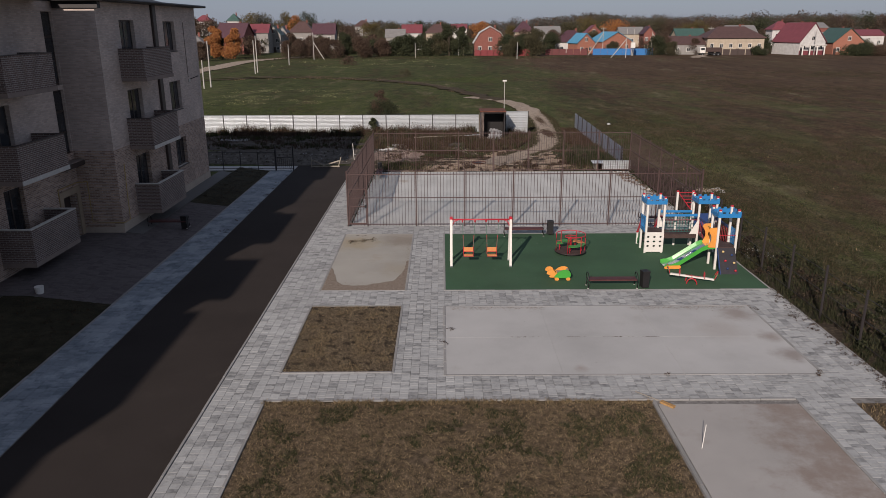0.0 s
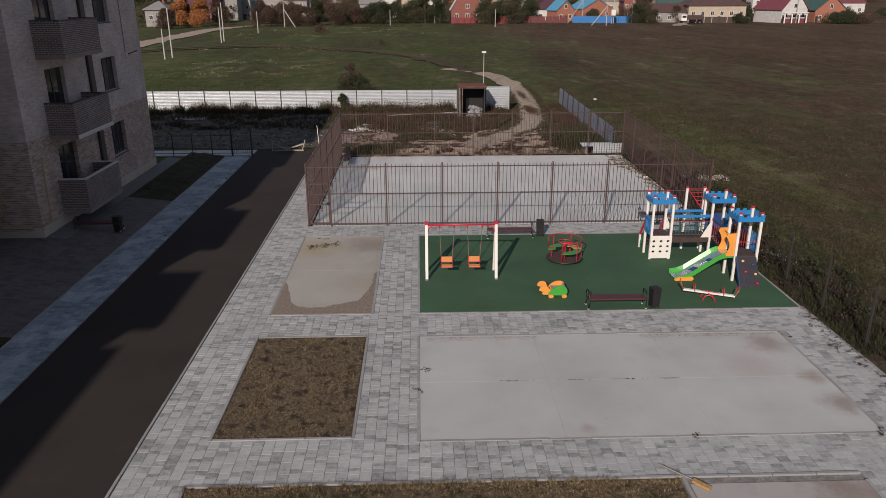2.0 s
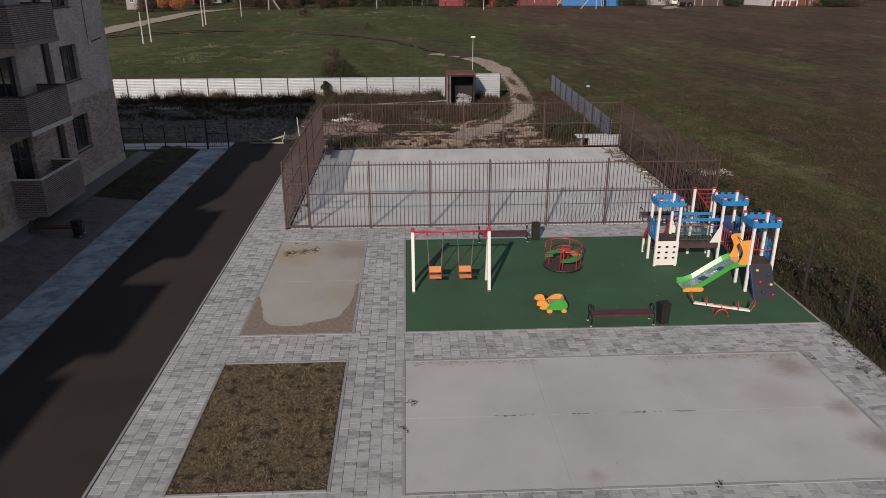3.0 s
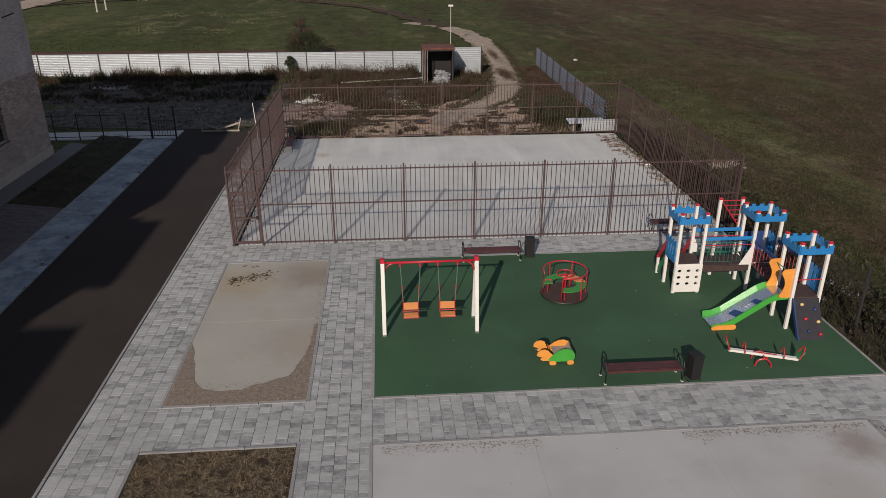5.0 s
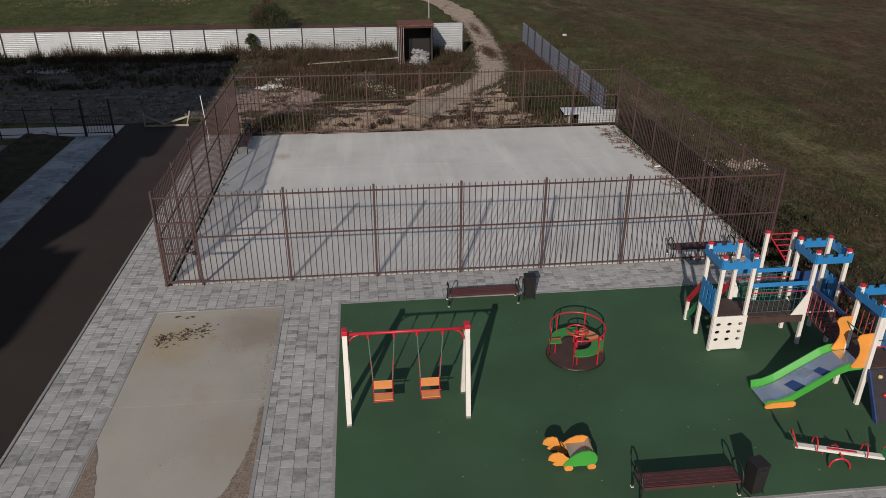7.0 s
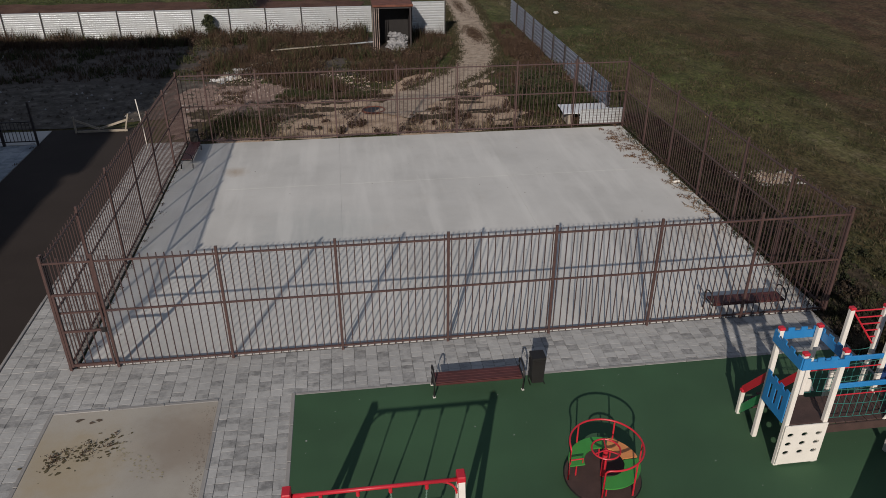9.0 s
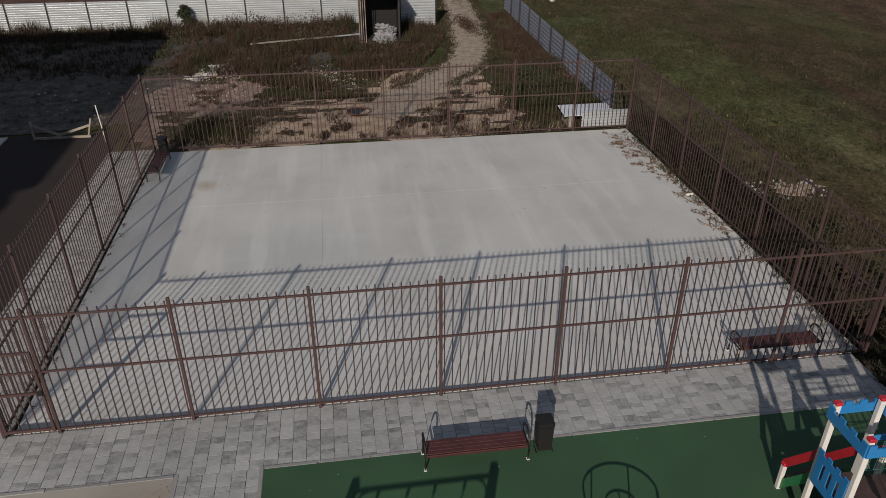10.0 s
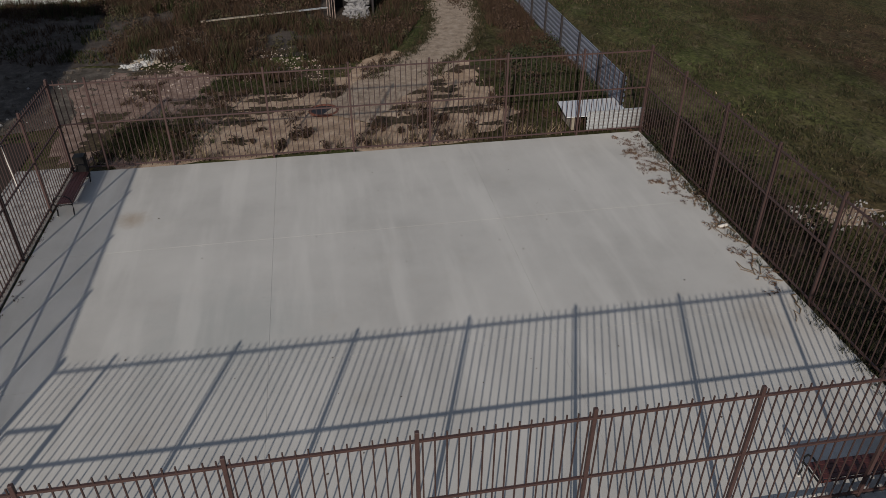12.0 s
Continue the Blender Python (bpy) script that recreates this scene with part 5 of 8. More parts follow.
def holed_panel(parent, x0, x1, y, z0, z1):
    """White climbing board with nine round holes right through it."""
    vs, fs = [], []
    m = 16
    cw, chh = (x1 - x0) / 3, (z1 - z0) / 3
    for i in range(3):
        for j in range(3):
            cx, cz = x0 + cw * (i + 0.5), z0 + chh * (j + 0.5)
            o = len(vs)
            for yy in (y, y + 0.022):
                for k in range(m):
                    a = 2 * math.pi * (k + 0.5) / m
                    c, s = math.cos(a), math.sin(a)
                    t = max(abs(c), abs(s))
                    vs.append((cx + c / t * cw / 2, yy, cz + s / t * chh / 2))
                for k in range(m):
                    a = 2 * math.pi * (k + 0.5) / m
                    vs.append((cx + 0.06 * math.cos(a), yy, cz + 0.045 * math.sin(a)))
            for k in range(m):
                e = (k + 1) % m
                fs += [(o + k, o + e, o + m + e, o + m + k), (o + 2 * m + k, o + 3 * m + k, o + 3 * m + e, o + 2 * m + e), (o + m + k, o + m + e, o + 3 * m + e, o + 3 * m + k), (o + k, o + 2 * m + k, o + 2 * m + e, o + e)]
            for q in range(4):
                k = (1 + 4 * q) % m
                e = (k + 1) % m
                vs.append((cx + (cw / 2) * (1 if q in (0, 3) else -1), y, cz + (chh / 2) * (1 if q in (0, 1) else -1)))
                vs.append((cx + (cw / 2) * (1 if q in (0, 3) else -1), y + 0.022, cz + (chh / 2) * (1 if q in (0, 1) else -1)))
                fs += [(o + k, len(vs) - 2, o + e), (o + 2 * m + k, o + 2 * m + e, len(vs) - 1)]
    part("climbing_panel", Shape().add(vs, fs), M_WHITE, parent, "white board with nine round holes")


def net(parent, p, q, z0, z1, nx, nz, material, sag=0.06, r=0.008):
    d = Vector(q) - Vector(p)
    for k in range(nz):
        z = z0 + (z1 - z0) * k / max(1, nz - 1)
        pts = [Vector(p) + d * (i / 8) + Vector((0, 0, z - sag * math.sin(math.pi * i / 8) * (0.4 + k / nz))) for i in range(9)]
        part("rope", Shape().tube(pts, r, 5), material, parent)
    for i in range(1, nx):
        t = i / nx
        b = Vector(p) + d * t
        part("rope", Shape().tube([b + Vector((0, 0, z0 - sag * math.sin(math.pi * t) * 0.4)), b + Vector((0, 0, z1 - sag * math.sin(math.pi * t)))], r, 5), material, parent)


def play_tower():
    p = thing("play_tower", "three-towered playground castle with blue battlements, bridges and a slide", "play structure", (0, 0, 0))
    t1, t2, t3 = (9.34, 31.16, 10.1, 31.94), (11.67, 31.2, 12.45, 31.96), (11.67, 28.76, 12.45, 29.54)
    for x0, y0, x1, y1 in (t1, t2, t3):
        for x in (x0, x1):
            for y in (y0, y1):
                play_post(p, x, y)
        crown(p, x0, y0, x1, y1, 2.27)
    for x0, y0, x1, y1 in (t1, t2, t3):
        part("deck", Shape().soft(x0 - 0.03, y0 - 0.03, 0.93, x1 + 0.03, y1 + 0.03, 0.975, 0.008), M_PLYDARK, p, "dark brown ply deck")
        for y in (y0, y1):
            part("deck_beam", Shape().box(x0 + 0.05, y - 0.02, 0.83, x1 - 0.05, y + 0.02, 0.928), M_WHITE, p)
    holed_panel(p, 9.3, 10.14, 31.08, 0.228, 0.867)
    part("lower_panel", Shape().box(9.3, 31.08, 0.05, 10.14, 31.102, 0.2275), M_WHITE, p, "white plain board")
    part("upper_panel", Shape().box(9.3, 31.08, 0.8675, 10.14, 31.102, 0.98), M_WHITE, p, "white plain board")
    blue_gate_panel(p, 9.27, 31.2, 31.9, 0.98, 1.68)
    blue_gate_panel(p, 12.5, 28.8, 29.5, 0.98, 1.68)
    blue_gate_panel(p, 12.5, 31.24, 31.92, 0.98, 1.68)
    part("back_board", Shape().soft(11.72, 31.99, 0.98, 12.4, 32.01, 1.62, 0.006), M_NAVY, p, "dark blue board")
    # bridge between the first two towers
    for y, z in ((31.2, 0), (31.93, 0)):
        part("bridge_rail", Shape().soft(10.16, y - 0.02, 1.68, 11.62, y + 0.02, 1.79, 0.01), M_BLUE, p, "blue bridge handrail")
        net(p, (10.16, y, 0), (11.62, y, 0), 1.0, 1.66, 11, 3, M_ROPE, r=0.006)
        part("grip_bar", Shape().tube([(10.12, y, 1.52), (11.64, y, 1.52)], 0.012, 6), M_RED, p)
    for k in range(7):
        x = 10.17 + k * 0.21
        part("bridge_plank", Shape().soft(x, 31.18, 0.85 - 0.02 * math.sin(math.pi * k / 6), x + 0.195, 31.92, 0.89 - 0.02 * math.sin(math.pi * k / 6), 0.006), M_PLYDARK, p)
    part("bridge_apron", Shape().box(10.15, 31.14, 0.68, 11.62, 31.165, 0.86), M_PLYDARK, p)
    part("gusset", Shape().slab([(11.62, 31.14, 0.88), (11.62, 31.14, 1.5), (11.3, 31.14, 0.88)], (0, 0.022, 0)), M_WHITE, p, "white triangular board")
    part("gusset", Shape().slab([(10.14, 31.97, 0.98), (10.14, 31.97, 1.55), (10.4, 31.97, 0.98)], (0, 0.022, 0)), M_WHITE, p)
    # hanging bridge between the second and third towers
    for x in (11.7, 12.43):
        part("bridge_rail", Shape().beam((x, 29.58, 1.62), (x, 31.16, 1.62), 0.04, 0.1), M_NAVY, p, "dark blue bridge handrail")
        for k in range(9):
            y = 29.66 + k * 0.18
            part("rope", Shape().tube([(x, y, 1.58), (x, y, 0.9 - 0.06 * math.sin(math.pi * k / 8))], 0.013, 5), M_REDROPE, p)
    for k in range(8):
        y = 29.59 + k * 0.2
        z = 0.9 - 0.07 * math.sin(math.pi * k / 7)
        part("bridge_plank", Shape().soft(11.7, y, z - 0.04, 12.42, y + 0.18, z, 0.006), M_PLYDARK, p)
    # slide
    def lane(pts, y, w):
        top = [(x, z) for x, z in pts]
        return Shape().slab([(x, y, z) for x, z in top] + [(x, y, z - 0.02) for x, z in reversed(top)], (0, w, 0))
    run = [(11.62, 0.97), (11.3, 0.95), (11.1, 0.86), (10.1, 0.2), (9.85, 0.1), (9.58, 0.07)]
    part("slide_bed", lane(run, 28.86, 0.6), M_SLIDE, p, "bluish polished steel slide bed")
    # flat pale and dark shapes stand in for reflections in the steel
    for u0, u1, y0, y1 in ((0.1, 0.34, 28.9, 29.2), (0.3, 0.62, 29.12, 29.4), (0.62, 0.9, 28.92, 29.25)):
        (xa, za), (xb, zb) = ((11.1 - u * 1.0, 0.86 - u * 0.66) for u in (u0, u1))
        part("slide_reflection", Shape().slab([(xa, y0, za + 0.002), (xa - 0.1, y1, za - 0.064), (xb, y1, zb + 0.002), (xb + 0.08, y0, zb + 0.055)], (0, 0, 0.004)), M_STEEL if y0 > 29 else M_NAVY, p, "flat shape for a reflection on a slide bed")
    edge = [(11.62, 1.04), (11.28, 1.04), (11.06, 0.94), (10.12, 0.29), (9.88, 0.19), (9.62, 0.17), (9.55, 0.12), (9.57, 0.04), (9.84, 0.03), (10.14, 0.11), (11.12, 0.78), (11.32, 0.86), (11.62, 0.88)]
    part("slide_side", Shape().slab([(x, 28.82, z) for x, z in edge], (0, 0.035, 0)), M_GREEN, p, "bright green slide side")
    # the far side leans outwards
    upper = [(11.62, 1.06), (11.28, 1.06), (11.05, 0.97), (10.1, 0.33), (9.86, 0.23), (9.6, 0.2)]
    lower = [(11.62, 0.9), (11.31, 0.88), (11.11, 0.79), (10.13, 0.12), (9.86, 0.04), (9.58, 0.03)]
    vs, fs = [], [(0, 1, 2, 3), (20, 23, 22, 21)]
    for (xl, zl), (xu, zu) in zip(lower, upper):
        vs += [(xl, 29.465, zl), (xu, 29.575, zu), (xu, 29.605, zu - 0.01), (xl, 29.5, zl)]
    for k in range(5):
        fs += [(4 * k + m, 4 * k + 4 + m, 4 * k + 4 + (m + 1) % 4, 4 * k + (m + 1) % 4) for m in range(4)]
    part("slide_side", Shape().add(vs, fs), M_GREEN, p, "glossy green slide side leaning outwards")
    skirt = [(9.58, 0.01), (10.2, 0.01), (10.25, 0.05), (10.25, 0.12), (10.2, 0.16), (9.7, 0.15), (9.58, 0.11), (9.54, 0.05)]
    part("slide_skirt", Shape().slab([(x, 28.78, z) for x, z in skirt], (0, 0.028, 0)), M_ORANGE, p, "yellow slide foot board")
    guard = [(11.62, 0.95), (11.36, 0.95)] + [(11.3 + 0.13 * math.sin(math.pi * k / 8) - 0.02 * k / 8, 1.0 + 0.68 * k / 8) for k in range(9)] + [(11.3, 1.76), (11.36, 1.8), (11.62, 1.82)]
    for y in (28.78, 29.5):
        part("slide_guard", Shape().slab([(x, y, z) for x, z in guard], (0, 0.025, 0)), M_ORANGE, p, "yellow curved slide guard")
    part("grip_bar", Shape().tube([(11.5, 28.8, 1.7), (11.5, 29.5, 1.7)], 0.014, 6), M_DKGREEN, p)
    part("grip_bar", Shape().tube([(11.72, 28.74, 1.5), (12.4, 28.74, 1.5)], 0.014, 6), M_RED, p)
    # climbing wall
    cw = part("climbing_wall", Shape().slab([(11.7, 28.08, 0.0), (12.42, 28.08, 0.0), (12.42, 28.7, 0.95), (11.7, 28.7, 0.95)], (0, 0.022, -0.014)), M_CLIMB, p, "dark climbing board with coloured holds")
    part("wall_side", Shape().slab([(11.66, 28.04, 0.0), (11.66, 28.16, 0.0), (11.66, 28.74, 0.93), (11.66, 28.68, 0.98)], (0.03, 0, 0)), M_NAVY, p)
    for u, v, m in ((0.2, 0.85, M_HOLD), (0.55, 0.72, M_NAVY), (0.25, 0.5, M_RED), (0.6, 0.42, M_HOLD), (0.3, 0.2, M_NAVY), (0.62, 0.12, M_RED)):
        part("hold", Shape().blob((11.7 + u, 28.08 + 0.62 * v - 0.02, 0.95 * v + 0.02), 0.055, 0.045, 0.045, 8, 5, 0.4), m, cw, "coloured climbing hold", True)
    # steps down behind the first tower
    for x in (9.36, 10.1):
        part("stair_post", Shape().soft(x - 0.04, 32.58, -0.02, x + 0.04, 32.66, 0.55, 0.008), M_WHITE, p)
        part("stair_cap", Shape().soft(x - 0.05, 32.57, 0.552, x + 0.05, 32.67, 0.62, 0.012), M_RED, p)
        part("stair_string", Shape().slab([(x, 32.58, 0.02), (x, 32.75, 0.02), (x, 32.05, 0.97), (x, 31.99, 0.97), (x, 31.99, 0.8)], (0.03, 0, 0)), M_DKGREEN, p, "green stair string")
        part("stair_rail", Shape().beam((x, 32.62, 0.6), (x, 31.99, 1.45), 0.03, 0.14), M_RED, p, "red sloping handrail board")
    for k in range(4):
        part("tread", Shape().soft(9.4, 32.5 - 0.13 * k, 0.18 + 0.2 * k, 10.08, 32.66 - 0.13 * k, 0.21 + 0.2 * k, 0.005), M_PLYDARK, p)
    # climbing ladder on two tall posts
    for x in (11.02, 11.74):
        play_post(p, x, 32.36, 2.62)
    part("ladder_rail", Shape().tube([(11.06, 32.36, 2.52), (11.68, 32.36, 1.72)], 0.018, 6), M_RED, p, "red sloping ladder rail")
    for k in range(5):
        z = 2.52 - 0.16 * k
        part("rung", Shape().tube([(11.06 + 0.124 * k, 32.36, z), (11.72, 32.36, z)], 0.015, 6), M_RED, p)
    part("ladder_rail", Shape().tube([(11.8, 32.36, 2.52), (11.8, 32.36, 1.7)], 0.015, 6), M_RED, p)
    net(p, (11.05, 32.38, 0), (11.72, 32.38, 0), 0.4, 1.6, 3, 4, M_ROPE, 0.03)


play_tower()


def seesaw():
    s = thing("seesaw", "white beam seesaw with red handles and green seat backs", "seesaw", (0, 0, 0))
    a, b = Vector((9.3, 27.27, 0.33)), Vector((10.98, 26.9, 0.19))
    d = (b - a).normalized()
    n = Vector((-d.y, d.x, 0)).normalized()
    part("beam", Shape().beam(a, b, 0.11, 0.06), M_WHITE, s, "white painted beam")
    part("beam_plate", Shape().beam(a + d * 0.62 + Vector((0, 0, 0.034)), a + d * 1.2 + Vector((0, 0, 0.034)), 0.05, 0.006), M_RED, s)
    c = a + d * 0.86
    for e in (-0.19, 0.19):
        arch = [c + d * (0.2 * math.cos(t)) + n * e + Vector((0, 0, -c.z - 0.01 + 0.24 * math.sin(t))) for t in np.linspace(0, math.pi, 11)]
        part("support_arch", Shape().tube(arch, 0.02, 6), M_RED, s, "red arched support")
    part("axle", Shape().tube([c - n * 0.2, c + n * 0.2], 0.02, 6), M_RED, s)
    for t, k in ((0.02, 1), (1.7, -1)):
        q = a + d * t
        part("backrest", Shape().beam(q + Vector((0, 0, 0.05)) + n * 0, q - d * k * 0.14 + Vector((0, 0, 0.26)), 0.22, 0.02, d), M_DKGREEN, s, "green seat back")
        loop = [q - d * k * 0.02 + n * (0.13 * math.cos(u)) + Vector((0, 0, 0.05 + 0.32 * math.sin(u))) - d * k * 0.12 * math.sin(u) for u in np.linspace(0, math.pi, 11)]
        part("back_loop", Shape().tube(loop, 0.014, 6), M_RED, s)
        h = q + d * k * 0.36
        part("handle", Shape().tube([h + n * (0.14 * math.cos(u)) + Vector((0, 0, 0.02 + 0.24 * math.sin(u))) for u in np.linspace(0, math.pi, 11)], 0.014, 6), M_RED, s, "red hoop handle")


seesaw()


def bench(at, turn, label):
    """Backless bench: plank seat between two wrought hoops."""
    b = thing("bench", label, "bench", at, turn, "park benches")
    b.scale = (0.965, 1.0, 0.82)
    for k in range(4):
        part("plank", Shape().soft(0.03, 0.03 + k * 0.09, 0.42, 1.97, 0.116 + k * 0.09, 0.455, 0.006), M_PLANK, b, "reddish brown seat plank")
    part("front_plank", Shape().soft(0.03, -0.012, 0.385, 1.97, 0.016, 0.45, 0.008), M_PLANK, b)
    for x in (0.0, 2.0):
        side = [(x, 0.02, 0.0), (x, 0.0, 0.2), (x, -0.01, 0.45), (x, 0.02, 0.62), (x, 0.12, 0.72), (x, 0.28, 0.74), (x, 0.4, 0.68), (x, 0.45, 0.55), (x, 0.44, 0.4), (x, 0.41, 0.2), (x, 0.44, 0.0)]
        part("side_frame", Shape().tube(side, 0.019, 8), M_IRON, b, "black curved iron side", True)
        part("seat_bracket", Shape().beam((x, 0.0, 0.405), (x, 0.43, 0.405), 0.03, 0.025), M_IRON, b)
        for y in (0.02, 0.44):
            part("foot", Shape().soft(x - 0.03, y - 0.035, -0.02, x + 0.03, y + 0.035, 0.014, 0.004), M_WHITE, b, "pale bolted foot")
    return b


bench((3.18, 33.92, 0), 0, "backless mahogany-brown bench beside the playground paving")
bench((5.86, 26.42, 0), 0, "backless mahogany-brown bench on the green rubber edge")
bench((10.42, 36.07, 0), 0, "backless brown bench inside the court fence")
bench((-4.02, 47.95, 0), 90, "backless brown bench in the court's far corner")
bench((-14.75, 35.0, yard_z(-14.0)), 0, "backless dark bench in the shaded entrance yard")


def bin_(x, y, turn, label):
    t = thing("litter_bin", label, "litter bin", (x, y, yard_z(x) + 0.02 if x < -12 else 0), turn, "litter bins")
    t.scale = (0.88, 0.88, 0.9)
    s = Shape()
    rings = ((0.145, 0.06), (0.165, 0.72), (0.172, 0.74), (0.172, 0.8))
    for r, z in rings:
        s.v += [(-r, -r, z), (r, -r, z), (r, r, z), (-r, r, z)]
    s.f += [(3, 2, 1, 0), (12, 13, 14, 15)] + [(4 * j + k, 4 * j + (k + 1) % 4, 4 * j + 4 + (k + 1) % 4, 4 * j + 4 + k) for j in range(3) for k in range(4)]
    part("body", s, M_BIN, t, "tapered dark steel body")
    part("slot", Shape().box(-0.11, -0.171, 0.6, 0.11, -0.166, 0.69), M_IRON, t, "dark mouth of a litter bin")
    for x in (-0.2, 0.2):
        part("frame_leg", Shape().tube([(x * 0.9, -0.15, 0.016), (x * 0.9, 0.06, 0.016), (x * 0.9, 0.1, 0.06), (x * 0.9, 0.1, 0.66)], 0.012, 6), M_IRON, t)


bin_(5.46, 34.18, 0, "dark tapered steel litter bin beside a bench")
bin_(8.08, 26.5, 12, "dark tapered steel litter bin on the rubber floor")
bin_(-4.28, 50.25, 90, "dark tapered steel litter bin in the court corner")
bin_(-12.98, 35.2, 0, "dark tapered steel litter bin in the entrance yard")

# small loose things
bucket = thing("bucket", "small white plastic bucket on the dark paving", "bucket", (-15.12, 25.33, yard_z(-15.12)))
part("tub", Shape().tube([(0, 0, 0.0), (0, 0, 0.28)], 0.14, 14, r1=0.17), M_WHITE, bucket)
part("bucket_handle", Shape().tube([(0.17 * math.cos(a), 0.03, 0.27 - 0.12 * math.sin(a)) for a in np.linspace(0, math.pi, 9)], 0.006, 5), M_CHAIN, bucket)
broom = thing("broom", "worn broom lying across a slab corner", "broom", (0, 0, 0))
part("stick", Shape().tube([(5.55, 17.95, 0.03), (6.1, 17.35, 0.05)], 0.011, 6), M_WOODPALE, broom)
part("head", Shape().beam((6.1, 17.35, 0.04), (6.38, 17.05, 0.03), 0.12, 0.05), M_STRAWHEAD, broom, "yellow straw broom head")
for k, (x, y) in enumerate(((6.46, 15.1),)):
    solid("marker_stake", Shape().tube([(0, 0, -0.02), (0.06, 0.05, 0.62)], 0.011, 6), M_WHITE, "thin upright stake in a slab", "stake", at=(x, y, 0))
manhole = thing("manhole", "dark open manhole ring in the dirt", "manhole", (2.95, 54.2, -0.03))
manhole.scale = (1.1, 1.1, 1.0)
part("ring", Shape().tube([(0.45 * math.cos(a), 0.45 * math.sin(a), 0.03) for a in np.linspace(0, 2 * math.pi, 25)[:-1]], 0.05, 6, True), M_RUST, manhole)
part("lid", Shape().slab([(0.42 * math.cos(a), 0.42 * math.sin(a), 0.02) for a in np.linspace(0, 2 * math.pi, 25)[:-1]], (0, 0, 0.02)), M_IRON, manhole)
for k in range(70):
    r = random.uniform(0.05, 0.15)
    t = random.random()
    r *= 1.0 + 0.9 * math.exp(-((t - 0.5) / 0.2) ** 2)
    x, y = -4.7 + 2.5 * t + random.gauss(0, 0.25), 60.0 + 3.4 * t + random.gauss(0, 0.25)
    solid("rubbish_bag", Shape().blob((0, 0, 0), r * 1.3, r, r * 0.75, 11, 7, 1.1, 0.3).crumple(r * 0.16, k), M_BLUE if k == 7 and r < 0.1 else random.choice((M_BAG, M_BAG, M_KERB, M_WOODPALE)), "small heap of pale plastic rubbish", "rubbish", "rubbish heap on the dirt", at=(x, y, r * 0.3 - 0.05))
for k in range(4):
    solid("scrap_board", Shape().beam((0, 0, 0), (1.75, 0.36, 0.03), 0.16, 0.04), M_WHITESHEET if k == 3 else M_WOODPALE, "pale scrap board lying in dry weeds", "board", "scrap boards",
          at=(-2.4 + k * 1.42, 65.35 + k * 0.34, 0.3))
solid("white_stone", Shape().blob((0, 0, 0), 0.2, 0.15, 0.1, 9, 6, 0.5, 0.3), M_BAG, "pale stone lying in the grass", "stone", at=(17.6, 76.0, 0.05))
solid("plastic_bottle", Shape().tube([(0, 0, 0), (0.24, 0.05, 0)], 0.045, 8), M_WHITE, "empty white plastic bottle by the fence", "bottle", at=(13.0, 44.3, 0.05))
post = thing("lamp_post", "thin pale pole with a small white lamp box", "lamp post", (7.5, 86.5, 0))
part("pole", Shape().tube([(0, 0, -0.1), (0, 0, 3.7)], 0.045, 8, r1=0.035), M_POLE, post)
part("lamp_box", Shape().soft(-0.24, -0.12, 3.7, 0.24, 0.12, 3.88, 0.03), M_WHITE, post)


# ---- village ----
WALLS = {
    "redbrick": paint("red_brick_wall", (0.22, 0.08, 0.062), 0.85, 0, 0.15, 2, 20, 0.2),
    "orangebrick": paint("orange_brick_wall", (0.33, 0.135, 0.09), 0.85, 0, 0.15, 2, 20, 0.2),
    "white": paint("white_render", (0.55, 0.53, 0.51), 0.85, 0, 0.12, 1, 20, 0.1, (0.36, 0.33, 0.3), 0.4),
    "cream": paint("cream_render", (0.43, 0.355, 0.27), 0.85, 0, 0.12, 1, 20, 0.1, (0.28, 0.23, 0.18), 0.4),
    "greywall": paint("grey_render", (0.27, 0.255, 0.24), 0.85, 0, 0.14, 1, 20, 0.1, (0.18, 0.17, 0.16), 0.4),
}
ROOFS = {
    "whiteroof": paint("white_roof", (0.6, 0.6, 0.58), 0.5, 0, 0.08, 1),
    "maroon": paint("maroon_roof", (0.19, 0.05, 0.06), 0.5, 0, 0.12, 1),
    "brownroof": paint("brown_roof", (0.09, 0.05, 0.045), 0.6, 0, 0.15, 1),
    "greenroof": paint("green_roof", (0.05, 0.1, 0.085), 0.5, 0, 0.12, 1),
    "blueroof": paint("blue_roof", (0.09, 0.29, 0.44), 0.5, 0, 0.1, 1),
    "plumroof": paint("plum_roof", (0.08, 0.035, 0.045), 0.6, 0, 0.12, 1),
    "greyroof": paint("grey_roof", (0.2, 0.192, 0.186), 0.7, 0, 0.12, 1),
}
WORDS = {"redbrick": "red brick", "orangebrick": "orange brick", "white": "white rendered", "cream": "cream rendered", "greywall": "grey rendered",
         "whiteroof": "white", "maroon": "maroon", "brownroof": "dark brown", "greenroof": "green", "blueroof": "bright blue", "plumroof": "dark plum", "greyroof": "grey"}


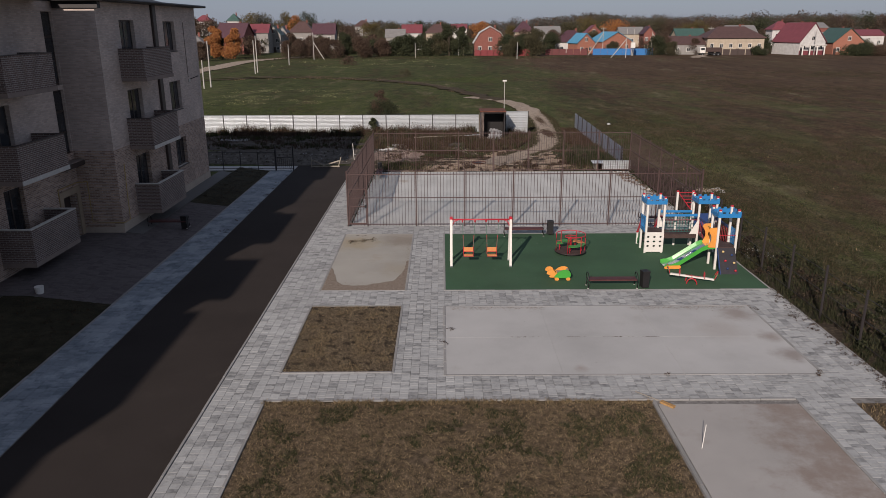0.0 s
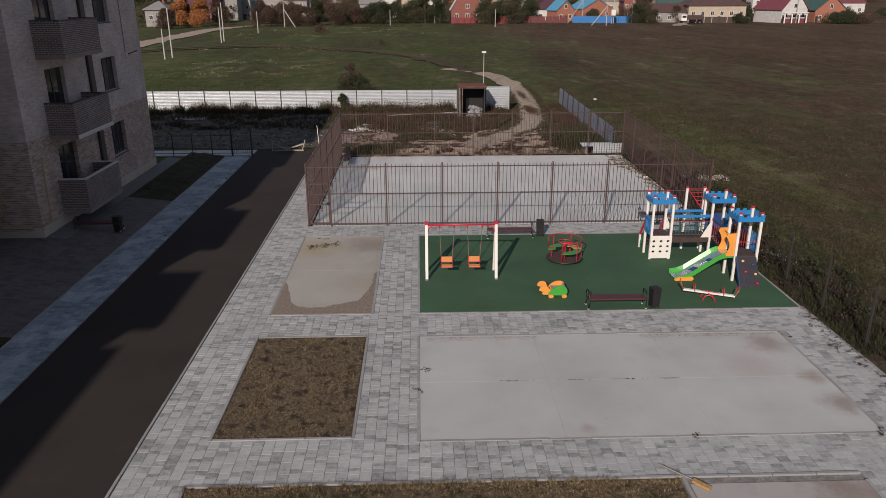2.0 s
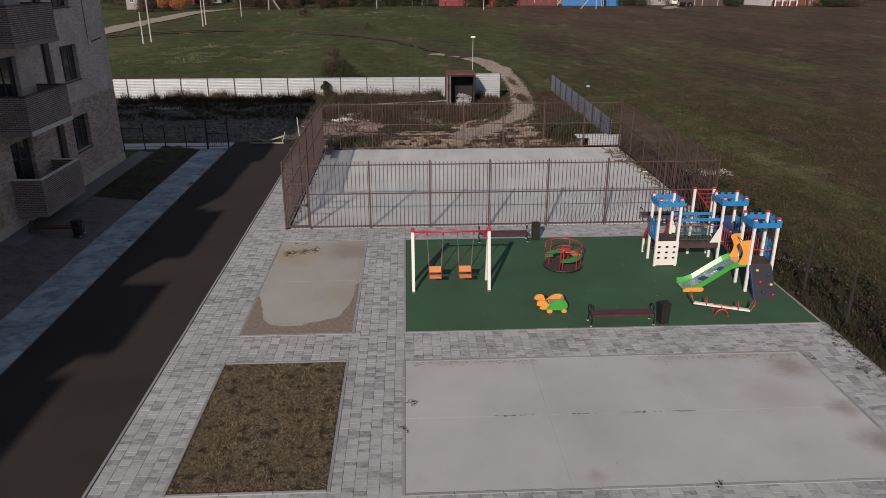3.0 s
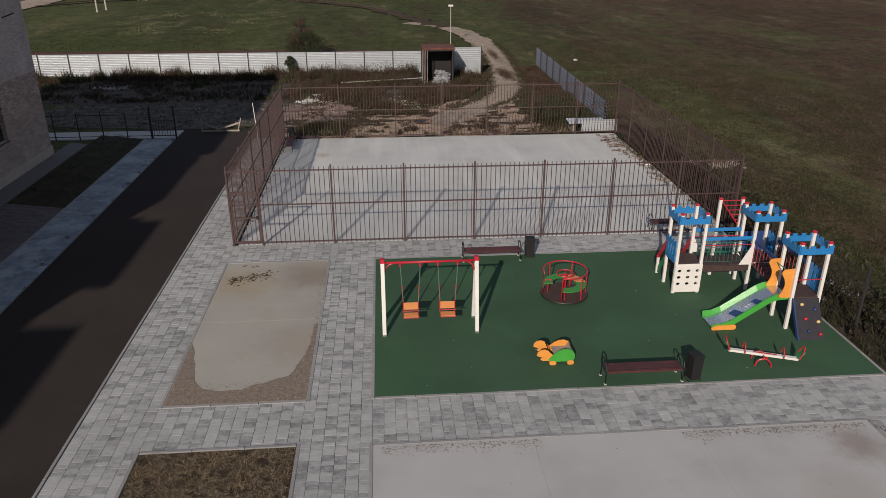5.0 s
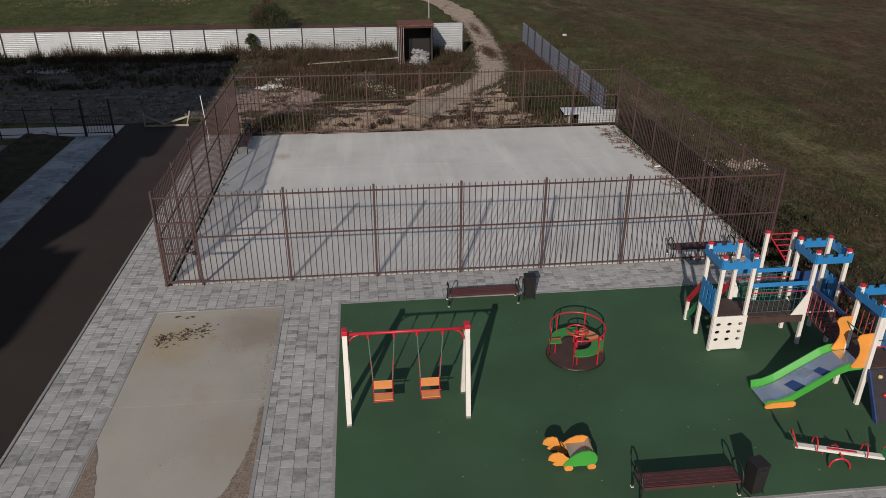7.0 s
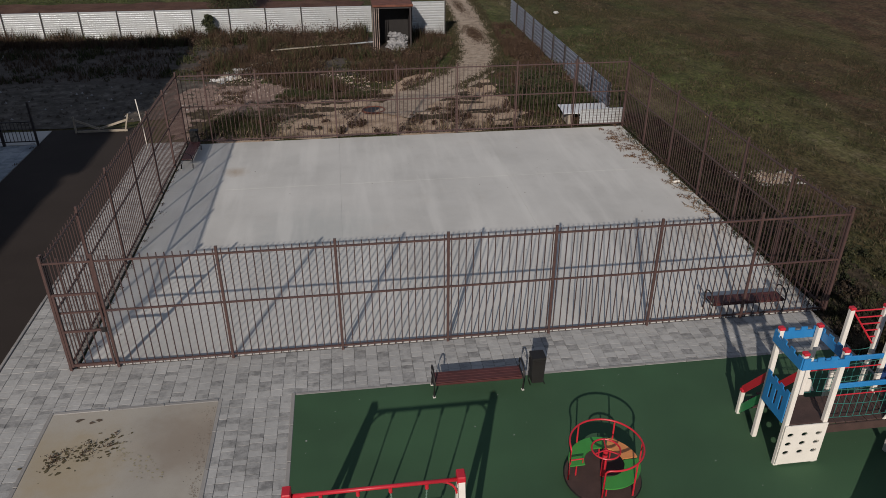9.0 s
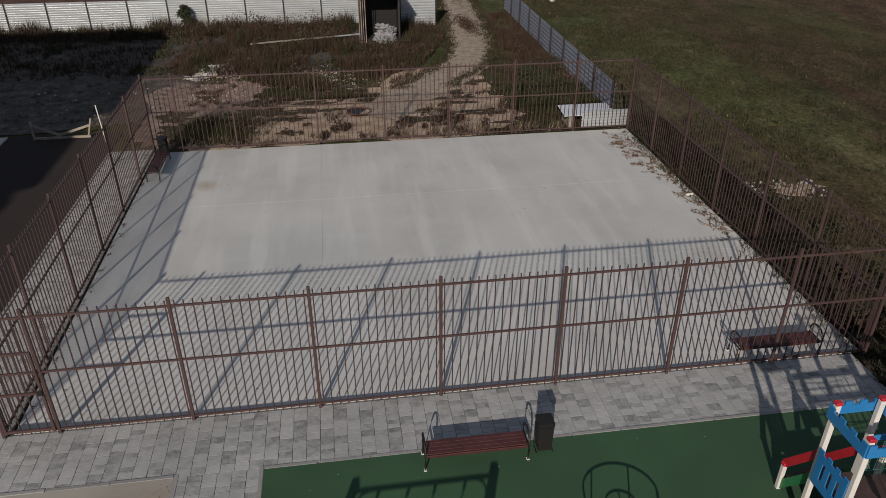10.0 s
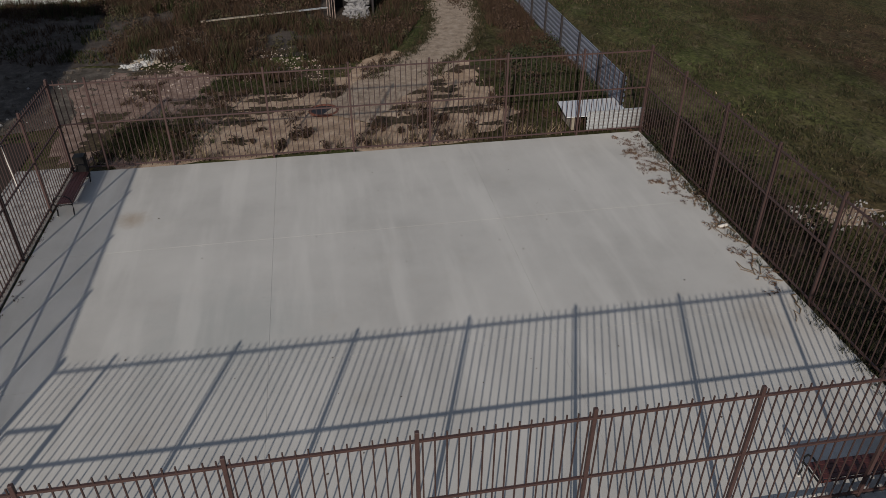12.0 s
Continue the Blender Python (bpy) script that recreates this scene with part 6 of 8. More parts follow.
def house(style, x, y, w, eave, ridge, wall, roof_, turn, deep=0.0):
    """A village house. g: gable to the front; s: ridge along the front; h: hipped."""
    base = rise(y)
    h = thing("house", WORDS[wall] + " village house with a " + WORDS[roof_] + " roof", "house", (x, y, base), turn, "village houses")
    d = deep or max(7.0, min(w * 0.8, 11.0))
    eave, ridge = max(2.6, eave - base), max(4.6, ridge - base)
    a, o = w / 2, 0.4
    if style == "g":
        g = wall == "redbrick" and w > 10
        prof = [(-a, -0.1), (a, -0.1), (a, eave)] + ([(a * 0.62, eave + (ridge - eave) * 0.62)] if g else []) + [(0, ridge)] + ([(-a * 0.62, eave + (ridge - eave) * 0.62)] if g else []) + [(-a, eave)]
        part("wall", Shape().slab([(u, 0, v) for u, v in prof], (0, d, 0)), WALLS[wall], h)
        top = [(a + o, eave - 0.3)] + ([(a * 0.66, eave + (ridge - eave) * 0.64)] if g else []) + [(0, ridge + 0.16)]
        for s in (1, -1):
            part("roof_slope", Shape().slab([(s * u, -o, v) for u, v in top] + [(s * u, -o, v + 0.16) for u, v in reversed(top)], (0, d + 2 * o, 0)), ROOFS[roof_], h, WORDS[roof_] + " roof slope")
    elif style == "s":
        part("wall", Shape().slab([(-a, 0, -0.1), (-a, d, -0.1), (-a, d, eave), (-a, d / 2, ridge), (-a, 0, eave)], (w, 0, 0)), WALLS[wall], h)
        for s in (0, 1):
            top = [(-o, eave - 0.25), (d / 2, ridge + 0.14)] if not s else [(d + o, eave - 0.25), (d / 2, ridge + 0.14)]
            part("roof_slope", Shape().slab([(-a - o, u, v) for u, v in top] + [(-a - o, u, v + 0.16) for u, v in reversed(top)], (w + 2 * o, 0, 0)), ROOFS[roof_], h, WORDS[roof_] + " roof slope")
    else:
        part("wall", Shape().box(-a, 0, -0.1, a, d, eave), WALLS[wall], h)
        k = min(a, d / 2) * 0.95
        e = 0.6
        part("roof", Shape().add([(-a - e, -e, eave), (a + e, -e, eave), (a + e, d + e, eave), (-a - e, d + e, eave), (-a + k, d / 2, ridge), (a - k, d / 2, ridge)],
                                 [(0, 1, 5, 4), (1, 2, 5), (2, 3, 4, 5), (3, 0, 4), (0, 3, 2, 1)]).box(-a - e, -e, eave - 0.22, a + e, d + e, eave - 0.002), ROOFS[roof_], h, WORDS[roof_] + " hipped roof")
    rows = [1.1] if eave < 4.4 else [eave * 0.42] if eave < 6.4 else [1.1, 4.0]
    if wall == "white" and deep:
        part("base_band", Shape().box(-a - 0.03, -0.035, -0.1, a + 0.03, -0.004, 1.5), ROOFS["maroon"], h, "maroon painted base")
    if style == "g" and ridge - eave > 3:
        rows_g = [(0.0, eave + 0.5)]
    else:
        rows_g = []
    n = max(2, int(w / 3.2))
    spots = [(-a + w * (k + 0.5) / n, z) for z in rows for k in range(n) if eave - z > 1.5] + rows_g
    for u, z in spots:
        win = part("window", Shape().box(u - 0.62, -0.06, z - 0.06, u + 0.62, -0.002, z + 1.36), M_WHITE, h, "white framed window")
        part("pane", Shape().box(u - 0.52, -0.075, z + 0.05, u - 0.04, -0.062, z + 1.25), M_GLASS, win)
        part("pane", Shape().box(u + 0.04, -0.075, z + 0.05, u + 0.52, -0.062, z + 1.25), M_GLASS, win)
    part("house_door", Shape().box(a * 0.08 - 0.5, -0.05, 0, a * 0.08 + 0.5, -0.003, 2.1) if n % 2 == 0 else Shape().box(-a + 0.3, -0.05, 0, -a + 1.3, -0.003, 2.1), M_FRAME, h)
    part("chimney", Shape().box(a * 0.35 - 0.3, d * 0.6, eave, a * 0.35 + 0.3, d * 0.6 + 0.6, ridge + 0.7), WALLS["redbrick"], h)
    return h


HOUSES = [
    ("red_house", "g", 17.1, 262.0, 11.0, 4.4, 9.6, "redbrick", "whiteroof", 0),
    ("white_house", "g", 127.0, 257.0, 10.2, 4.4, 10.4, "white", "maroon", 14, 14.0),
    ("cream_house", "h", 102.6, 262.0, 19.8, 5.8, 9.5, "cream", "brownroof", 0),
    ("green_roofed", "s", 93.5, 282.0, 10.5, 5.7, 8.5, "cream", "greenroof", 0),
    ("brick_house", "g", 141.0, 260.0, 11.4, 4.2, 8.6, "orangebrick", "greenroof", 6, 12.0),
    ("blue_roofed", "g", 53.2, 276.0, 7.2, 4.0, 7.1, "orangebrick", "blueroof", 20),
    ("blue_roofed", "g", 64.8, 277.0, 12.3, 4.5, 7.5, "orangebrick", "blueroof", 20),
    ("hip_house", "h", 49.9, 286.0, 12.2, 4.2, 8.3, "white", "plumroof", 0),
    ("maroon_house", "s", -71.7, 292.0, 9.6, 7.9, 10.8, "greywall", "maroon", 0),
    ("brown_house", "s", -80.0, 285.0, 11.5, 6.2, 11.2, "redbrick", "plumroof", -14),
    ("grey_gable", "g", -66.5, 300.0, 5.4, 6.9, 10.1, "greywall", "greenroof", 0),
    ("grey_gable", "g", -65.5, 312.0, 4.7, 6.5, 9.9, "greywall", "greyroof", 0),
    ("hip_house", "h", -63.9, 345.0, 11.0, 7.6, 12.3, "greywall", "brownroof", 0),
    ("grey_house", "s", -50.1, 322.0, 9.4, 7.0, 11.0, "greywall", "plumroof", 0),
    ("hip_house", "h", -44.5, 430.0, 9.0, 10.2, 13.4, "greywall", "brownroof", 0),
    ("maroon_house", "s", -12.1, 312.0, 7.9, 7.5, 10.4, "white", "maroon", 0),
    ("grey_gable", "s", -18.3, 300.0, 7.4, 5.9, 8.7, "greywall", "greyroof", 0),
    ("hip_house", "h", -2.0, 345.0, 9.7, 7.2, 11.0, "cream", "brownroof", 0),
    ("hip_house", "h", 36.5, 332.0, 7.9, 7.6, 11.9, "cream", "plumroof", 0),
    ("grey_house", "s", 47.4, 335.0, 11.0, 6.6, 9.5, "greywall", "greyroof", 0),
    ("red_far", "g", 69.7, 345.0, 7.7, 6.4, 9.9, "redbrick", "maroon", 0),
    ("grey_house", "s", 83.4, 330.0, 10.4, 6.5, 9.1, "cream", "greyroof", 0),
    ("grey_house", "s", 137.8, 345.0, 12.9, 6.7, 9.6, "greywall", "greyroof", 0),
    ("red_far", "s", 168.9, 345.0, 14.9, 8.8, 10.7, "redbrick", "greyroof", 0),
    ("red_far", "h", 151.1, 335.0, 8.5, 8.1, 11.5, "white", "maroon", 0),
    ("white_far", "s", 170.3, 300.0, 12.1, 6.0, 7.8, "white", "maroon", 0),
    ("pink_far", "h", -141.1, 450.0, 8.7, 13.3, 16.8, "white", "maroon", 0),
    ("green_far", "h", -131.5, 480.0, 7.1, 13.8, 18.1, "white", "greenroof", 0),
    ("grey_house", "h", -79.5, 240.0, 6.8, 5.2, 7.6, "greywall", "greyroof", 0),
    ("low_garage", "s", 86.6, 263.0, 11.5, 3.7, 6.0, "greywall", "brownroof", 0),
    ("red_far", "g", 82.8, 300.0, 4.5, 6.8, 9.3, "redbrick", "plumroof", 0),
    ("grey_house", "s", 9.6, 400.0, 7.8, 9.0, 10.7, "white", "maroon", 0),
]
for name, *plan in HOUSES:
    house(*plan)
# porch and pillars of the white house
porch = thing("porch", "white pillared porch before a white house", "porch", (122.2, 253.6, 0), 14)
for k in range(4):
    part("pillar", Shape().tube([(k * 2.9, 0, -0.1), (k * 2.9, 0, 3.2)], 0.22, 10), M_WHITE, porch)
part("porch_roof", Shape().soft(-0.5, -0.4, 3.2, 9.2, 0.5, 3.5, 0.05), M_WHITE, porch)


def board_fence(label, p, q, h, material):
    f = thing("garden_fence", label, "fence", (p[0], p[1], 0), math.degrees(math.atan2(q[1] - p[1], q[0] - p[0])), "village fences")
    ln = math.hypot(q[0] - p[0], q[1] - p[1])
    n = max(1, round(ln / 2.5))
    for k in range(n):
        part("fence_panel", corrugated(ln / n - 0.04, h, 0.25, 0.03, True), material, f, loc=(k * ln / n, 0, -0.05))
        part("fence_post", Shape().box(k * ln / n - 0.05, -0.12, -0.1, k * ln / n + 0.05, -0.04, h + 0.05), material, f)


board_fence("bright blue sheet fence round a garden", (53.2, 263.0), (74.0, 261.5), 2.3, paint("blue_fence", (0.03, 0.17, 0.42), 0.5))
board_fence("dark red sheet fence beside a house", (24.0, 256.3), (30.6, 255.6), 2.5, paint("red_fence", (0.25, 0.03, 0.035), 0.5))
board_fence("maroon sheet fence round a garden", (36.8, 265.0), (51.5, 263.5), 2.2, paint("maroon_fence", (0.13, 0.03, 0.03), 0.5))
board_fence("dark brown fence before a cream house", (91.8, 258.0), (112.0, 256.4), 2.1, paint("brown_fence", (0.06, 0.04, 0.035), 0.6))
board_fence("dark red sheet fence below a brick house", (11.7, 261.3), (20.5, 260.8), 2.0, paint("dark_red_fence", (0.2, 0.025, 0.03), 0.5))


def truck():
    t = thing("truck", "parked truck with a white cab and dark tipper body", "truck", (87.4, 253.2, 0))
    part("cab", Shape().soft(0, 0, 0.9, 1.9, 2.4, 2.9, 0.12), M_WHITE, t, "white cab")
    part("windscreen", Shape().box(0.3, -0.02, 1.9, 1.6, -0.002, 2.6), M_GLASS, t)
    part("tipper", Shape().soft(2.1, 0, 1.3, 7.4, 2.5, 2.7, 0.06), M_PLYDARK, t, "dark tipper body")
    part("chassis", Shape().box(0.2, 0.6, 0.7, 7.3, 1.9, 0.98), M_IRON, t)
    for x in (1.0, 4.9, 6.3):
        for y in (0.05, 2.1):
            w = part("wheel", Shape().tube([(x, y, 0.5), (x, y + 0.3, 0.5)], 0.5, 14), M_IRON, t)
            part("hub", Shape().tube([(x, y - 0.02, 0.5), (x, y - 0.005, 0.5)], 0.2, 10), M_CHAIN, w)


truck()

POLES = [
    (-39.5, 127.0, 7.7),
    (-39.6, 123.6, 4.7),
    (-40.7, 163.0, 7.2),
    (-41.4, 168.0, 8.0),
    (-40.9, 201.0, 5.4),
    (-40.0, 235.5, 8.2),
    (-8.3, 240.9, 4.9),
    (6.0, 262.9, 9.3),
    (23.7, 233.8, 5.1),
    (56.5, 262.9, 9.5),
    (58.9, 239.0, 8.8),
    (65.2, 257.0, 4.5),
    (65.7, 256.9, 8.7),
    (73.1, 261.2, 7.9),
    (73.1, 261.2, 7.6),
    (96.2, 269.6, 9.5),
    (127.2, 255.7, 8.5),
    (-37.1, 272.5, 7.5),
]
for x, y, h in POLES:
    u = thing("utility_pole", "pale concrete utility pole in the field", "utility pole", (x, y, 0), group="utility poles")
    part("shaft", Shape().tube([(0, 0, -0.2), (0, 0, h)], 0.13, 8, r1=0.085), M_POLE, u)
    if h > 9 and y > 250:
        part("crossarm", Shape().box(-0.9, -0.06, h - 0.7, 0.9, 0.06, h - 0.58), M_POLE, u)
        for k in (-0.8, 0, 0.8):
            part("insulator", Shape().tube([(k, 0, h - 0.58), (k, 0, h - 0.36)], 0.05, 6), M_WHITE, u)
for x, y, dx, h in ((-40.0, 235.5, 3.4, 5.4), (56.5, 262.9, -5.2, 7.5), (58.9, 239.0, -5.0, 6.0), (73.1, 261.2, 6.0, 7.2)):
    solid("pole_strut", Shape().tube([(dx, 0, -0.2), (0, 0, h)], 0.13, 8), M_POLE, "leaning concrete strut against a pole", "pole strut", at=(x, y - 0.3, 0))
solid("transformer_box", Shape().soft(-0.7, -0.5, 2.6, 0.7, 0.5, 4.4, 0.05), M_WHITE, "white transformer box between poles", "transformer", at=(65.4, 256.4, 0))
bpy.data.objects["transformer_box"].parent = None


# ---- trees ----
def leaf_cloud(centres, radii, count, size, rng, squash=0.8):
    """Small four-sided leaves scattered through clumps."""
    k = rng.integers(0, len(centres), count)
    d = rng.normal(size=(count, 3))
    d /= np.linalg.norm(d, axis=1)[:, None]
    r = rng.uniform(0.2, 1.15, count)[:, None] ** 0.7
    c = np.asarray(centres)[k] + d * r * np.asarray(radii)[k][:, None] * np.array([1, 1, squash])
    a = rng.normal(size=(count, 3))
    a /= np.linalg.norm(a, axis=1)[:, None]
    b = np.cross(a, rng.normal(size=(count, 3)))
    b /= np.linalg.norm(b, axis=1)[:, None]
    s = size * rng.uniform(0.6, 1.4, count)[:, None]
    v = np.stack([c - a * s, c + b * s * 0.6, c + a * s, c - b * s * 0.6], 1).reshape(-1, 3)
    return v, np.arange(count * 4).reshape(-1, 4)


def tree(x, y, w, h, kind, rng, leaves=420, name="tree", fine=0.036):
    words = {"green": "dark green leafy", "olive": "olive green", "brown": "bare brownish autumn", "orange": "orange autumn-leaved", "gold": "golden green autumn"}
    t = thing(name, words[kind] + (" tree among village houses" if name == "tree" else " bush on open ground"), "tree" if name == "tree" else "bush", (x, y, rise(y) - 0.1), group="trees")
    h = max(2.5, h - rise(y)) if y > 300 else h
    s = Shape()
    lean = rng.uniform(-0.05, 0.05, 2) * h
    s.tube([(0, 0, 0), (lean[0] * 0.3, lean[1] * 0.3, h * 0.3), (lean[0], lean[1], h * 0.8)], max(0.05, h * 0.022), 7, r1=max(0.02, h * 0.006))
    cs, rs = [], []
    slim = w < h * 0.62
    n = 9 if slim else 11
    for k in range(n):
        a = rng.uniform(0, 6.28)
        f = (k + 0.5) / n
        z = h * (0.14 + 0.72 * f)
        reach = w * 0.5 * (math.sin(math.pi * min(1.0, 0.22 + 0.72 * f)) ** 0.8) * rng.uniform(0.3, 0.75)
        c = (lean[0] * f + reach * math.cos(a), lean[1] * f + reach * math.sin(a), z)
        cs.append(c)
        rs.append(w * rng.uniform(0.2, 0.32) * (1.1 - 0.45 * f))
        s.tube([(lean[0] * 0.3 * f, lean[1] * 0.3 * f, z * 0.6), c], h * 0.009, 5, r1=h * 0.003)
    part("trunk", s, M_BARK, t, "branching brown trunk")
    v, f = leaf_cloud(cs, rs, leaves, min(0.3, max(0.05, w * fine)), rng)
    ob = new("crown", raw_mesh("crown", v, f, LEAVES[kind]))
    ob.parent = t
    return t


rng = np.random.default_rng(7)
TREES = [
    (-73.0, 243.5, 5.2, 11.4, "orange"),
    (-66.9, 243.0, 5.2, 10.6, "orange"),
    (-138.0, 415.0, 16.0, 16.5, "olive"),
    (-131.0, 400.0, 14.0, 15.5, "brown"),
    (-146.0, 405.0, 14.0, 15.0, "green"),
    (-71.3, 246.7, 4.0, 7.5, "green"),
    (-49.1, 244.7, 5.0, 8.1, "brown"),
    (-45.3, 244.3, 5.4, 8.5, "brown"),
    (-40.6, 243.9, 5.4, 7.8, "brown"),
    (-36.0, 243.4, 6.1, 7.8, "brown"),
    (-31.5, 247.4, 5.8, 8.1, "brown"),
    (-26.2, 246.9, 6.6, 8.6, "brown"),
    (-21.8, 255.8, 6.0, 6.5, "brown"),
    (-16.9, 260.1, 7.3, 6.4, "brown"),
    (-11.9, 259.7, 6.9, 7.1, "brown"),
    (-5.6, 259.0, 6.1, 7.1, "brown"),
    (-1.2, 263.6, 6.2, 7.8, "olive"),
    (2.8, 263.2, 7.4, 11.6, "green"),
    (7.8, 262.7, 7.0, 10.8, "green"),
    (22.6, 256.5, 7.0, 7.4, "green"),
    (23.6, 251.4, 4.7, 6.4, "olive"),
    (31.6, 255.4, 8.0, 9.6, "olive"),
    (28.3, 260.7, 5.7, 7.7, "green"),
    (74.7, 261.1, 6.3, 6.8, "green"),
    (61.4, 267.8, 4.7, 4.8, "olive"),
    (89.7, 264.8, 5.2, 6.0, "brown"),
    (113.9, 267.7, 5.9, 7.0, "green"),
    (139.0, 250.4, 8.5, 3.4, "green"),
    (146.8, 249.4, 7.5, 3.0, "brown"),
    (108.0, 255.0, 4.6, 3.2, "green"),
    (132.5, 275.0, 7.0, 8.6, "green"),
    (40.0, 278.0, 7.0, 8.0, "green"),
    (44.0, 292.0, 8.0, 8.6, "brown"),
    (58.5, 290.0, 7.5, 8.4, "olive"),
    (33.5, 300.0, 9.0, 9.0, "brown"),
    (80.5, 268.0, 6.0, 7.2, "brown"),
    (78.9, 255.6, 4.2, 5.0, "olive"),
    (-72.6, 223.0, 5.5, 6.5, "brown"),
    (51.5, 286.1, 5.4, 5.0, "olive"),
    (-100.9, 400.0, 18.7, 17.6, "gold"),
    (-94.7, 405.0, 15.8, 17.4, "olive"),
    (-83.1, 400.0, 12.5, 18.1, "gold"),
    (-76.3, 395.0, 10.5, 16.6, "orange"),
    (-68.9, 390.0, 12.1, 18.1, "green"),
    (-126.5, 420.0, 16.3, 14.2, "brown"),
    (-59.6, 420.0, 19.6, 12.2, "olive"),
    (-46.9, 380.0, 11.8, 10.8, "brown"),
    (-25.3, 420.0, 19.6, 10.8, "olive"),
    (-12.7, 420.0, 7.8, 13.8, "green"),
    (19.6, 380.0, 10.6, 12.5, "orange"),
    (37.0, 400.0, 9.3, 10.6, "gold"),
    (68.5, 420.0, 16.3, 11.7, "olive"),
    (86.8, 460.0, 21.5, 14.4, "gold"),
    (107.7, 520.0, 24.3, 16.5, "olive"),
    (96.5, 420.0, 16.3, 12.8, "orange"),
    (111.7, 430.0, 20.1, 11.6, "olive"),
    (126.8, 450.0, 21.0, 13.5, "olive"),
    (137.2, 440.0, 24.0, 12.8, "brown"),
    (140.4, 420.0, 16.3, 11.4, "gold"),
    (160.0, 440.0, 20.5, 13.3, "brown"),
    (169.2, 430.0, 20.1, 12.6, "olive"),
    (181.9, 430.0, 20.1, 13.8, "green"),
    (196.2, 430.0, 16.7, 14.3, "brown"),
    (218.8, 440.0, 20.5, 14.4, "olive"),
    (231.7, 440.0, 20.5, 15.6, "brown"),
    (244.5, 440.0, 20.5, 16.8, "green"),
    (248.8, 430.0, 20.1, 15.3, "brown"),
    (-36.0, 400.0, 12.5, 12.0, "gold"),
    (-0.2, 400.0, 12.5, 12.4, "olive"),
]
for x, y, w, h, kind in TREES:
    if kind == "brown" and y < 262 and x < 0:
        x, y, h, kind = x + rng.uniform(-1.8, 1.8), y + rng.uniform(-3, 5), h * rng.uniform(0.72, 1.16), rng.choice(["brown", "brown", "brown", "green"])
    tree(x, y, w * (1.3 if y < 300 else 1.15), h, kind, rng, (12000 if kind == "orange" else 9000 if kind == "brown" else 8000) if y < 300 else 3200, "tree", 0.028 if kind == "orange" else 0.02)
for k in range(90):
    x = rng.uniform(-120, 190)
    y = rng.uniform(268 if x < 10 else 290, 400)
    tree(x, y, rng.uniform(5, 9), rise(y) + rng.uniform(4, 7.5), ("olive", "brown", "green", "brown", "olive")[k % 5], rng, 1500, "tree", 0.024)
for k in range(26):
    x = rng.uniform(-75, 10)
    y = rng.uniform(262, 305)
    tree(x, y, rng.uniform(5, 8), rng.uniform(5.5, 8.0), ("olive", "brown", "green", "brown")[k % 4], rng, 1200)
tree(-6.2, 80.5, 4.2, 2.3, "green", rng, 8000, "bush", 0.014)
tree(-6.9, 80.9, 2.2, 3.8, "brown", rng, 3000, "bush", 0.025)
tree(-6.6, 70.9, 1.2, 1.7, "green", rng, 3000, "bush", 0.03)
tree(-24.5, 199.0, 5.5, 2.4, "brown", rng, 500, "bush")
tree(-7.4, 158.0, 2.8, 1.3, "olive", rng, 400, "bush")


def far_woods():
    """Wooded rise along the horizon, as countless leaf clumps."""
    cs, rs = [], []
    for k in range(1500):
        y = rng.uniform(560, 1000)
        x = rng.uniform(-0.75, 0.8) * y
        u = x / y
        lift = 6 * math.exp(-((u - 0.2) / 0.08) ** 2) + 5 * min(1, max(0, u - 0.22) / 0.2) + 3 * noise.noise((x * 0.01, y * 0.01, 4))
        r = rng.uniform(4, 7)
        for z in np.arange(1.0, 5 + max(0, lift), r * 1.0):
            cs.append((x + rng.uniform(-3, 3), y, rise(y) + z))
            rs.append(r)
    v, f = leaf_cloud(cs, rs, 300000, 0.62, rng, 0.9)
    third = len(f) // 3
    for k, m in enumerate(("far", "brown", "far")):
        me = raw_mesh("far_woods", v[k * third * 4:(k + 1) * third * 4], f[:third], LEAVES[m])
        tagged(new("far_woods", me), "distant wooded rise in autumn colours, part paled for haze", "woods", kind="stuff")


far_woods()
# ---- grass and weeds ----
def blades(name, x, y, z, h, w, material, label, category, lean=0.5, per=3):
    """Grass as single bent blades: per blades at each spot."""
    n = len(x)
    x, y, z, h, w = (np.repeat(np.broadcast_to(np.asarray(q, dtype=float), n), per) for q in (x, y, z, h, w))
    m = n * per
    a = rng.uniform(0, 6.283, m)
    x, y = x + rng.normal(0, 0.5, m) * w * 3, y + rng.normal(0, 0.5, m) * w * 3
    h = h * rng.uniform(0.5, 1.25, m)
    b = rng.uniform(0, 6.283, m)
    ln = lean * h * rng.uniform(0.2, 1.2, m)
    dx, dy = np.cos(a) * w / 2, np.sin(a) * w / 2
    v = np.stack([np.stack([x - dx, y - dy, z], 1), np.stack([x + dx, y + dy, z], 1), np.stack([x + np.cos(b) * ln, y + np.sin(b) * ln, z + h], 1)], 1).reshape(-1, 3)
    me = raw_mesh(name, v, np.arange(m * 3).reshape(-1, 3), material)
    return tagged(new(name, me), label, category, kind="stuff")


def clumpy(n, x0, x1, y0, y1, freq=0.4, keep=0.0, seed=0.0):
    """Random spots, kept where a noise field is above the bound."""
    x, y = rng.uniform(x0, x1, n), rng.uniform(y0, y1, n)
    f = np.array([noise.noise((u * freq, v * freq, seed)) + 0.5 * noise.noise((u * freq * 3, v * freq * 3, seed)) for u, v in zip(x, y)])
    k = f > keep
    return x[k], y[k]


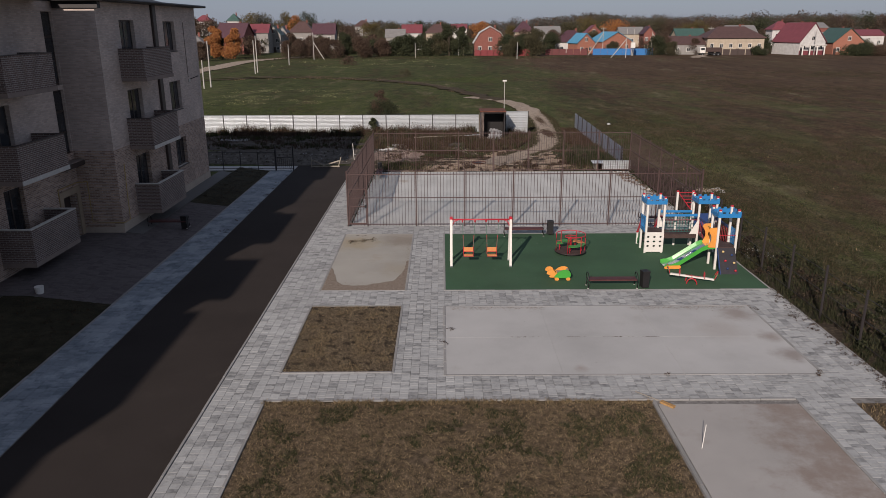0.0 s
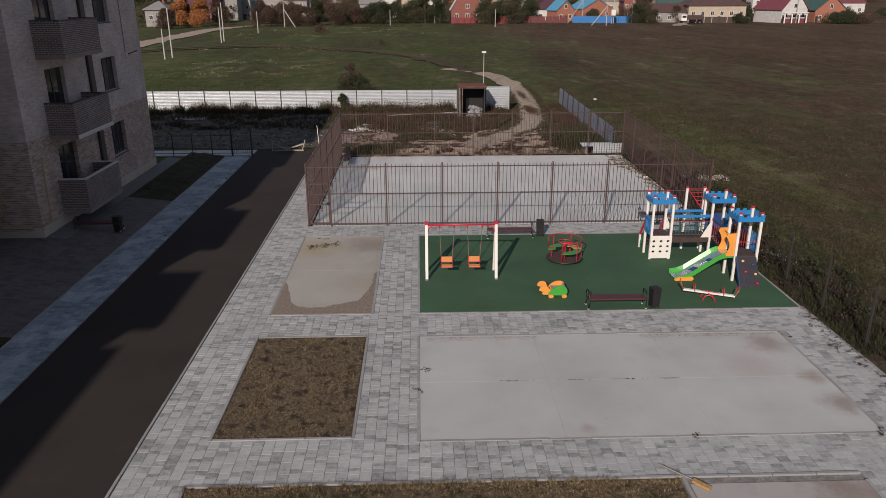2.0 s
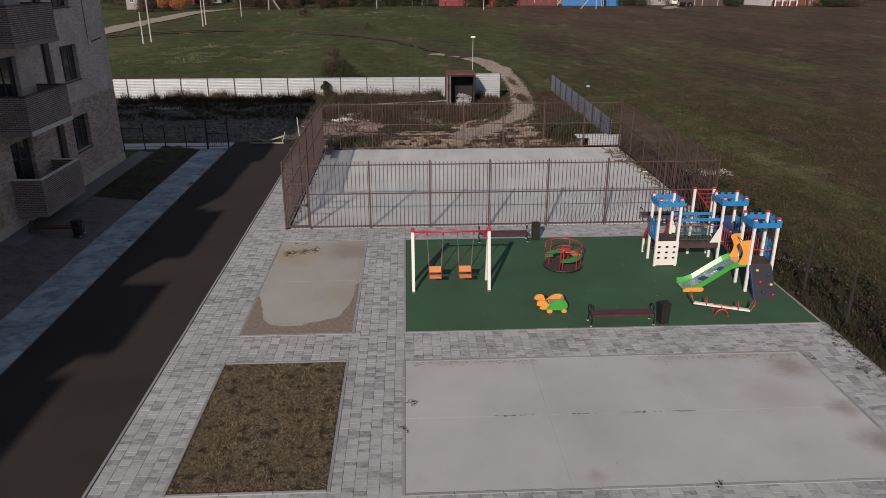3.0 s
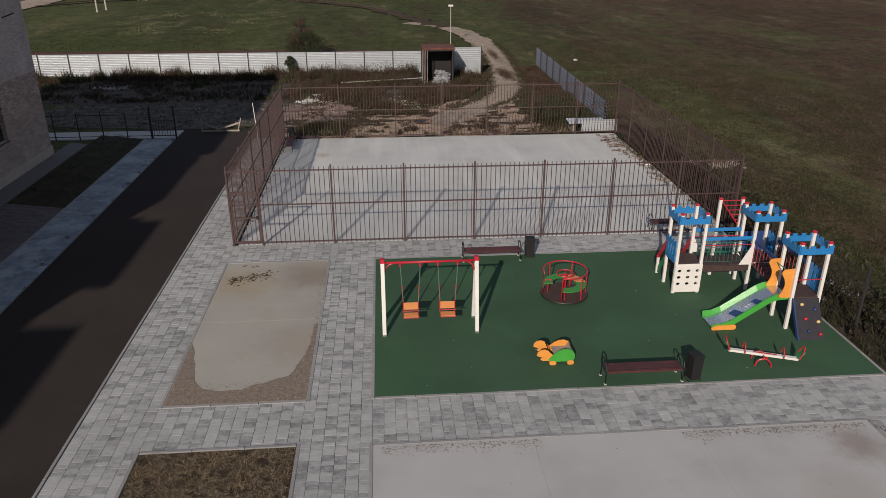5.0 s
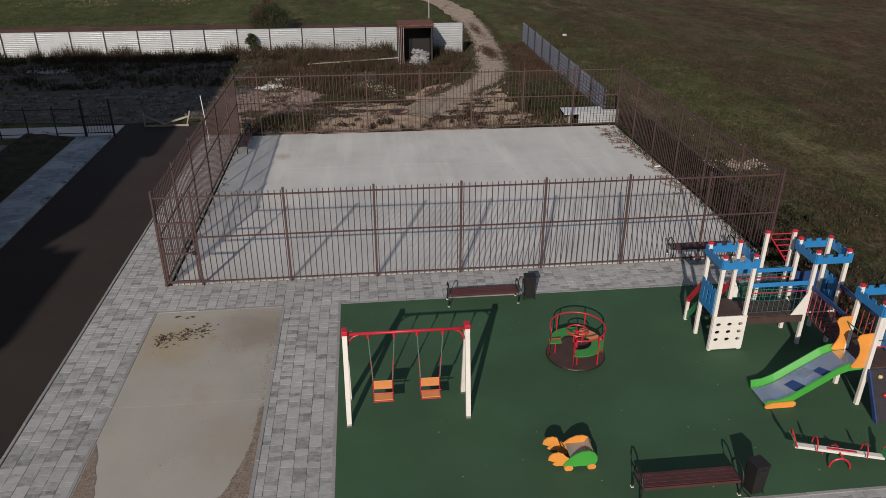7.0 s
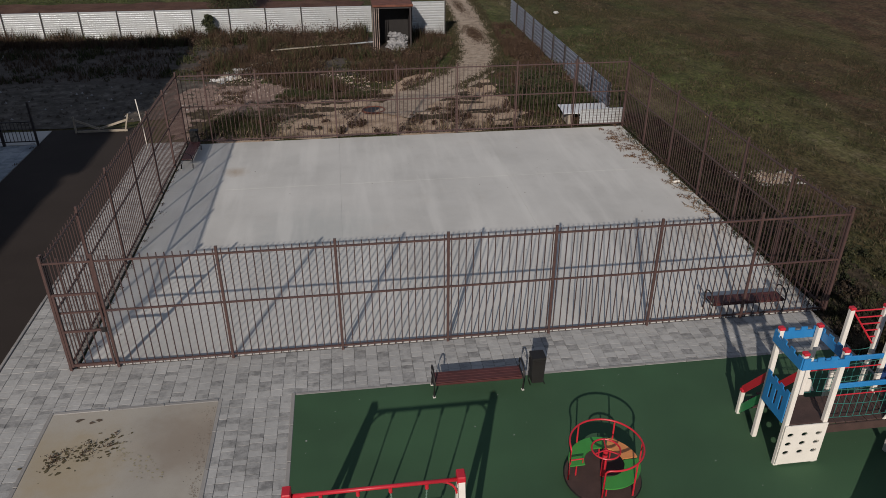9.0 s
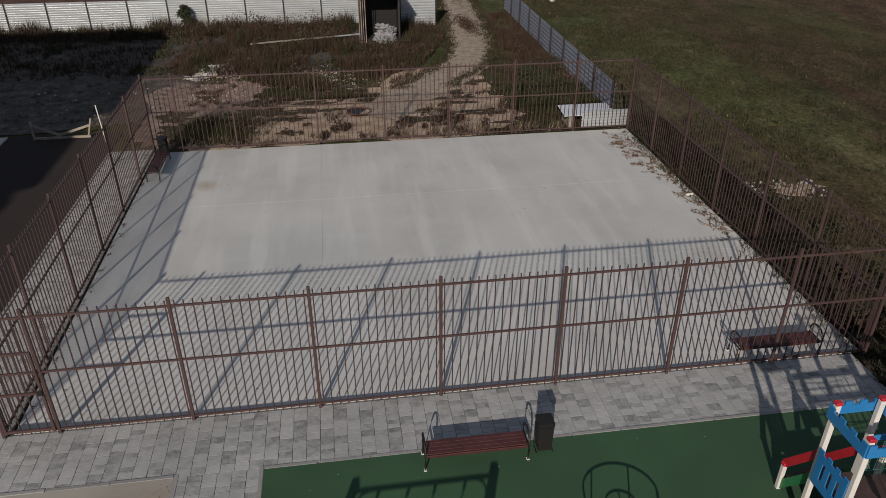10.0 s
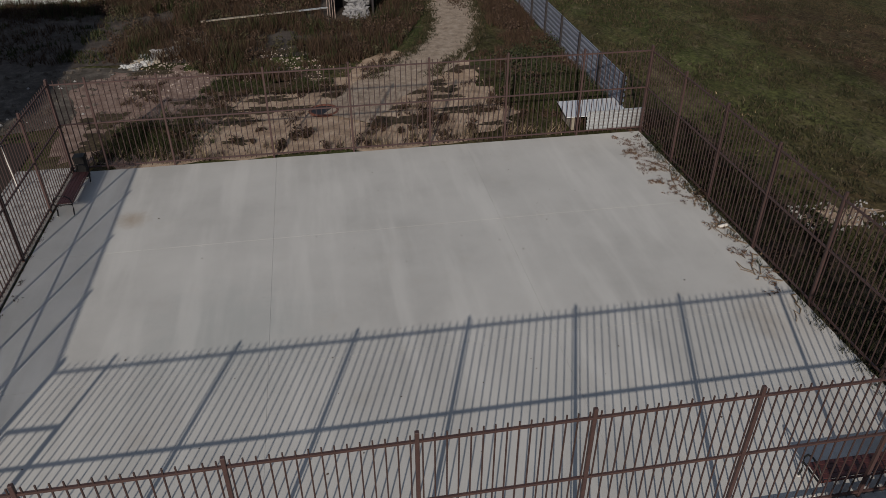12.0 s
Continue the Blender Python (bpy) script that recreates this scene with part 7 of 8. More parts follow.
def patchy_height(x, y, h):
    return np.array([h * (1 + 0.3 * (v > 69.0)) * (0.5 if u < -5.5 and v < 68.5 else 1.0) * max(0.2, 0.62 + 0.75 * noise.noise((u * 0.55, v * 0.55, 21)) + 0.45 * noise.noise((u * 1.9, v * 1.9, 22))) for u, v in zip(x, y)])


x, y = clumpy(46000, -4.75, 5.82, 9.0, 17.45, 1.4, -0.55, 1)
blades("lawn_grass", x, y, -0.018, 0.045, 0.011, M_LAWN, "short yellowed lawn grass", "grass", 2.0, 3)
x, y = clumpy(18000, -4.75, 5.82, 9.0, 17.4, 0.9, 0.15, 9)
blades("lawn_clumps", x, y, -0.018, 0.085, 0.012, M_LAWNTUFT, "greener tufts in a dry lawn", "grass", 0.7, 6)
x, y = clumpy(42000, -4.75, 5.82, -7.9, 9.0, 1.4, -0.55, 1)
blades("lawn_grass", x, y, -0.018, 0.05, 0.02, M_LAWN, "short yellowed lawn grass", "grass", 2.0, 3)
x, y = clumpy(9000, -4.75, 5.82, -7.9, 9.0, 0.9, 0.22, 9)
blades("lawn_clumps", x, y, -0.018, 0.085, 0.02, M_LAWNTUFT, "greener tufts in a dry lawn", "grass", 0.7, 5)
x, y = clumpy(1500, -4.85, 5.85, 17.3, 17.52, 1.5, -0.2, 10)
blades("lawn_edge", x, y, -0.01, 0.09, 0.012, M_LAWN, "grass straggling over a kerb", "grass", 1.0, 5)
x, y = clumpy(26000, -4.68, -1.46, 19.34, 24.62, 3.2, -0.25, 31)
blades("straw_litter", x, y, -0.012, 0.028, 0.009, M_STRAW, "dry grass clippings over bare earth", "straw", 4.0, 3)
x, y = clumpy(3500, -4.68, -1.46, 19.34, 24.62, 1.4, 0.15, 4)
blades("bed_weeds", x, y, -0.015, 0.07, 0.012, M_LAWN, "low dead weeds on bare earth", "weeds", 1.0, 5)
x, y = rng.uniform(11.5, 13.2, 1500), rng.uniform(8, 17.2, 1500)
blades("verge_weeds", x, y, -0.018, 0.12, 0.02, M_LAWN, "weeds on a narrow verge", "weeds", 0.7, 4)
x, y = clumpy(38000, 12.82, 20.0, -12.0, 52.0, 0.5, -0.35, 2)
keep = (x < 16.2 + 3.4 * rng.uniform(-1, 1, len(x))) & (x > 13.1)
x, y = x[keep], y[keep]
blades("boundary_weeds", x, y, -0.08, 0.12 + 0.14 * np.exp(-(x - 13.9) ** 2), 0.03, M_TUFT, "rank weeds along a boundary fence", "weeds", 0.7, 4)
x, y = clumpy(500, 13.6, 14.5, 10.0, 36.0, 0.6, -0.1, 6)
blades("boundary_dead_weeds", x, y, -0.08, 0.32, 0.02, M_DEADDARK, "tall dead brown weeds along a fence", "weeds", 0.5, 5)
x, y = clumpy(70000, 14, 95, 14, 170, 0.16, -0.1, 3)
blades("field_grass", x, y, -0.1, 0.2, 0.06, M_FIELDTUFT, "rough mixed field grass", "grass", 1.0, 3)
x, y = clumpy(64000, 14.5, 46, 26, 95, 0.35, -0.08, 52)
blades("field_tussocks", x, y, -0.08, 0.17, 0.045, M_FIELDTUFT, "rough grass tussocks in the field", "grass", 0.9, 4)
x, y = clumpy(12000, 14, 70, 16, 130, 0.3, 0.42, 51)
blades("field_straw", x, y, -0.05, 0.12, 0.035, M_LAWN, "pale straw-coloured grass in the field", "grass", 1.2, 3)
x, y = rng.uniform(14.5, 60, 420), rng.uniform(30, 110, 420)
blades("field_seed_heads", x, y, 0.03, 0.045, 0.05, M_FLOWER, "pale seed heads dotted over the field", "flowers", 0.8, 1)
x, y = clumpy(16000, -34, 12, 85, 150, 0.12, -0.2, 5)
blades("meadow_grass", x, y, -0.05, 0.14, 0.07, M_MEADOW, "green meadow grass beyond a fence", "grass", 1.0, 3)
def off_track(x, y):
    """Waste ground left of the track, clear of the shed and the trodden lot."""
    edge = np.interp(y, [58.0, 60.0, 63.0, 66.4, 71.0], [4.6, 6.0, 7.2, 8.4, 8.6])
    low = np.interp(x, [-6.0, -2.6, -1.2, 1.0, 3.2, 5.0], [61.0, 60.4, 58.2, 57.3, 58.2, 59.8])
    return (x < edge) & (y > low) & ~((x > 3.3) & (x < 6.1) & (y > 65.2))


x, y = clumpy(26000, -33, 8.5, 57.4, 71.0, 0.35, -0.25, 7)
keep = off_track(x, y) & ((x > -6.0) | (y > 68.6) | (rng.uniform(0, 1, len(x)) < 0.35))
x, y = x[keep], y[keep]
blades("lot_weeds", x, y, -0.06, patchy_height(x, y, 0.72), 0.03, M_LEAFDRY, "tall reddish-brown dead weeds on waste ground", "weeds", 0.5, 5)
x, y = clumpy(9000, -33, 8.5, 57.6, 71.0, 0.5, 0.12, 8)
keep = off_track(x, y)
blades("lot_green_weeds", x[keep], y[keep], -0.06, patchy_height(x[keep], y[keep], 0.8), 0.05, M_LEAFGREEN, "dark green weeds on waste ground", "weeds", 0.5, 5)
x, y = clumpy(9000, -4.5, 12.5, 50.9, 63.0, 0.7, 0.2, 11)
keep = np.abs(x - (2.6 + (y - 52) * 0.72)) > 1.6
blades("dirt_lot_weeds", x[keep], y[keep], -0.05, 0.2, 0.035, M_LEAFDRY, "scattered weeds on trodden dirt", "weeds", 0.8, 5)
x, y = clumpy(1500, -4.5, 11.0, 50.85, 51.6, 1.3, 0.15, 12)
blades("fence_foot_weeds", x, y, -0.05, 0.35, 0.02, M_STRAW, "straggling dry weeds at a fence foot", "weeds", 0.7, 4)
x, y = clumpy(9000, 8.8, 13.3, 52.8, 72.0, 0.6, -0.15, 13)
keep = x > np.interp(y, [52.0, 55.0, 59.0, 63.0, 66.0, 75.0], [9.2, 9.5, 10.5, 11.1, 11.4, 12.2])
green = keep & (y < 57.5 + 1.5 * np.sin(2.3 * x))
blades("sheet_fence_weeds", x[green], y[green], -0.06, 0.5, 0.04, M_LEAFGREEN, "dark green weeds growing along a sheet fence", "weeds", 0.6, 5)
brown = keep & ~green
blades("sheet_fence_dead_weeds", x[brown], y[brown], -0.06, 0.4, 0.035, M_LEAFDRY, "brown dead weeds growing along a sheet fence", "weeds", 0.7, 5)
x = np.concatenate([rng.normal(cx, rx, n) for cx, rx, n in ((10.3, 0.28, 700), (10.85, 0.2, 500), (10.2, 0.2, 300))])
y = np.concatenate([rng.normal(cy, ry, n) for cy, ry, n in ((69.6, 1.3, 700), (80.0, 2.2, 500), (93.0, 2.0, 300))])
blades("rut_weeds", x, y, 0.0, 0.1, 0.04, M_LEAFDRY, "low dry weeds on the crown of a dirt track", "weeds", 1.0, 4)
y = rng.uniform(57, 100, 5200)
x = np.interp(y, [57.6, 60.3, 63.5, 67.5, 75.0, 82.0, 90.0, 97.0, 103.0], [6.3, 8.3, 9.5, 10.0, 10.75, 11.0, 10.6, 9.6, 7.4]) + np.where(rng.uniform(0, 1, 5200) < 0.5, -1, 1) * (1.22 + rng.normal(0, 0.22, 5200))
blades("track_edge_weeds", x, y, -0.01, 0.13, 0.04, M_FIELDTUFT, "low dry weeds along the edges of a dirt track", "weeds", 0.9, 4)
x, y = clumpy(3000, -16, -12.5, 4, 51.8, 0.8, -0.2, 14)
keep = (y < 24.9) | ((y > 40.6) & (x > -14.4))
blades("yard_grass", x[keep], y[keep], np.array([yard_z(u) for u in x[keep]]), 0.06, 0.03, M_LEAFDRY, "short shaded grass", "grass", 0.9, 4)
x, y = clumpy(3500, -110, 60, 236, 250, 0.2, -0.1, 15)
blades("village_edge_grass", x, y, 0.0, 0.45, 0.14, M_FIELDTUFT, "pale dry grass at the village edge", "grass", 0.6, 4)


x, y = clumpy(3200, -34, -12, 97, 122, 0.2, 0.15, 41)
blades("meadow_flowers", x, y, 0.1, 0.1, 0.09, M_FLOWER, "pale yellow flower heads in the meadow", "flowers", 0.8, 1)
x, y = clumpy(1500, -45, 5, 180, 232, 0.09, 0.25, 42)
blades("far_flowers", x, y, 0.1, 0.2, 0.2, M_FLOWER, "pale flower heads at the meadow's far side", "flowers", 0.8, 1)
x, y = clumpy(9000, -60, 9, 100, 166, 0.3, -0.1, 43)
keep = np.abs(y - np.interp(x, [-56, -45, -35.5, -24.6, -13, -2.4, 2.9, 5.7, 8.5], [130, 142, 149.5, 149, 141.5, 128.8, 117, 108, 101])) < 2.6 + 1.2 * np.sin(x * 0.9)
blades("track_verge_grass", x[keep], y[keep], 0.0, 0.22, 0.1, M_LAWN, "ragged dry grass along a muddy track", "grass", 0.8, 3)


def weed_bushes(name, n, x0, x1, y0, y1, r0, r1, kind, label, ok, leaf=0.045, per=130):
    """Low shrubby weeds: small ragged leaf clumps."""
    c, r = [], []
    for k in range(n):
        x, y = rng.uniform(x0, x1), rng.uniform(y0, y1)
        if ok(x, y) and noise.noise((x * 0.4, y * 0.4, 17)) > -0.25:
            q = rng.uniform(r0, r1)
            for j in range(3):
                c.append((x + rng.normal(0, q * 0.6), y + rng.normal(0, q * 0.6), q * rng.uniform(0.2, 1.0) - 0.05))
                r.append(q * rng.uniform(0.5, 0.9))
    v, f = leaf_cloud(c, r, len(c) * per // 3, leaf, rng, 1.2)
    tagged(new(name, raw_mesh(name, v, f, LEAVES[kind] if kind in LEAVES else kind)), label, "weeds", kind="stuff")


waste = lambda x, y: bool(off_track(x, y)) and not (2.9 < x < 6.5 and y > 64.8)
weed_bushes("waste_scrub", 380, -33, 8.2, 58.0, 70.6, 0.2, 0.45, "brown", "reddish-brown scrub on waste ground", lambda x, y: waste(x, y) and (x > -6.0 or y > 68.6))
weed_bushes("waste_green_scrub", 130, -33, 8.2, 58.0, 70.6, 0.2, 0.4, "olive", "olive scrub on waste ground", lambda x, y: waste(x, y) and (x > -6.0 or y > 67.0))
weed_bushes("tall_scrub", 36, -8.0, 3.0, 68.5, 70.8, 0.4, 0.75, "brown", "tall brown scrub before a sheet fence", waste)
weed_bushes("track_scrub", 90, 9.5, 13.2, 53.5, 60.0, 0.2, 0.5, "green", "green scrub between a track and a fence", lambda x, y: x > np.interp(y, [52.0, 55.0, 59.0, 63.0, 66.0, 75.0], [9.5, 9.8, 10.8, 11.4, 11.7, 12.4]))
weed_bushes("track_dry_scrub", 90, 9.5, 13.2, 53.0, 72.0, 0.2, 0.4, "brown", "dry scrub between a track and a fence", lambda x, y: x > np.interp(y, [52.0, 55.0, 59.0, 63.0, 66.0, 75.0], [9.4, 9.7, 10.7, 11.3, 11.6, 12.3]))
weed_bushes("boundary_scrub", 130, 13.4, 16.5, 14.0, 51.5, 0.1, 0.3, M_TUFT, "dark scrub along a boundary fence", lambda x, y: True, 0.05)
weed_bushes("boundary_dry_scrub", 130, 13.4, 15.2, 14.0, 51.5, 0.1, 0.3, M_DEADDARK, "dark dry scrub along a boundary fence", lambda x, y: True, 0.05)
weed_bushes("lot_scrub", 55, -4.4, 10.8, 51.0, 53.2, 0.1, 0.26, M_LEAFDRY, "brown scrub at a fence foot", lambda x, y: noise.noise((x * 0.8, y, 3)) > -0.1, 0.04)
for k in range(34):
    x, y = rng.uniform(-4.2, 11.0), rng.uniform(51.3, 61.5)
    if abs(x - (2.6 + (y - 52) * 0.72)) > 1.0:
        patch("weed_patch", x, y, rng.uniform(0.35, 1.2), rng.uniform(0.15, 0.4), -0.03 + 0.0004 * k, M_WEEDMAT, "flat dark weed patch on dirt", "weeds", 0.8, "structure")


for x, y, rx, ry in ((-3.3, 52.6, 1.5, 1.5), (-1.2, 54.6, 1.3, 0.5), (-1.6, 55.9, 0.7, 0.35), (0.5, 57.0, 1.6, 0.7), (0.0, 53.7, 0.8, 0.3), (2.0, 57.8, 1.2, 0.5), (4.6, 56.4, 0.8, 0.3), (7.7, 55.6, 0.6, 0.35), (-4.6, 54.6, 0.8, 0.6)):
    patch("weed_mat", x, y, rx, ry, -0.017, M_WEEDMAT, "dark mat of low weeds on dirt", "weeds", 0.8)
x, y = clumpy(2600, -1.6, 3.4, 56.2, 58.6, 0.8, 0.0, 61)
blades("lot_tongue_weeds", x, y, -0.03, 0.14, 0.03, M_LEAFGREEN, "low dark weeds creeping over dirt", "weeds", 0.9, 4)
x, y = rng.normal(-2.8, 0.9, 900), rng.normal(52.8, 0.9, 900)
keep = (y > 50.9) & (x > -4.4)
blades("corner_weeds", x[keep], y[keep], -0.04, 0.22, 0.025, M_LEAFGREEN, "dark weeds at a fence corner", "weeds", 0.8, 5)


def creeper(label, spots, material=M_LEAFDRY):
    """Leafy runners sprawling over the slab edge."""
    c, r = [], []
    for x, y, n in spots:
        for k in range(n):
            x, y = x + rng.normal(-0.012, 0.05), y + rng.normal(0, 0.06)
            c.append((x, y, 0.03))
            r.append(0.06)
    v, f = leaf_cloud(c, r, len(c) * 5, 0.017, rng, 0.5)
    tagged(new("creeper", raw_mesh("creeper", v, f, material)), label, "creeper", kind="stuff")


creeper("brown creeper sprawling over the court edge", [(13.1, 41.5 + 0.28 * k, 16) for k in range(33)] + [(12.7, 46.6 + 0.2 * k, 22) for k in range(18)], M_CREEPER)
creeper("dry weeds rooted in paving joints", [(13.0 + 0.05 * math.sin(5 * k), 17.6 + 0.29 * k, 13) for k in range(30)] + [(11.4, 19.15, 16), (11.3, 24.5, 12), (0.25, 22.5, 10), (0.25, 21.2, 10), (6.9, 19.1, 8)])
creeper("dark weeds along the footpath edge", [(-10.6 - 0.15 * abs(math.sin(3.7 * k)), 33.0 + 1.35 * k + 0.5 * math.sin(2.1 * k), 7) for k in range(15)])
creeper("dry weeds along the court fence foot", [(-4.55, 37.0 + 0.6 * k, 7) for k in range(22)])
creeper("dead leaves washed along a slab edge", [(-4.4 + 1.2 * k / 16 + rng.normal(0, 0.05), 32.95 + 0.5 * k / 16 + rng.normal(0, 0.1), 3) for k in range(16)])


def flecks(name, x, y, z, s0, s1, material, label, category):
    """Small flat uneven scraps lying on a surface."""
    n = len(x)
    a = np.arange(6) * math.pi / 3 + rng.uniform(0, 1, (n, 1))
    r = rng.uniform(s0, s1, (n, 1)) * rng.uniform(0.35, 1.25, (n, 6))
    v = np.stack([x[:, None] + r * np.cos(a) * 1.3, y[:, None] + r * np.sin(a), np.full((n, 6), z) + rng.uniform(0, 0.004, (n, 1))], -1).reshape(-1, 3)
    tagged(new(name, raw_mesh(name, v, np.arange(n * 6).reshape(-1, 6), material)), label, category, kind="stuff")


t = rng.uniform(0, 1, 150)
flecks("dead_leaves", -4.4 + 1.3 * t + rng.normal(0, 0.15, 150), 32.9 + 0.6 * t + rng.normal(0, 0.19, 150), 0.0, 0.008, 0.04, M_MOSS, "dark rotting leaves on a concrete slab", "leaves")
t = rng.uniform(0, 1, 60)
flecks("moss_specks", -3.2 + 1.1 * t, 33.2 - 0.7 * t + rng.normal(0, 0.16, 60), 0.0, 0.008, 0.03, M_STAIN, "specks of yellowish moss on a slab", "moss")
flecks("sand_grains", np.concatenate([-1.38 - np.abs(rng.normal(0, 0.13, 600)), rng.uniform(-4.5, -1.5, 300)]).clip(-4.6, -1.4), np.concatenate([rng.uniform(27.4, 34.3, 600), 27.0 + np.abs(rng.normal(0, 0.16, 300))]), 0.0, 0.004, 0.013, M_SAND, "crumbs of damp sand on a slab", "sand")
flecks("dirt_specks", rng.uniform(-4.5, -1.6, 60), rng.uniform(27.5, 34, 60), 0.0, 0.004, 0.012, M_BARK, "dark specks of dirt on a slab", "dirt")
flecks("litter_specks", rng.uniform(0.5, 12.8, 70), rng.uniform(26.6, 34.2, 70), 0.003, 0.004, 0.015, M_BAG, "tiny pale scraps of litter on green rubber", "litter")
flecks("slab_specks", rng.uniform(0.4, 11.2, 40), rng.uniform(19.3, 24.4, 40), 0.0, 0.004, 0.014, M_BARK, "dark specks of dirt on a slab", "dirt")
flecks("court_specks", rng.uniform(-4.3, 13.0, 70), rng.uniform(36.4, 50.3, 70), 0.0, 0.006, 0.025, M_BARK, "dark specks of dirt on a court", "dirt")
for x in (2.8, 4.5, 5.9, 7.0):
    flecks("joint_crumbs", x + rng.normal(0, 0.22, 26), 21.8 + rng.normal(0, 0.012, 26), 0.001, 0.008, 0.022, M_BARK, "dark crumbs of filler along a slab joint", "dirt")
flecks("edge_grains", np.concatenate([rng.uniform(0.4, 3.9, 500), rng.uniform(7.0, 11.2, 800)]), 24.5 - np.abs(rng.normal(0, 0.14, 1300)), 0.0, 0.004, 0.018, M_SAND, "crumbs of brown sand on a slab", "sand")
flecks("leaf_clumps", np.array([-4.08, -3.8, -3.7]), np.array([34.17, 34.07, 34.13]), 0.001, 0.05, 0.075, M_BARK, "dark clumps of wet leaves on a slab", "leaves")
runners = [(13.3, 41.2 + 0.55 * k) for k in range(15)]
for x, y in runners:
    pts = [(x, y, 0.05)]
    for k in range(9):
        x, y = x - abs(rng.normal(0.05, 0.05)), y + rng.normal(0.0, 0.16)
        pts.append((x, y, 0.015 + 0.02 * (k % 2)))
    solid("vine_runner", Shape().tube(pts, 0.017, 5, r1=0.008), M_VINE, "dry brown vine runner on concrete", "vine", "vine runners on the court")


def rubble(name, n, x0, x1, y0, y1, s0, s1, material, label):
    """Loose stones as small uneven lumps."""
    x, y = rng.uniform(x0, x1, n), rng.uniform(y0, y1, n)
    s = rng.uniform(s0, s1, n)
    base = np.array([(1, 0, 0), (-1, 0, 0), (0, 1, 0), (0, -1, 0), (0, 0, 1), (0, 0, -1)], dtype=float)
    v = base[None] * s[:, None, None] * rng.uniform(0.6, 1.3, (n, 6, 3)) + np.stack([x, y, np.full(n, -0.04)], 1)[:, None]
    t = np.array([(0, 2, 4), (2, 1, 4), (1, 3, 4), (3, 0, 4), (2, 0, 5), (1, 2, 5), (3, 1, 5), (0, 3, 5)])
    f = (t[None] + 6 * np.arange(n)[:, None, None]).reshape(-1, 3)
    tagged(new(name, raw_mesh(name, v.reshape(-1, 3), f, material)), label, "stones", kind="stuff")


rubble("rubble", 420, -21, -4.5, 54.0, 60.5, 0.03, 0.12, M_RUBBLE, "broken concrete and stones on dark earth")
patch("pale_debris", 16.6, 44.4, 1.1, 0.45, -0.02, M_DIRT, "patch of pale rubble in the grass", "rubble", 0.6)
rubble("debris", 160, 15.4, 17.8, 43.7, 45.1, 0.02, 0.07, M_KERB, "pale broken stones in the grass")
rubble("fence_debris", 130, 13.7, 15.0, 30.4, 32.2, 0.02, 0.055, M_KERB, "pale broken stones beside a fence")
rubble("brick_rubble", 700, -4.4, 3.0, 56.5, 61.8, 0.02, 0.06, M_BRICKBITS, "pinkish broken brick and stones on dirt")
rubble("yard_rubble", 45, -20, -5, 54.5, 60.0, 0.03, 0.08, M_KERB, "pale broken stones on dark earth")
rubble("pale_rubble", 90, -20.2, -17.6, 65.8, 67.2, 0.05, 0.16, M_KERB, "pale broken stones among weeds")
rubble("gravel", 800, -4.5, 9.5, 51.5, 60.0, 0.015, 0.045, M_DIRT, "small stones on trodden dirt")

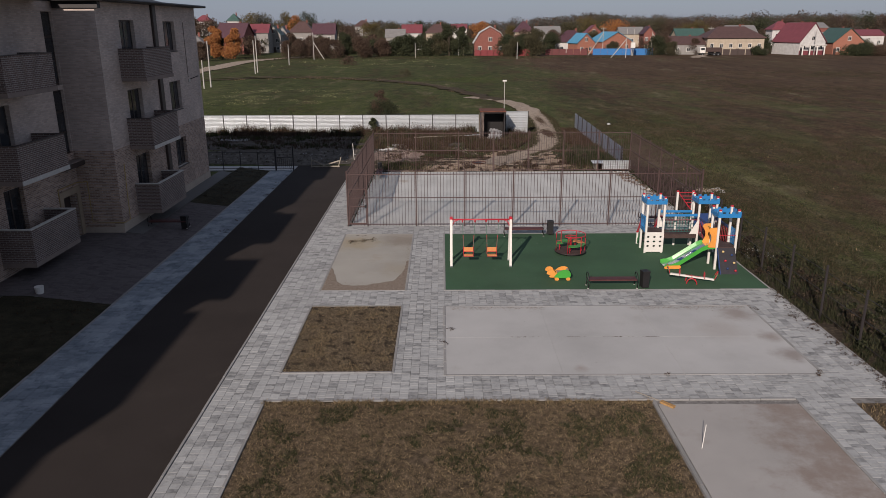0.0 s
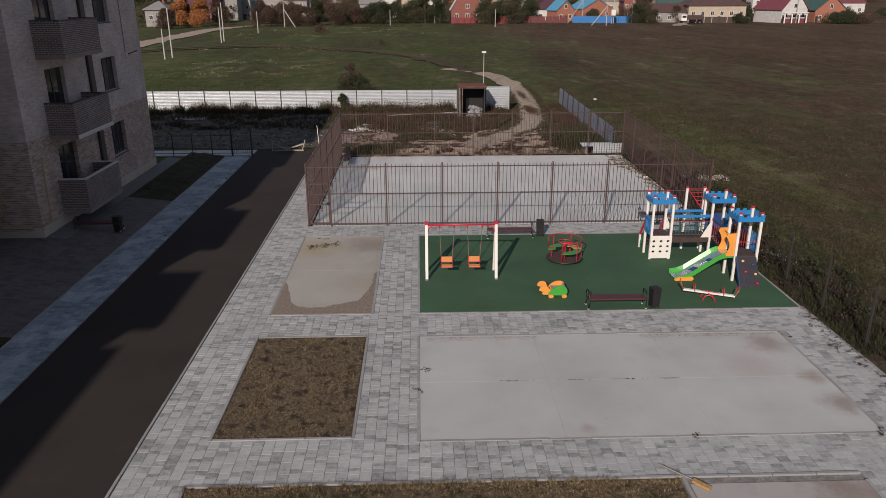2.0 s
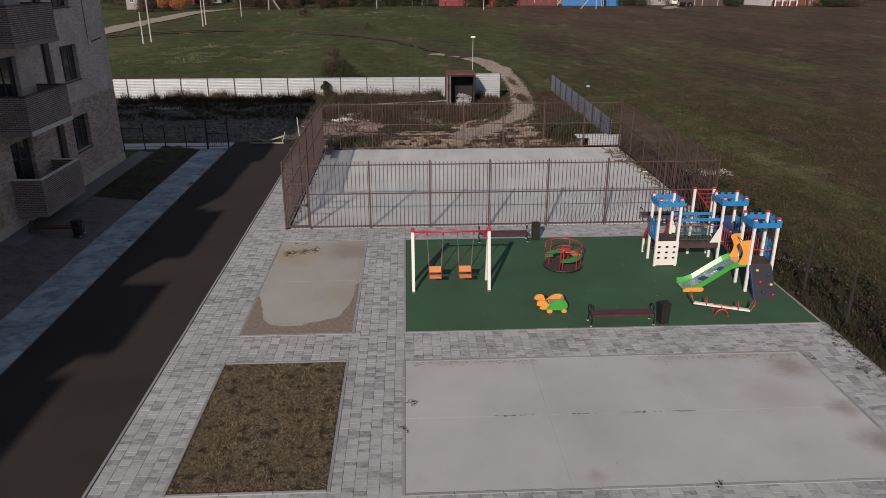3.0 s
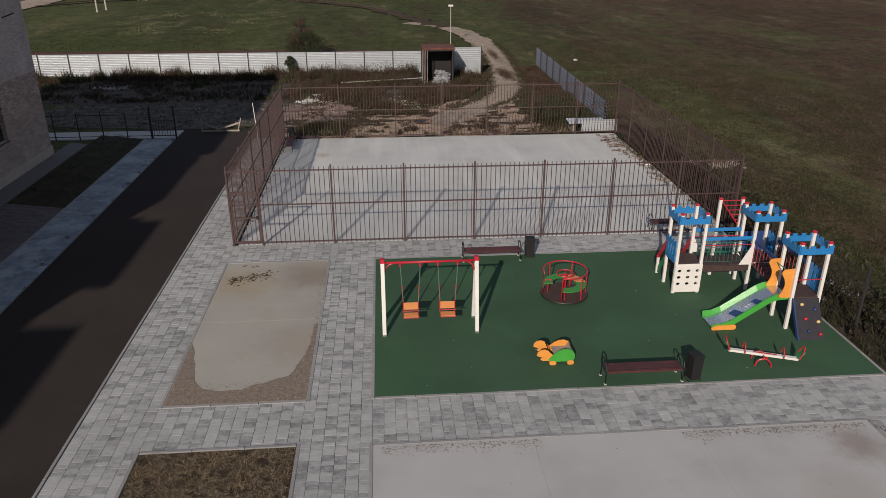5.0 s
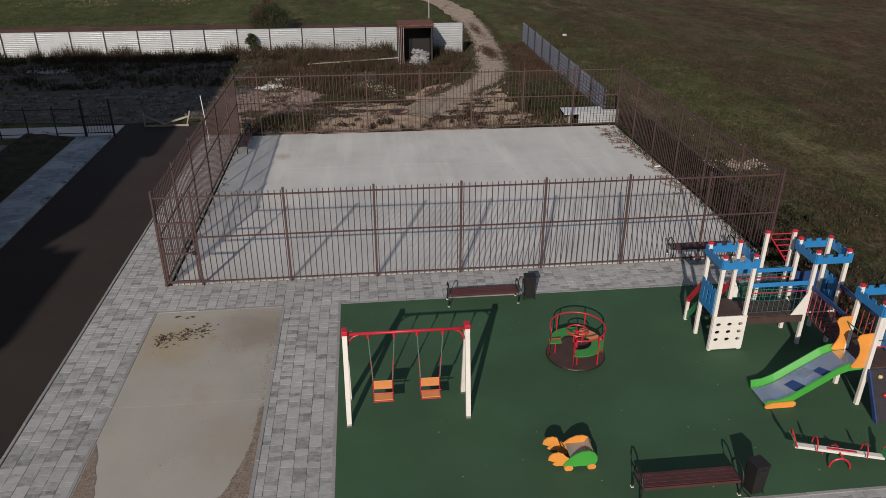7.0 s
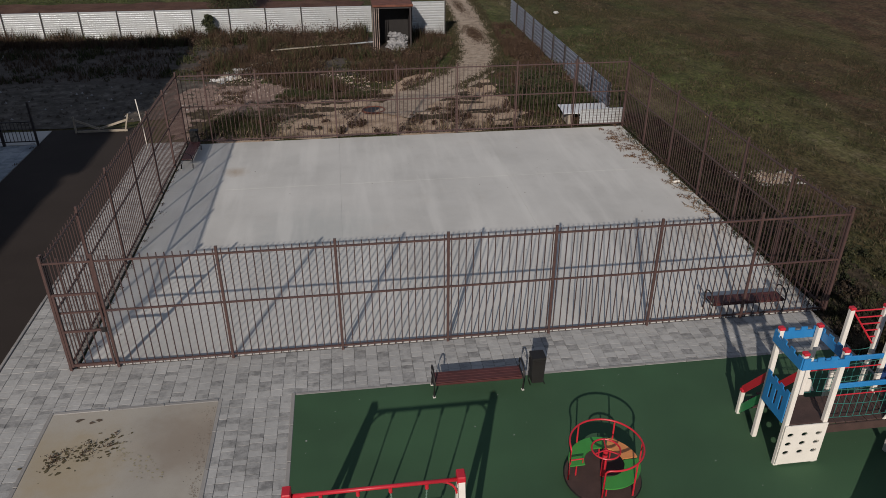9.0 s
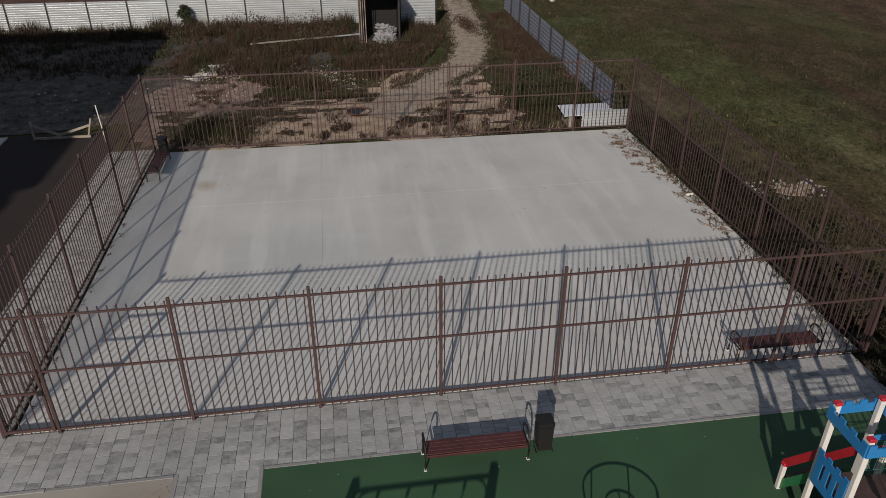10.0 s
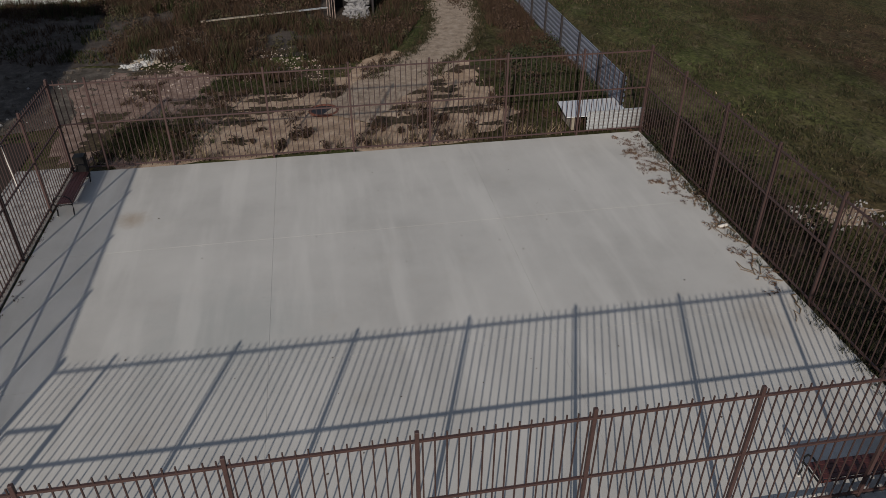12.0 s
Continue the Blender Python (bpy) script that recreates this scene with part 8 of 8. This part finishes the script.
# ---- paving stones ----
prng = random.Random(5)
STRIPS = [(-6.32, 36.0, -4.84, 51.0), (-6.32, 17.6, -4.74, 35.99), (-6.32, -7.9, -4.86, 17.6), (-4.74, 34.44, 13.04, 35.98), (-1.38, 17.6, 0.2, 34.44), (-4.74, 24.7, -1.38, 26.34), (0.2, 24.58, 13.04, 26.34), (-4.74, 17.6, -1.38, 19.28),
          (0.2, 17.6, 13.04, 19.08), (11.4, 19.08, 13.04, 24.58), (9.92, -7.9, 11.44, 17.6)]
near, rest = [], []
for k, (x0, y0, x1, y1) in enumerate(STRIPS):
    for r in tile_rects(x0, y0, x1, y1, 0.26, prng):
        (near if k == 3 and -2.0 < (r[0] + r[2]) / 2 < 13.0 and len(near) < 300 else rest).append(r)
TILE = {}
for x0, y0, x1, y1 in near:
    key = (round(x1 - x0, 3), round(y1 - y0, 2), prng.randrange(4))
    if key not in TILE:
        a, b = key[0] / 2, key[1] / 2
        TILE[key] = Shape().add(*stone_shell(-a, -b, a, b, 0, 0, prng)).mesh("paving_stone")
        TILE[key].materials.append(M_TILE)
    part("paving_stone", TILE[key], M_TILE, pavement, loc=((x0 + x1) / 2, (y0 + y1) / 2, LEVEL + 0.009 + prng.uniform(-0.0015, 0.0015)))
more = new("paving_stones", tiles_mesh("paving_stones", rest, M_TILES, prng))
more.parent = pavement
tagged(more, "grey mottled paving stones", kind="stuff")
walk_rects = tile_rects(-12.21, -8.0, -10.64, 51.42, 0.34, prng)
WALK = {}
for x0, y0, x1, y1 in [r for r in walk_rects if 24.0 < r[1] < 36.5][:300]:
    key = (round(x1 - x0, 3), round(y1 - y0, 2), prng.randrange(4))
    if key not in WALK:
        a, b = key[0] / 2, key[1] / 2
        WALK[key] = Shape().add(*stone_shell(-a, -b, a, b, 0, 0, prng)).mesh("footpath_stone")
        WALK[key].materials.append(M_WALKSTONE)
    part("footpath_stone", WALK[key], M_WALKSTONE, bpy.data.objects["walkway"], loc=((x0 + x1) / 2, (y0 + y1) / 2, LEVEL + 0.009 + prng.uniform(-0.0015, 0.0015)))
taken = set([r for r in walk_rects if 24.0 < r[1] < 36.5][:300])
walk_ob = new("footpath_stones", tiles_mesh("footpath_stones", [r for r in walk_rects if r not in taken], M_WALK, prng))
walk_ob.parent = bpy.data.objects["walkway"]
tagged(walk_ob, "blue-grey footpath stones", kind="stuff")
yard_ob = new("yard_stones", tiles_mesh("yard_stones", tile_rects(RX + 0.07, 25.02, -12.34, 40.48, 0.35, prng), M_DARKTILES, prng, yard_z))
yard_ob.parent = bpy.data.objects["yard_paving"]
tagged(yard_ob, "dark grey yard stones", kind="stuff")
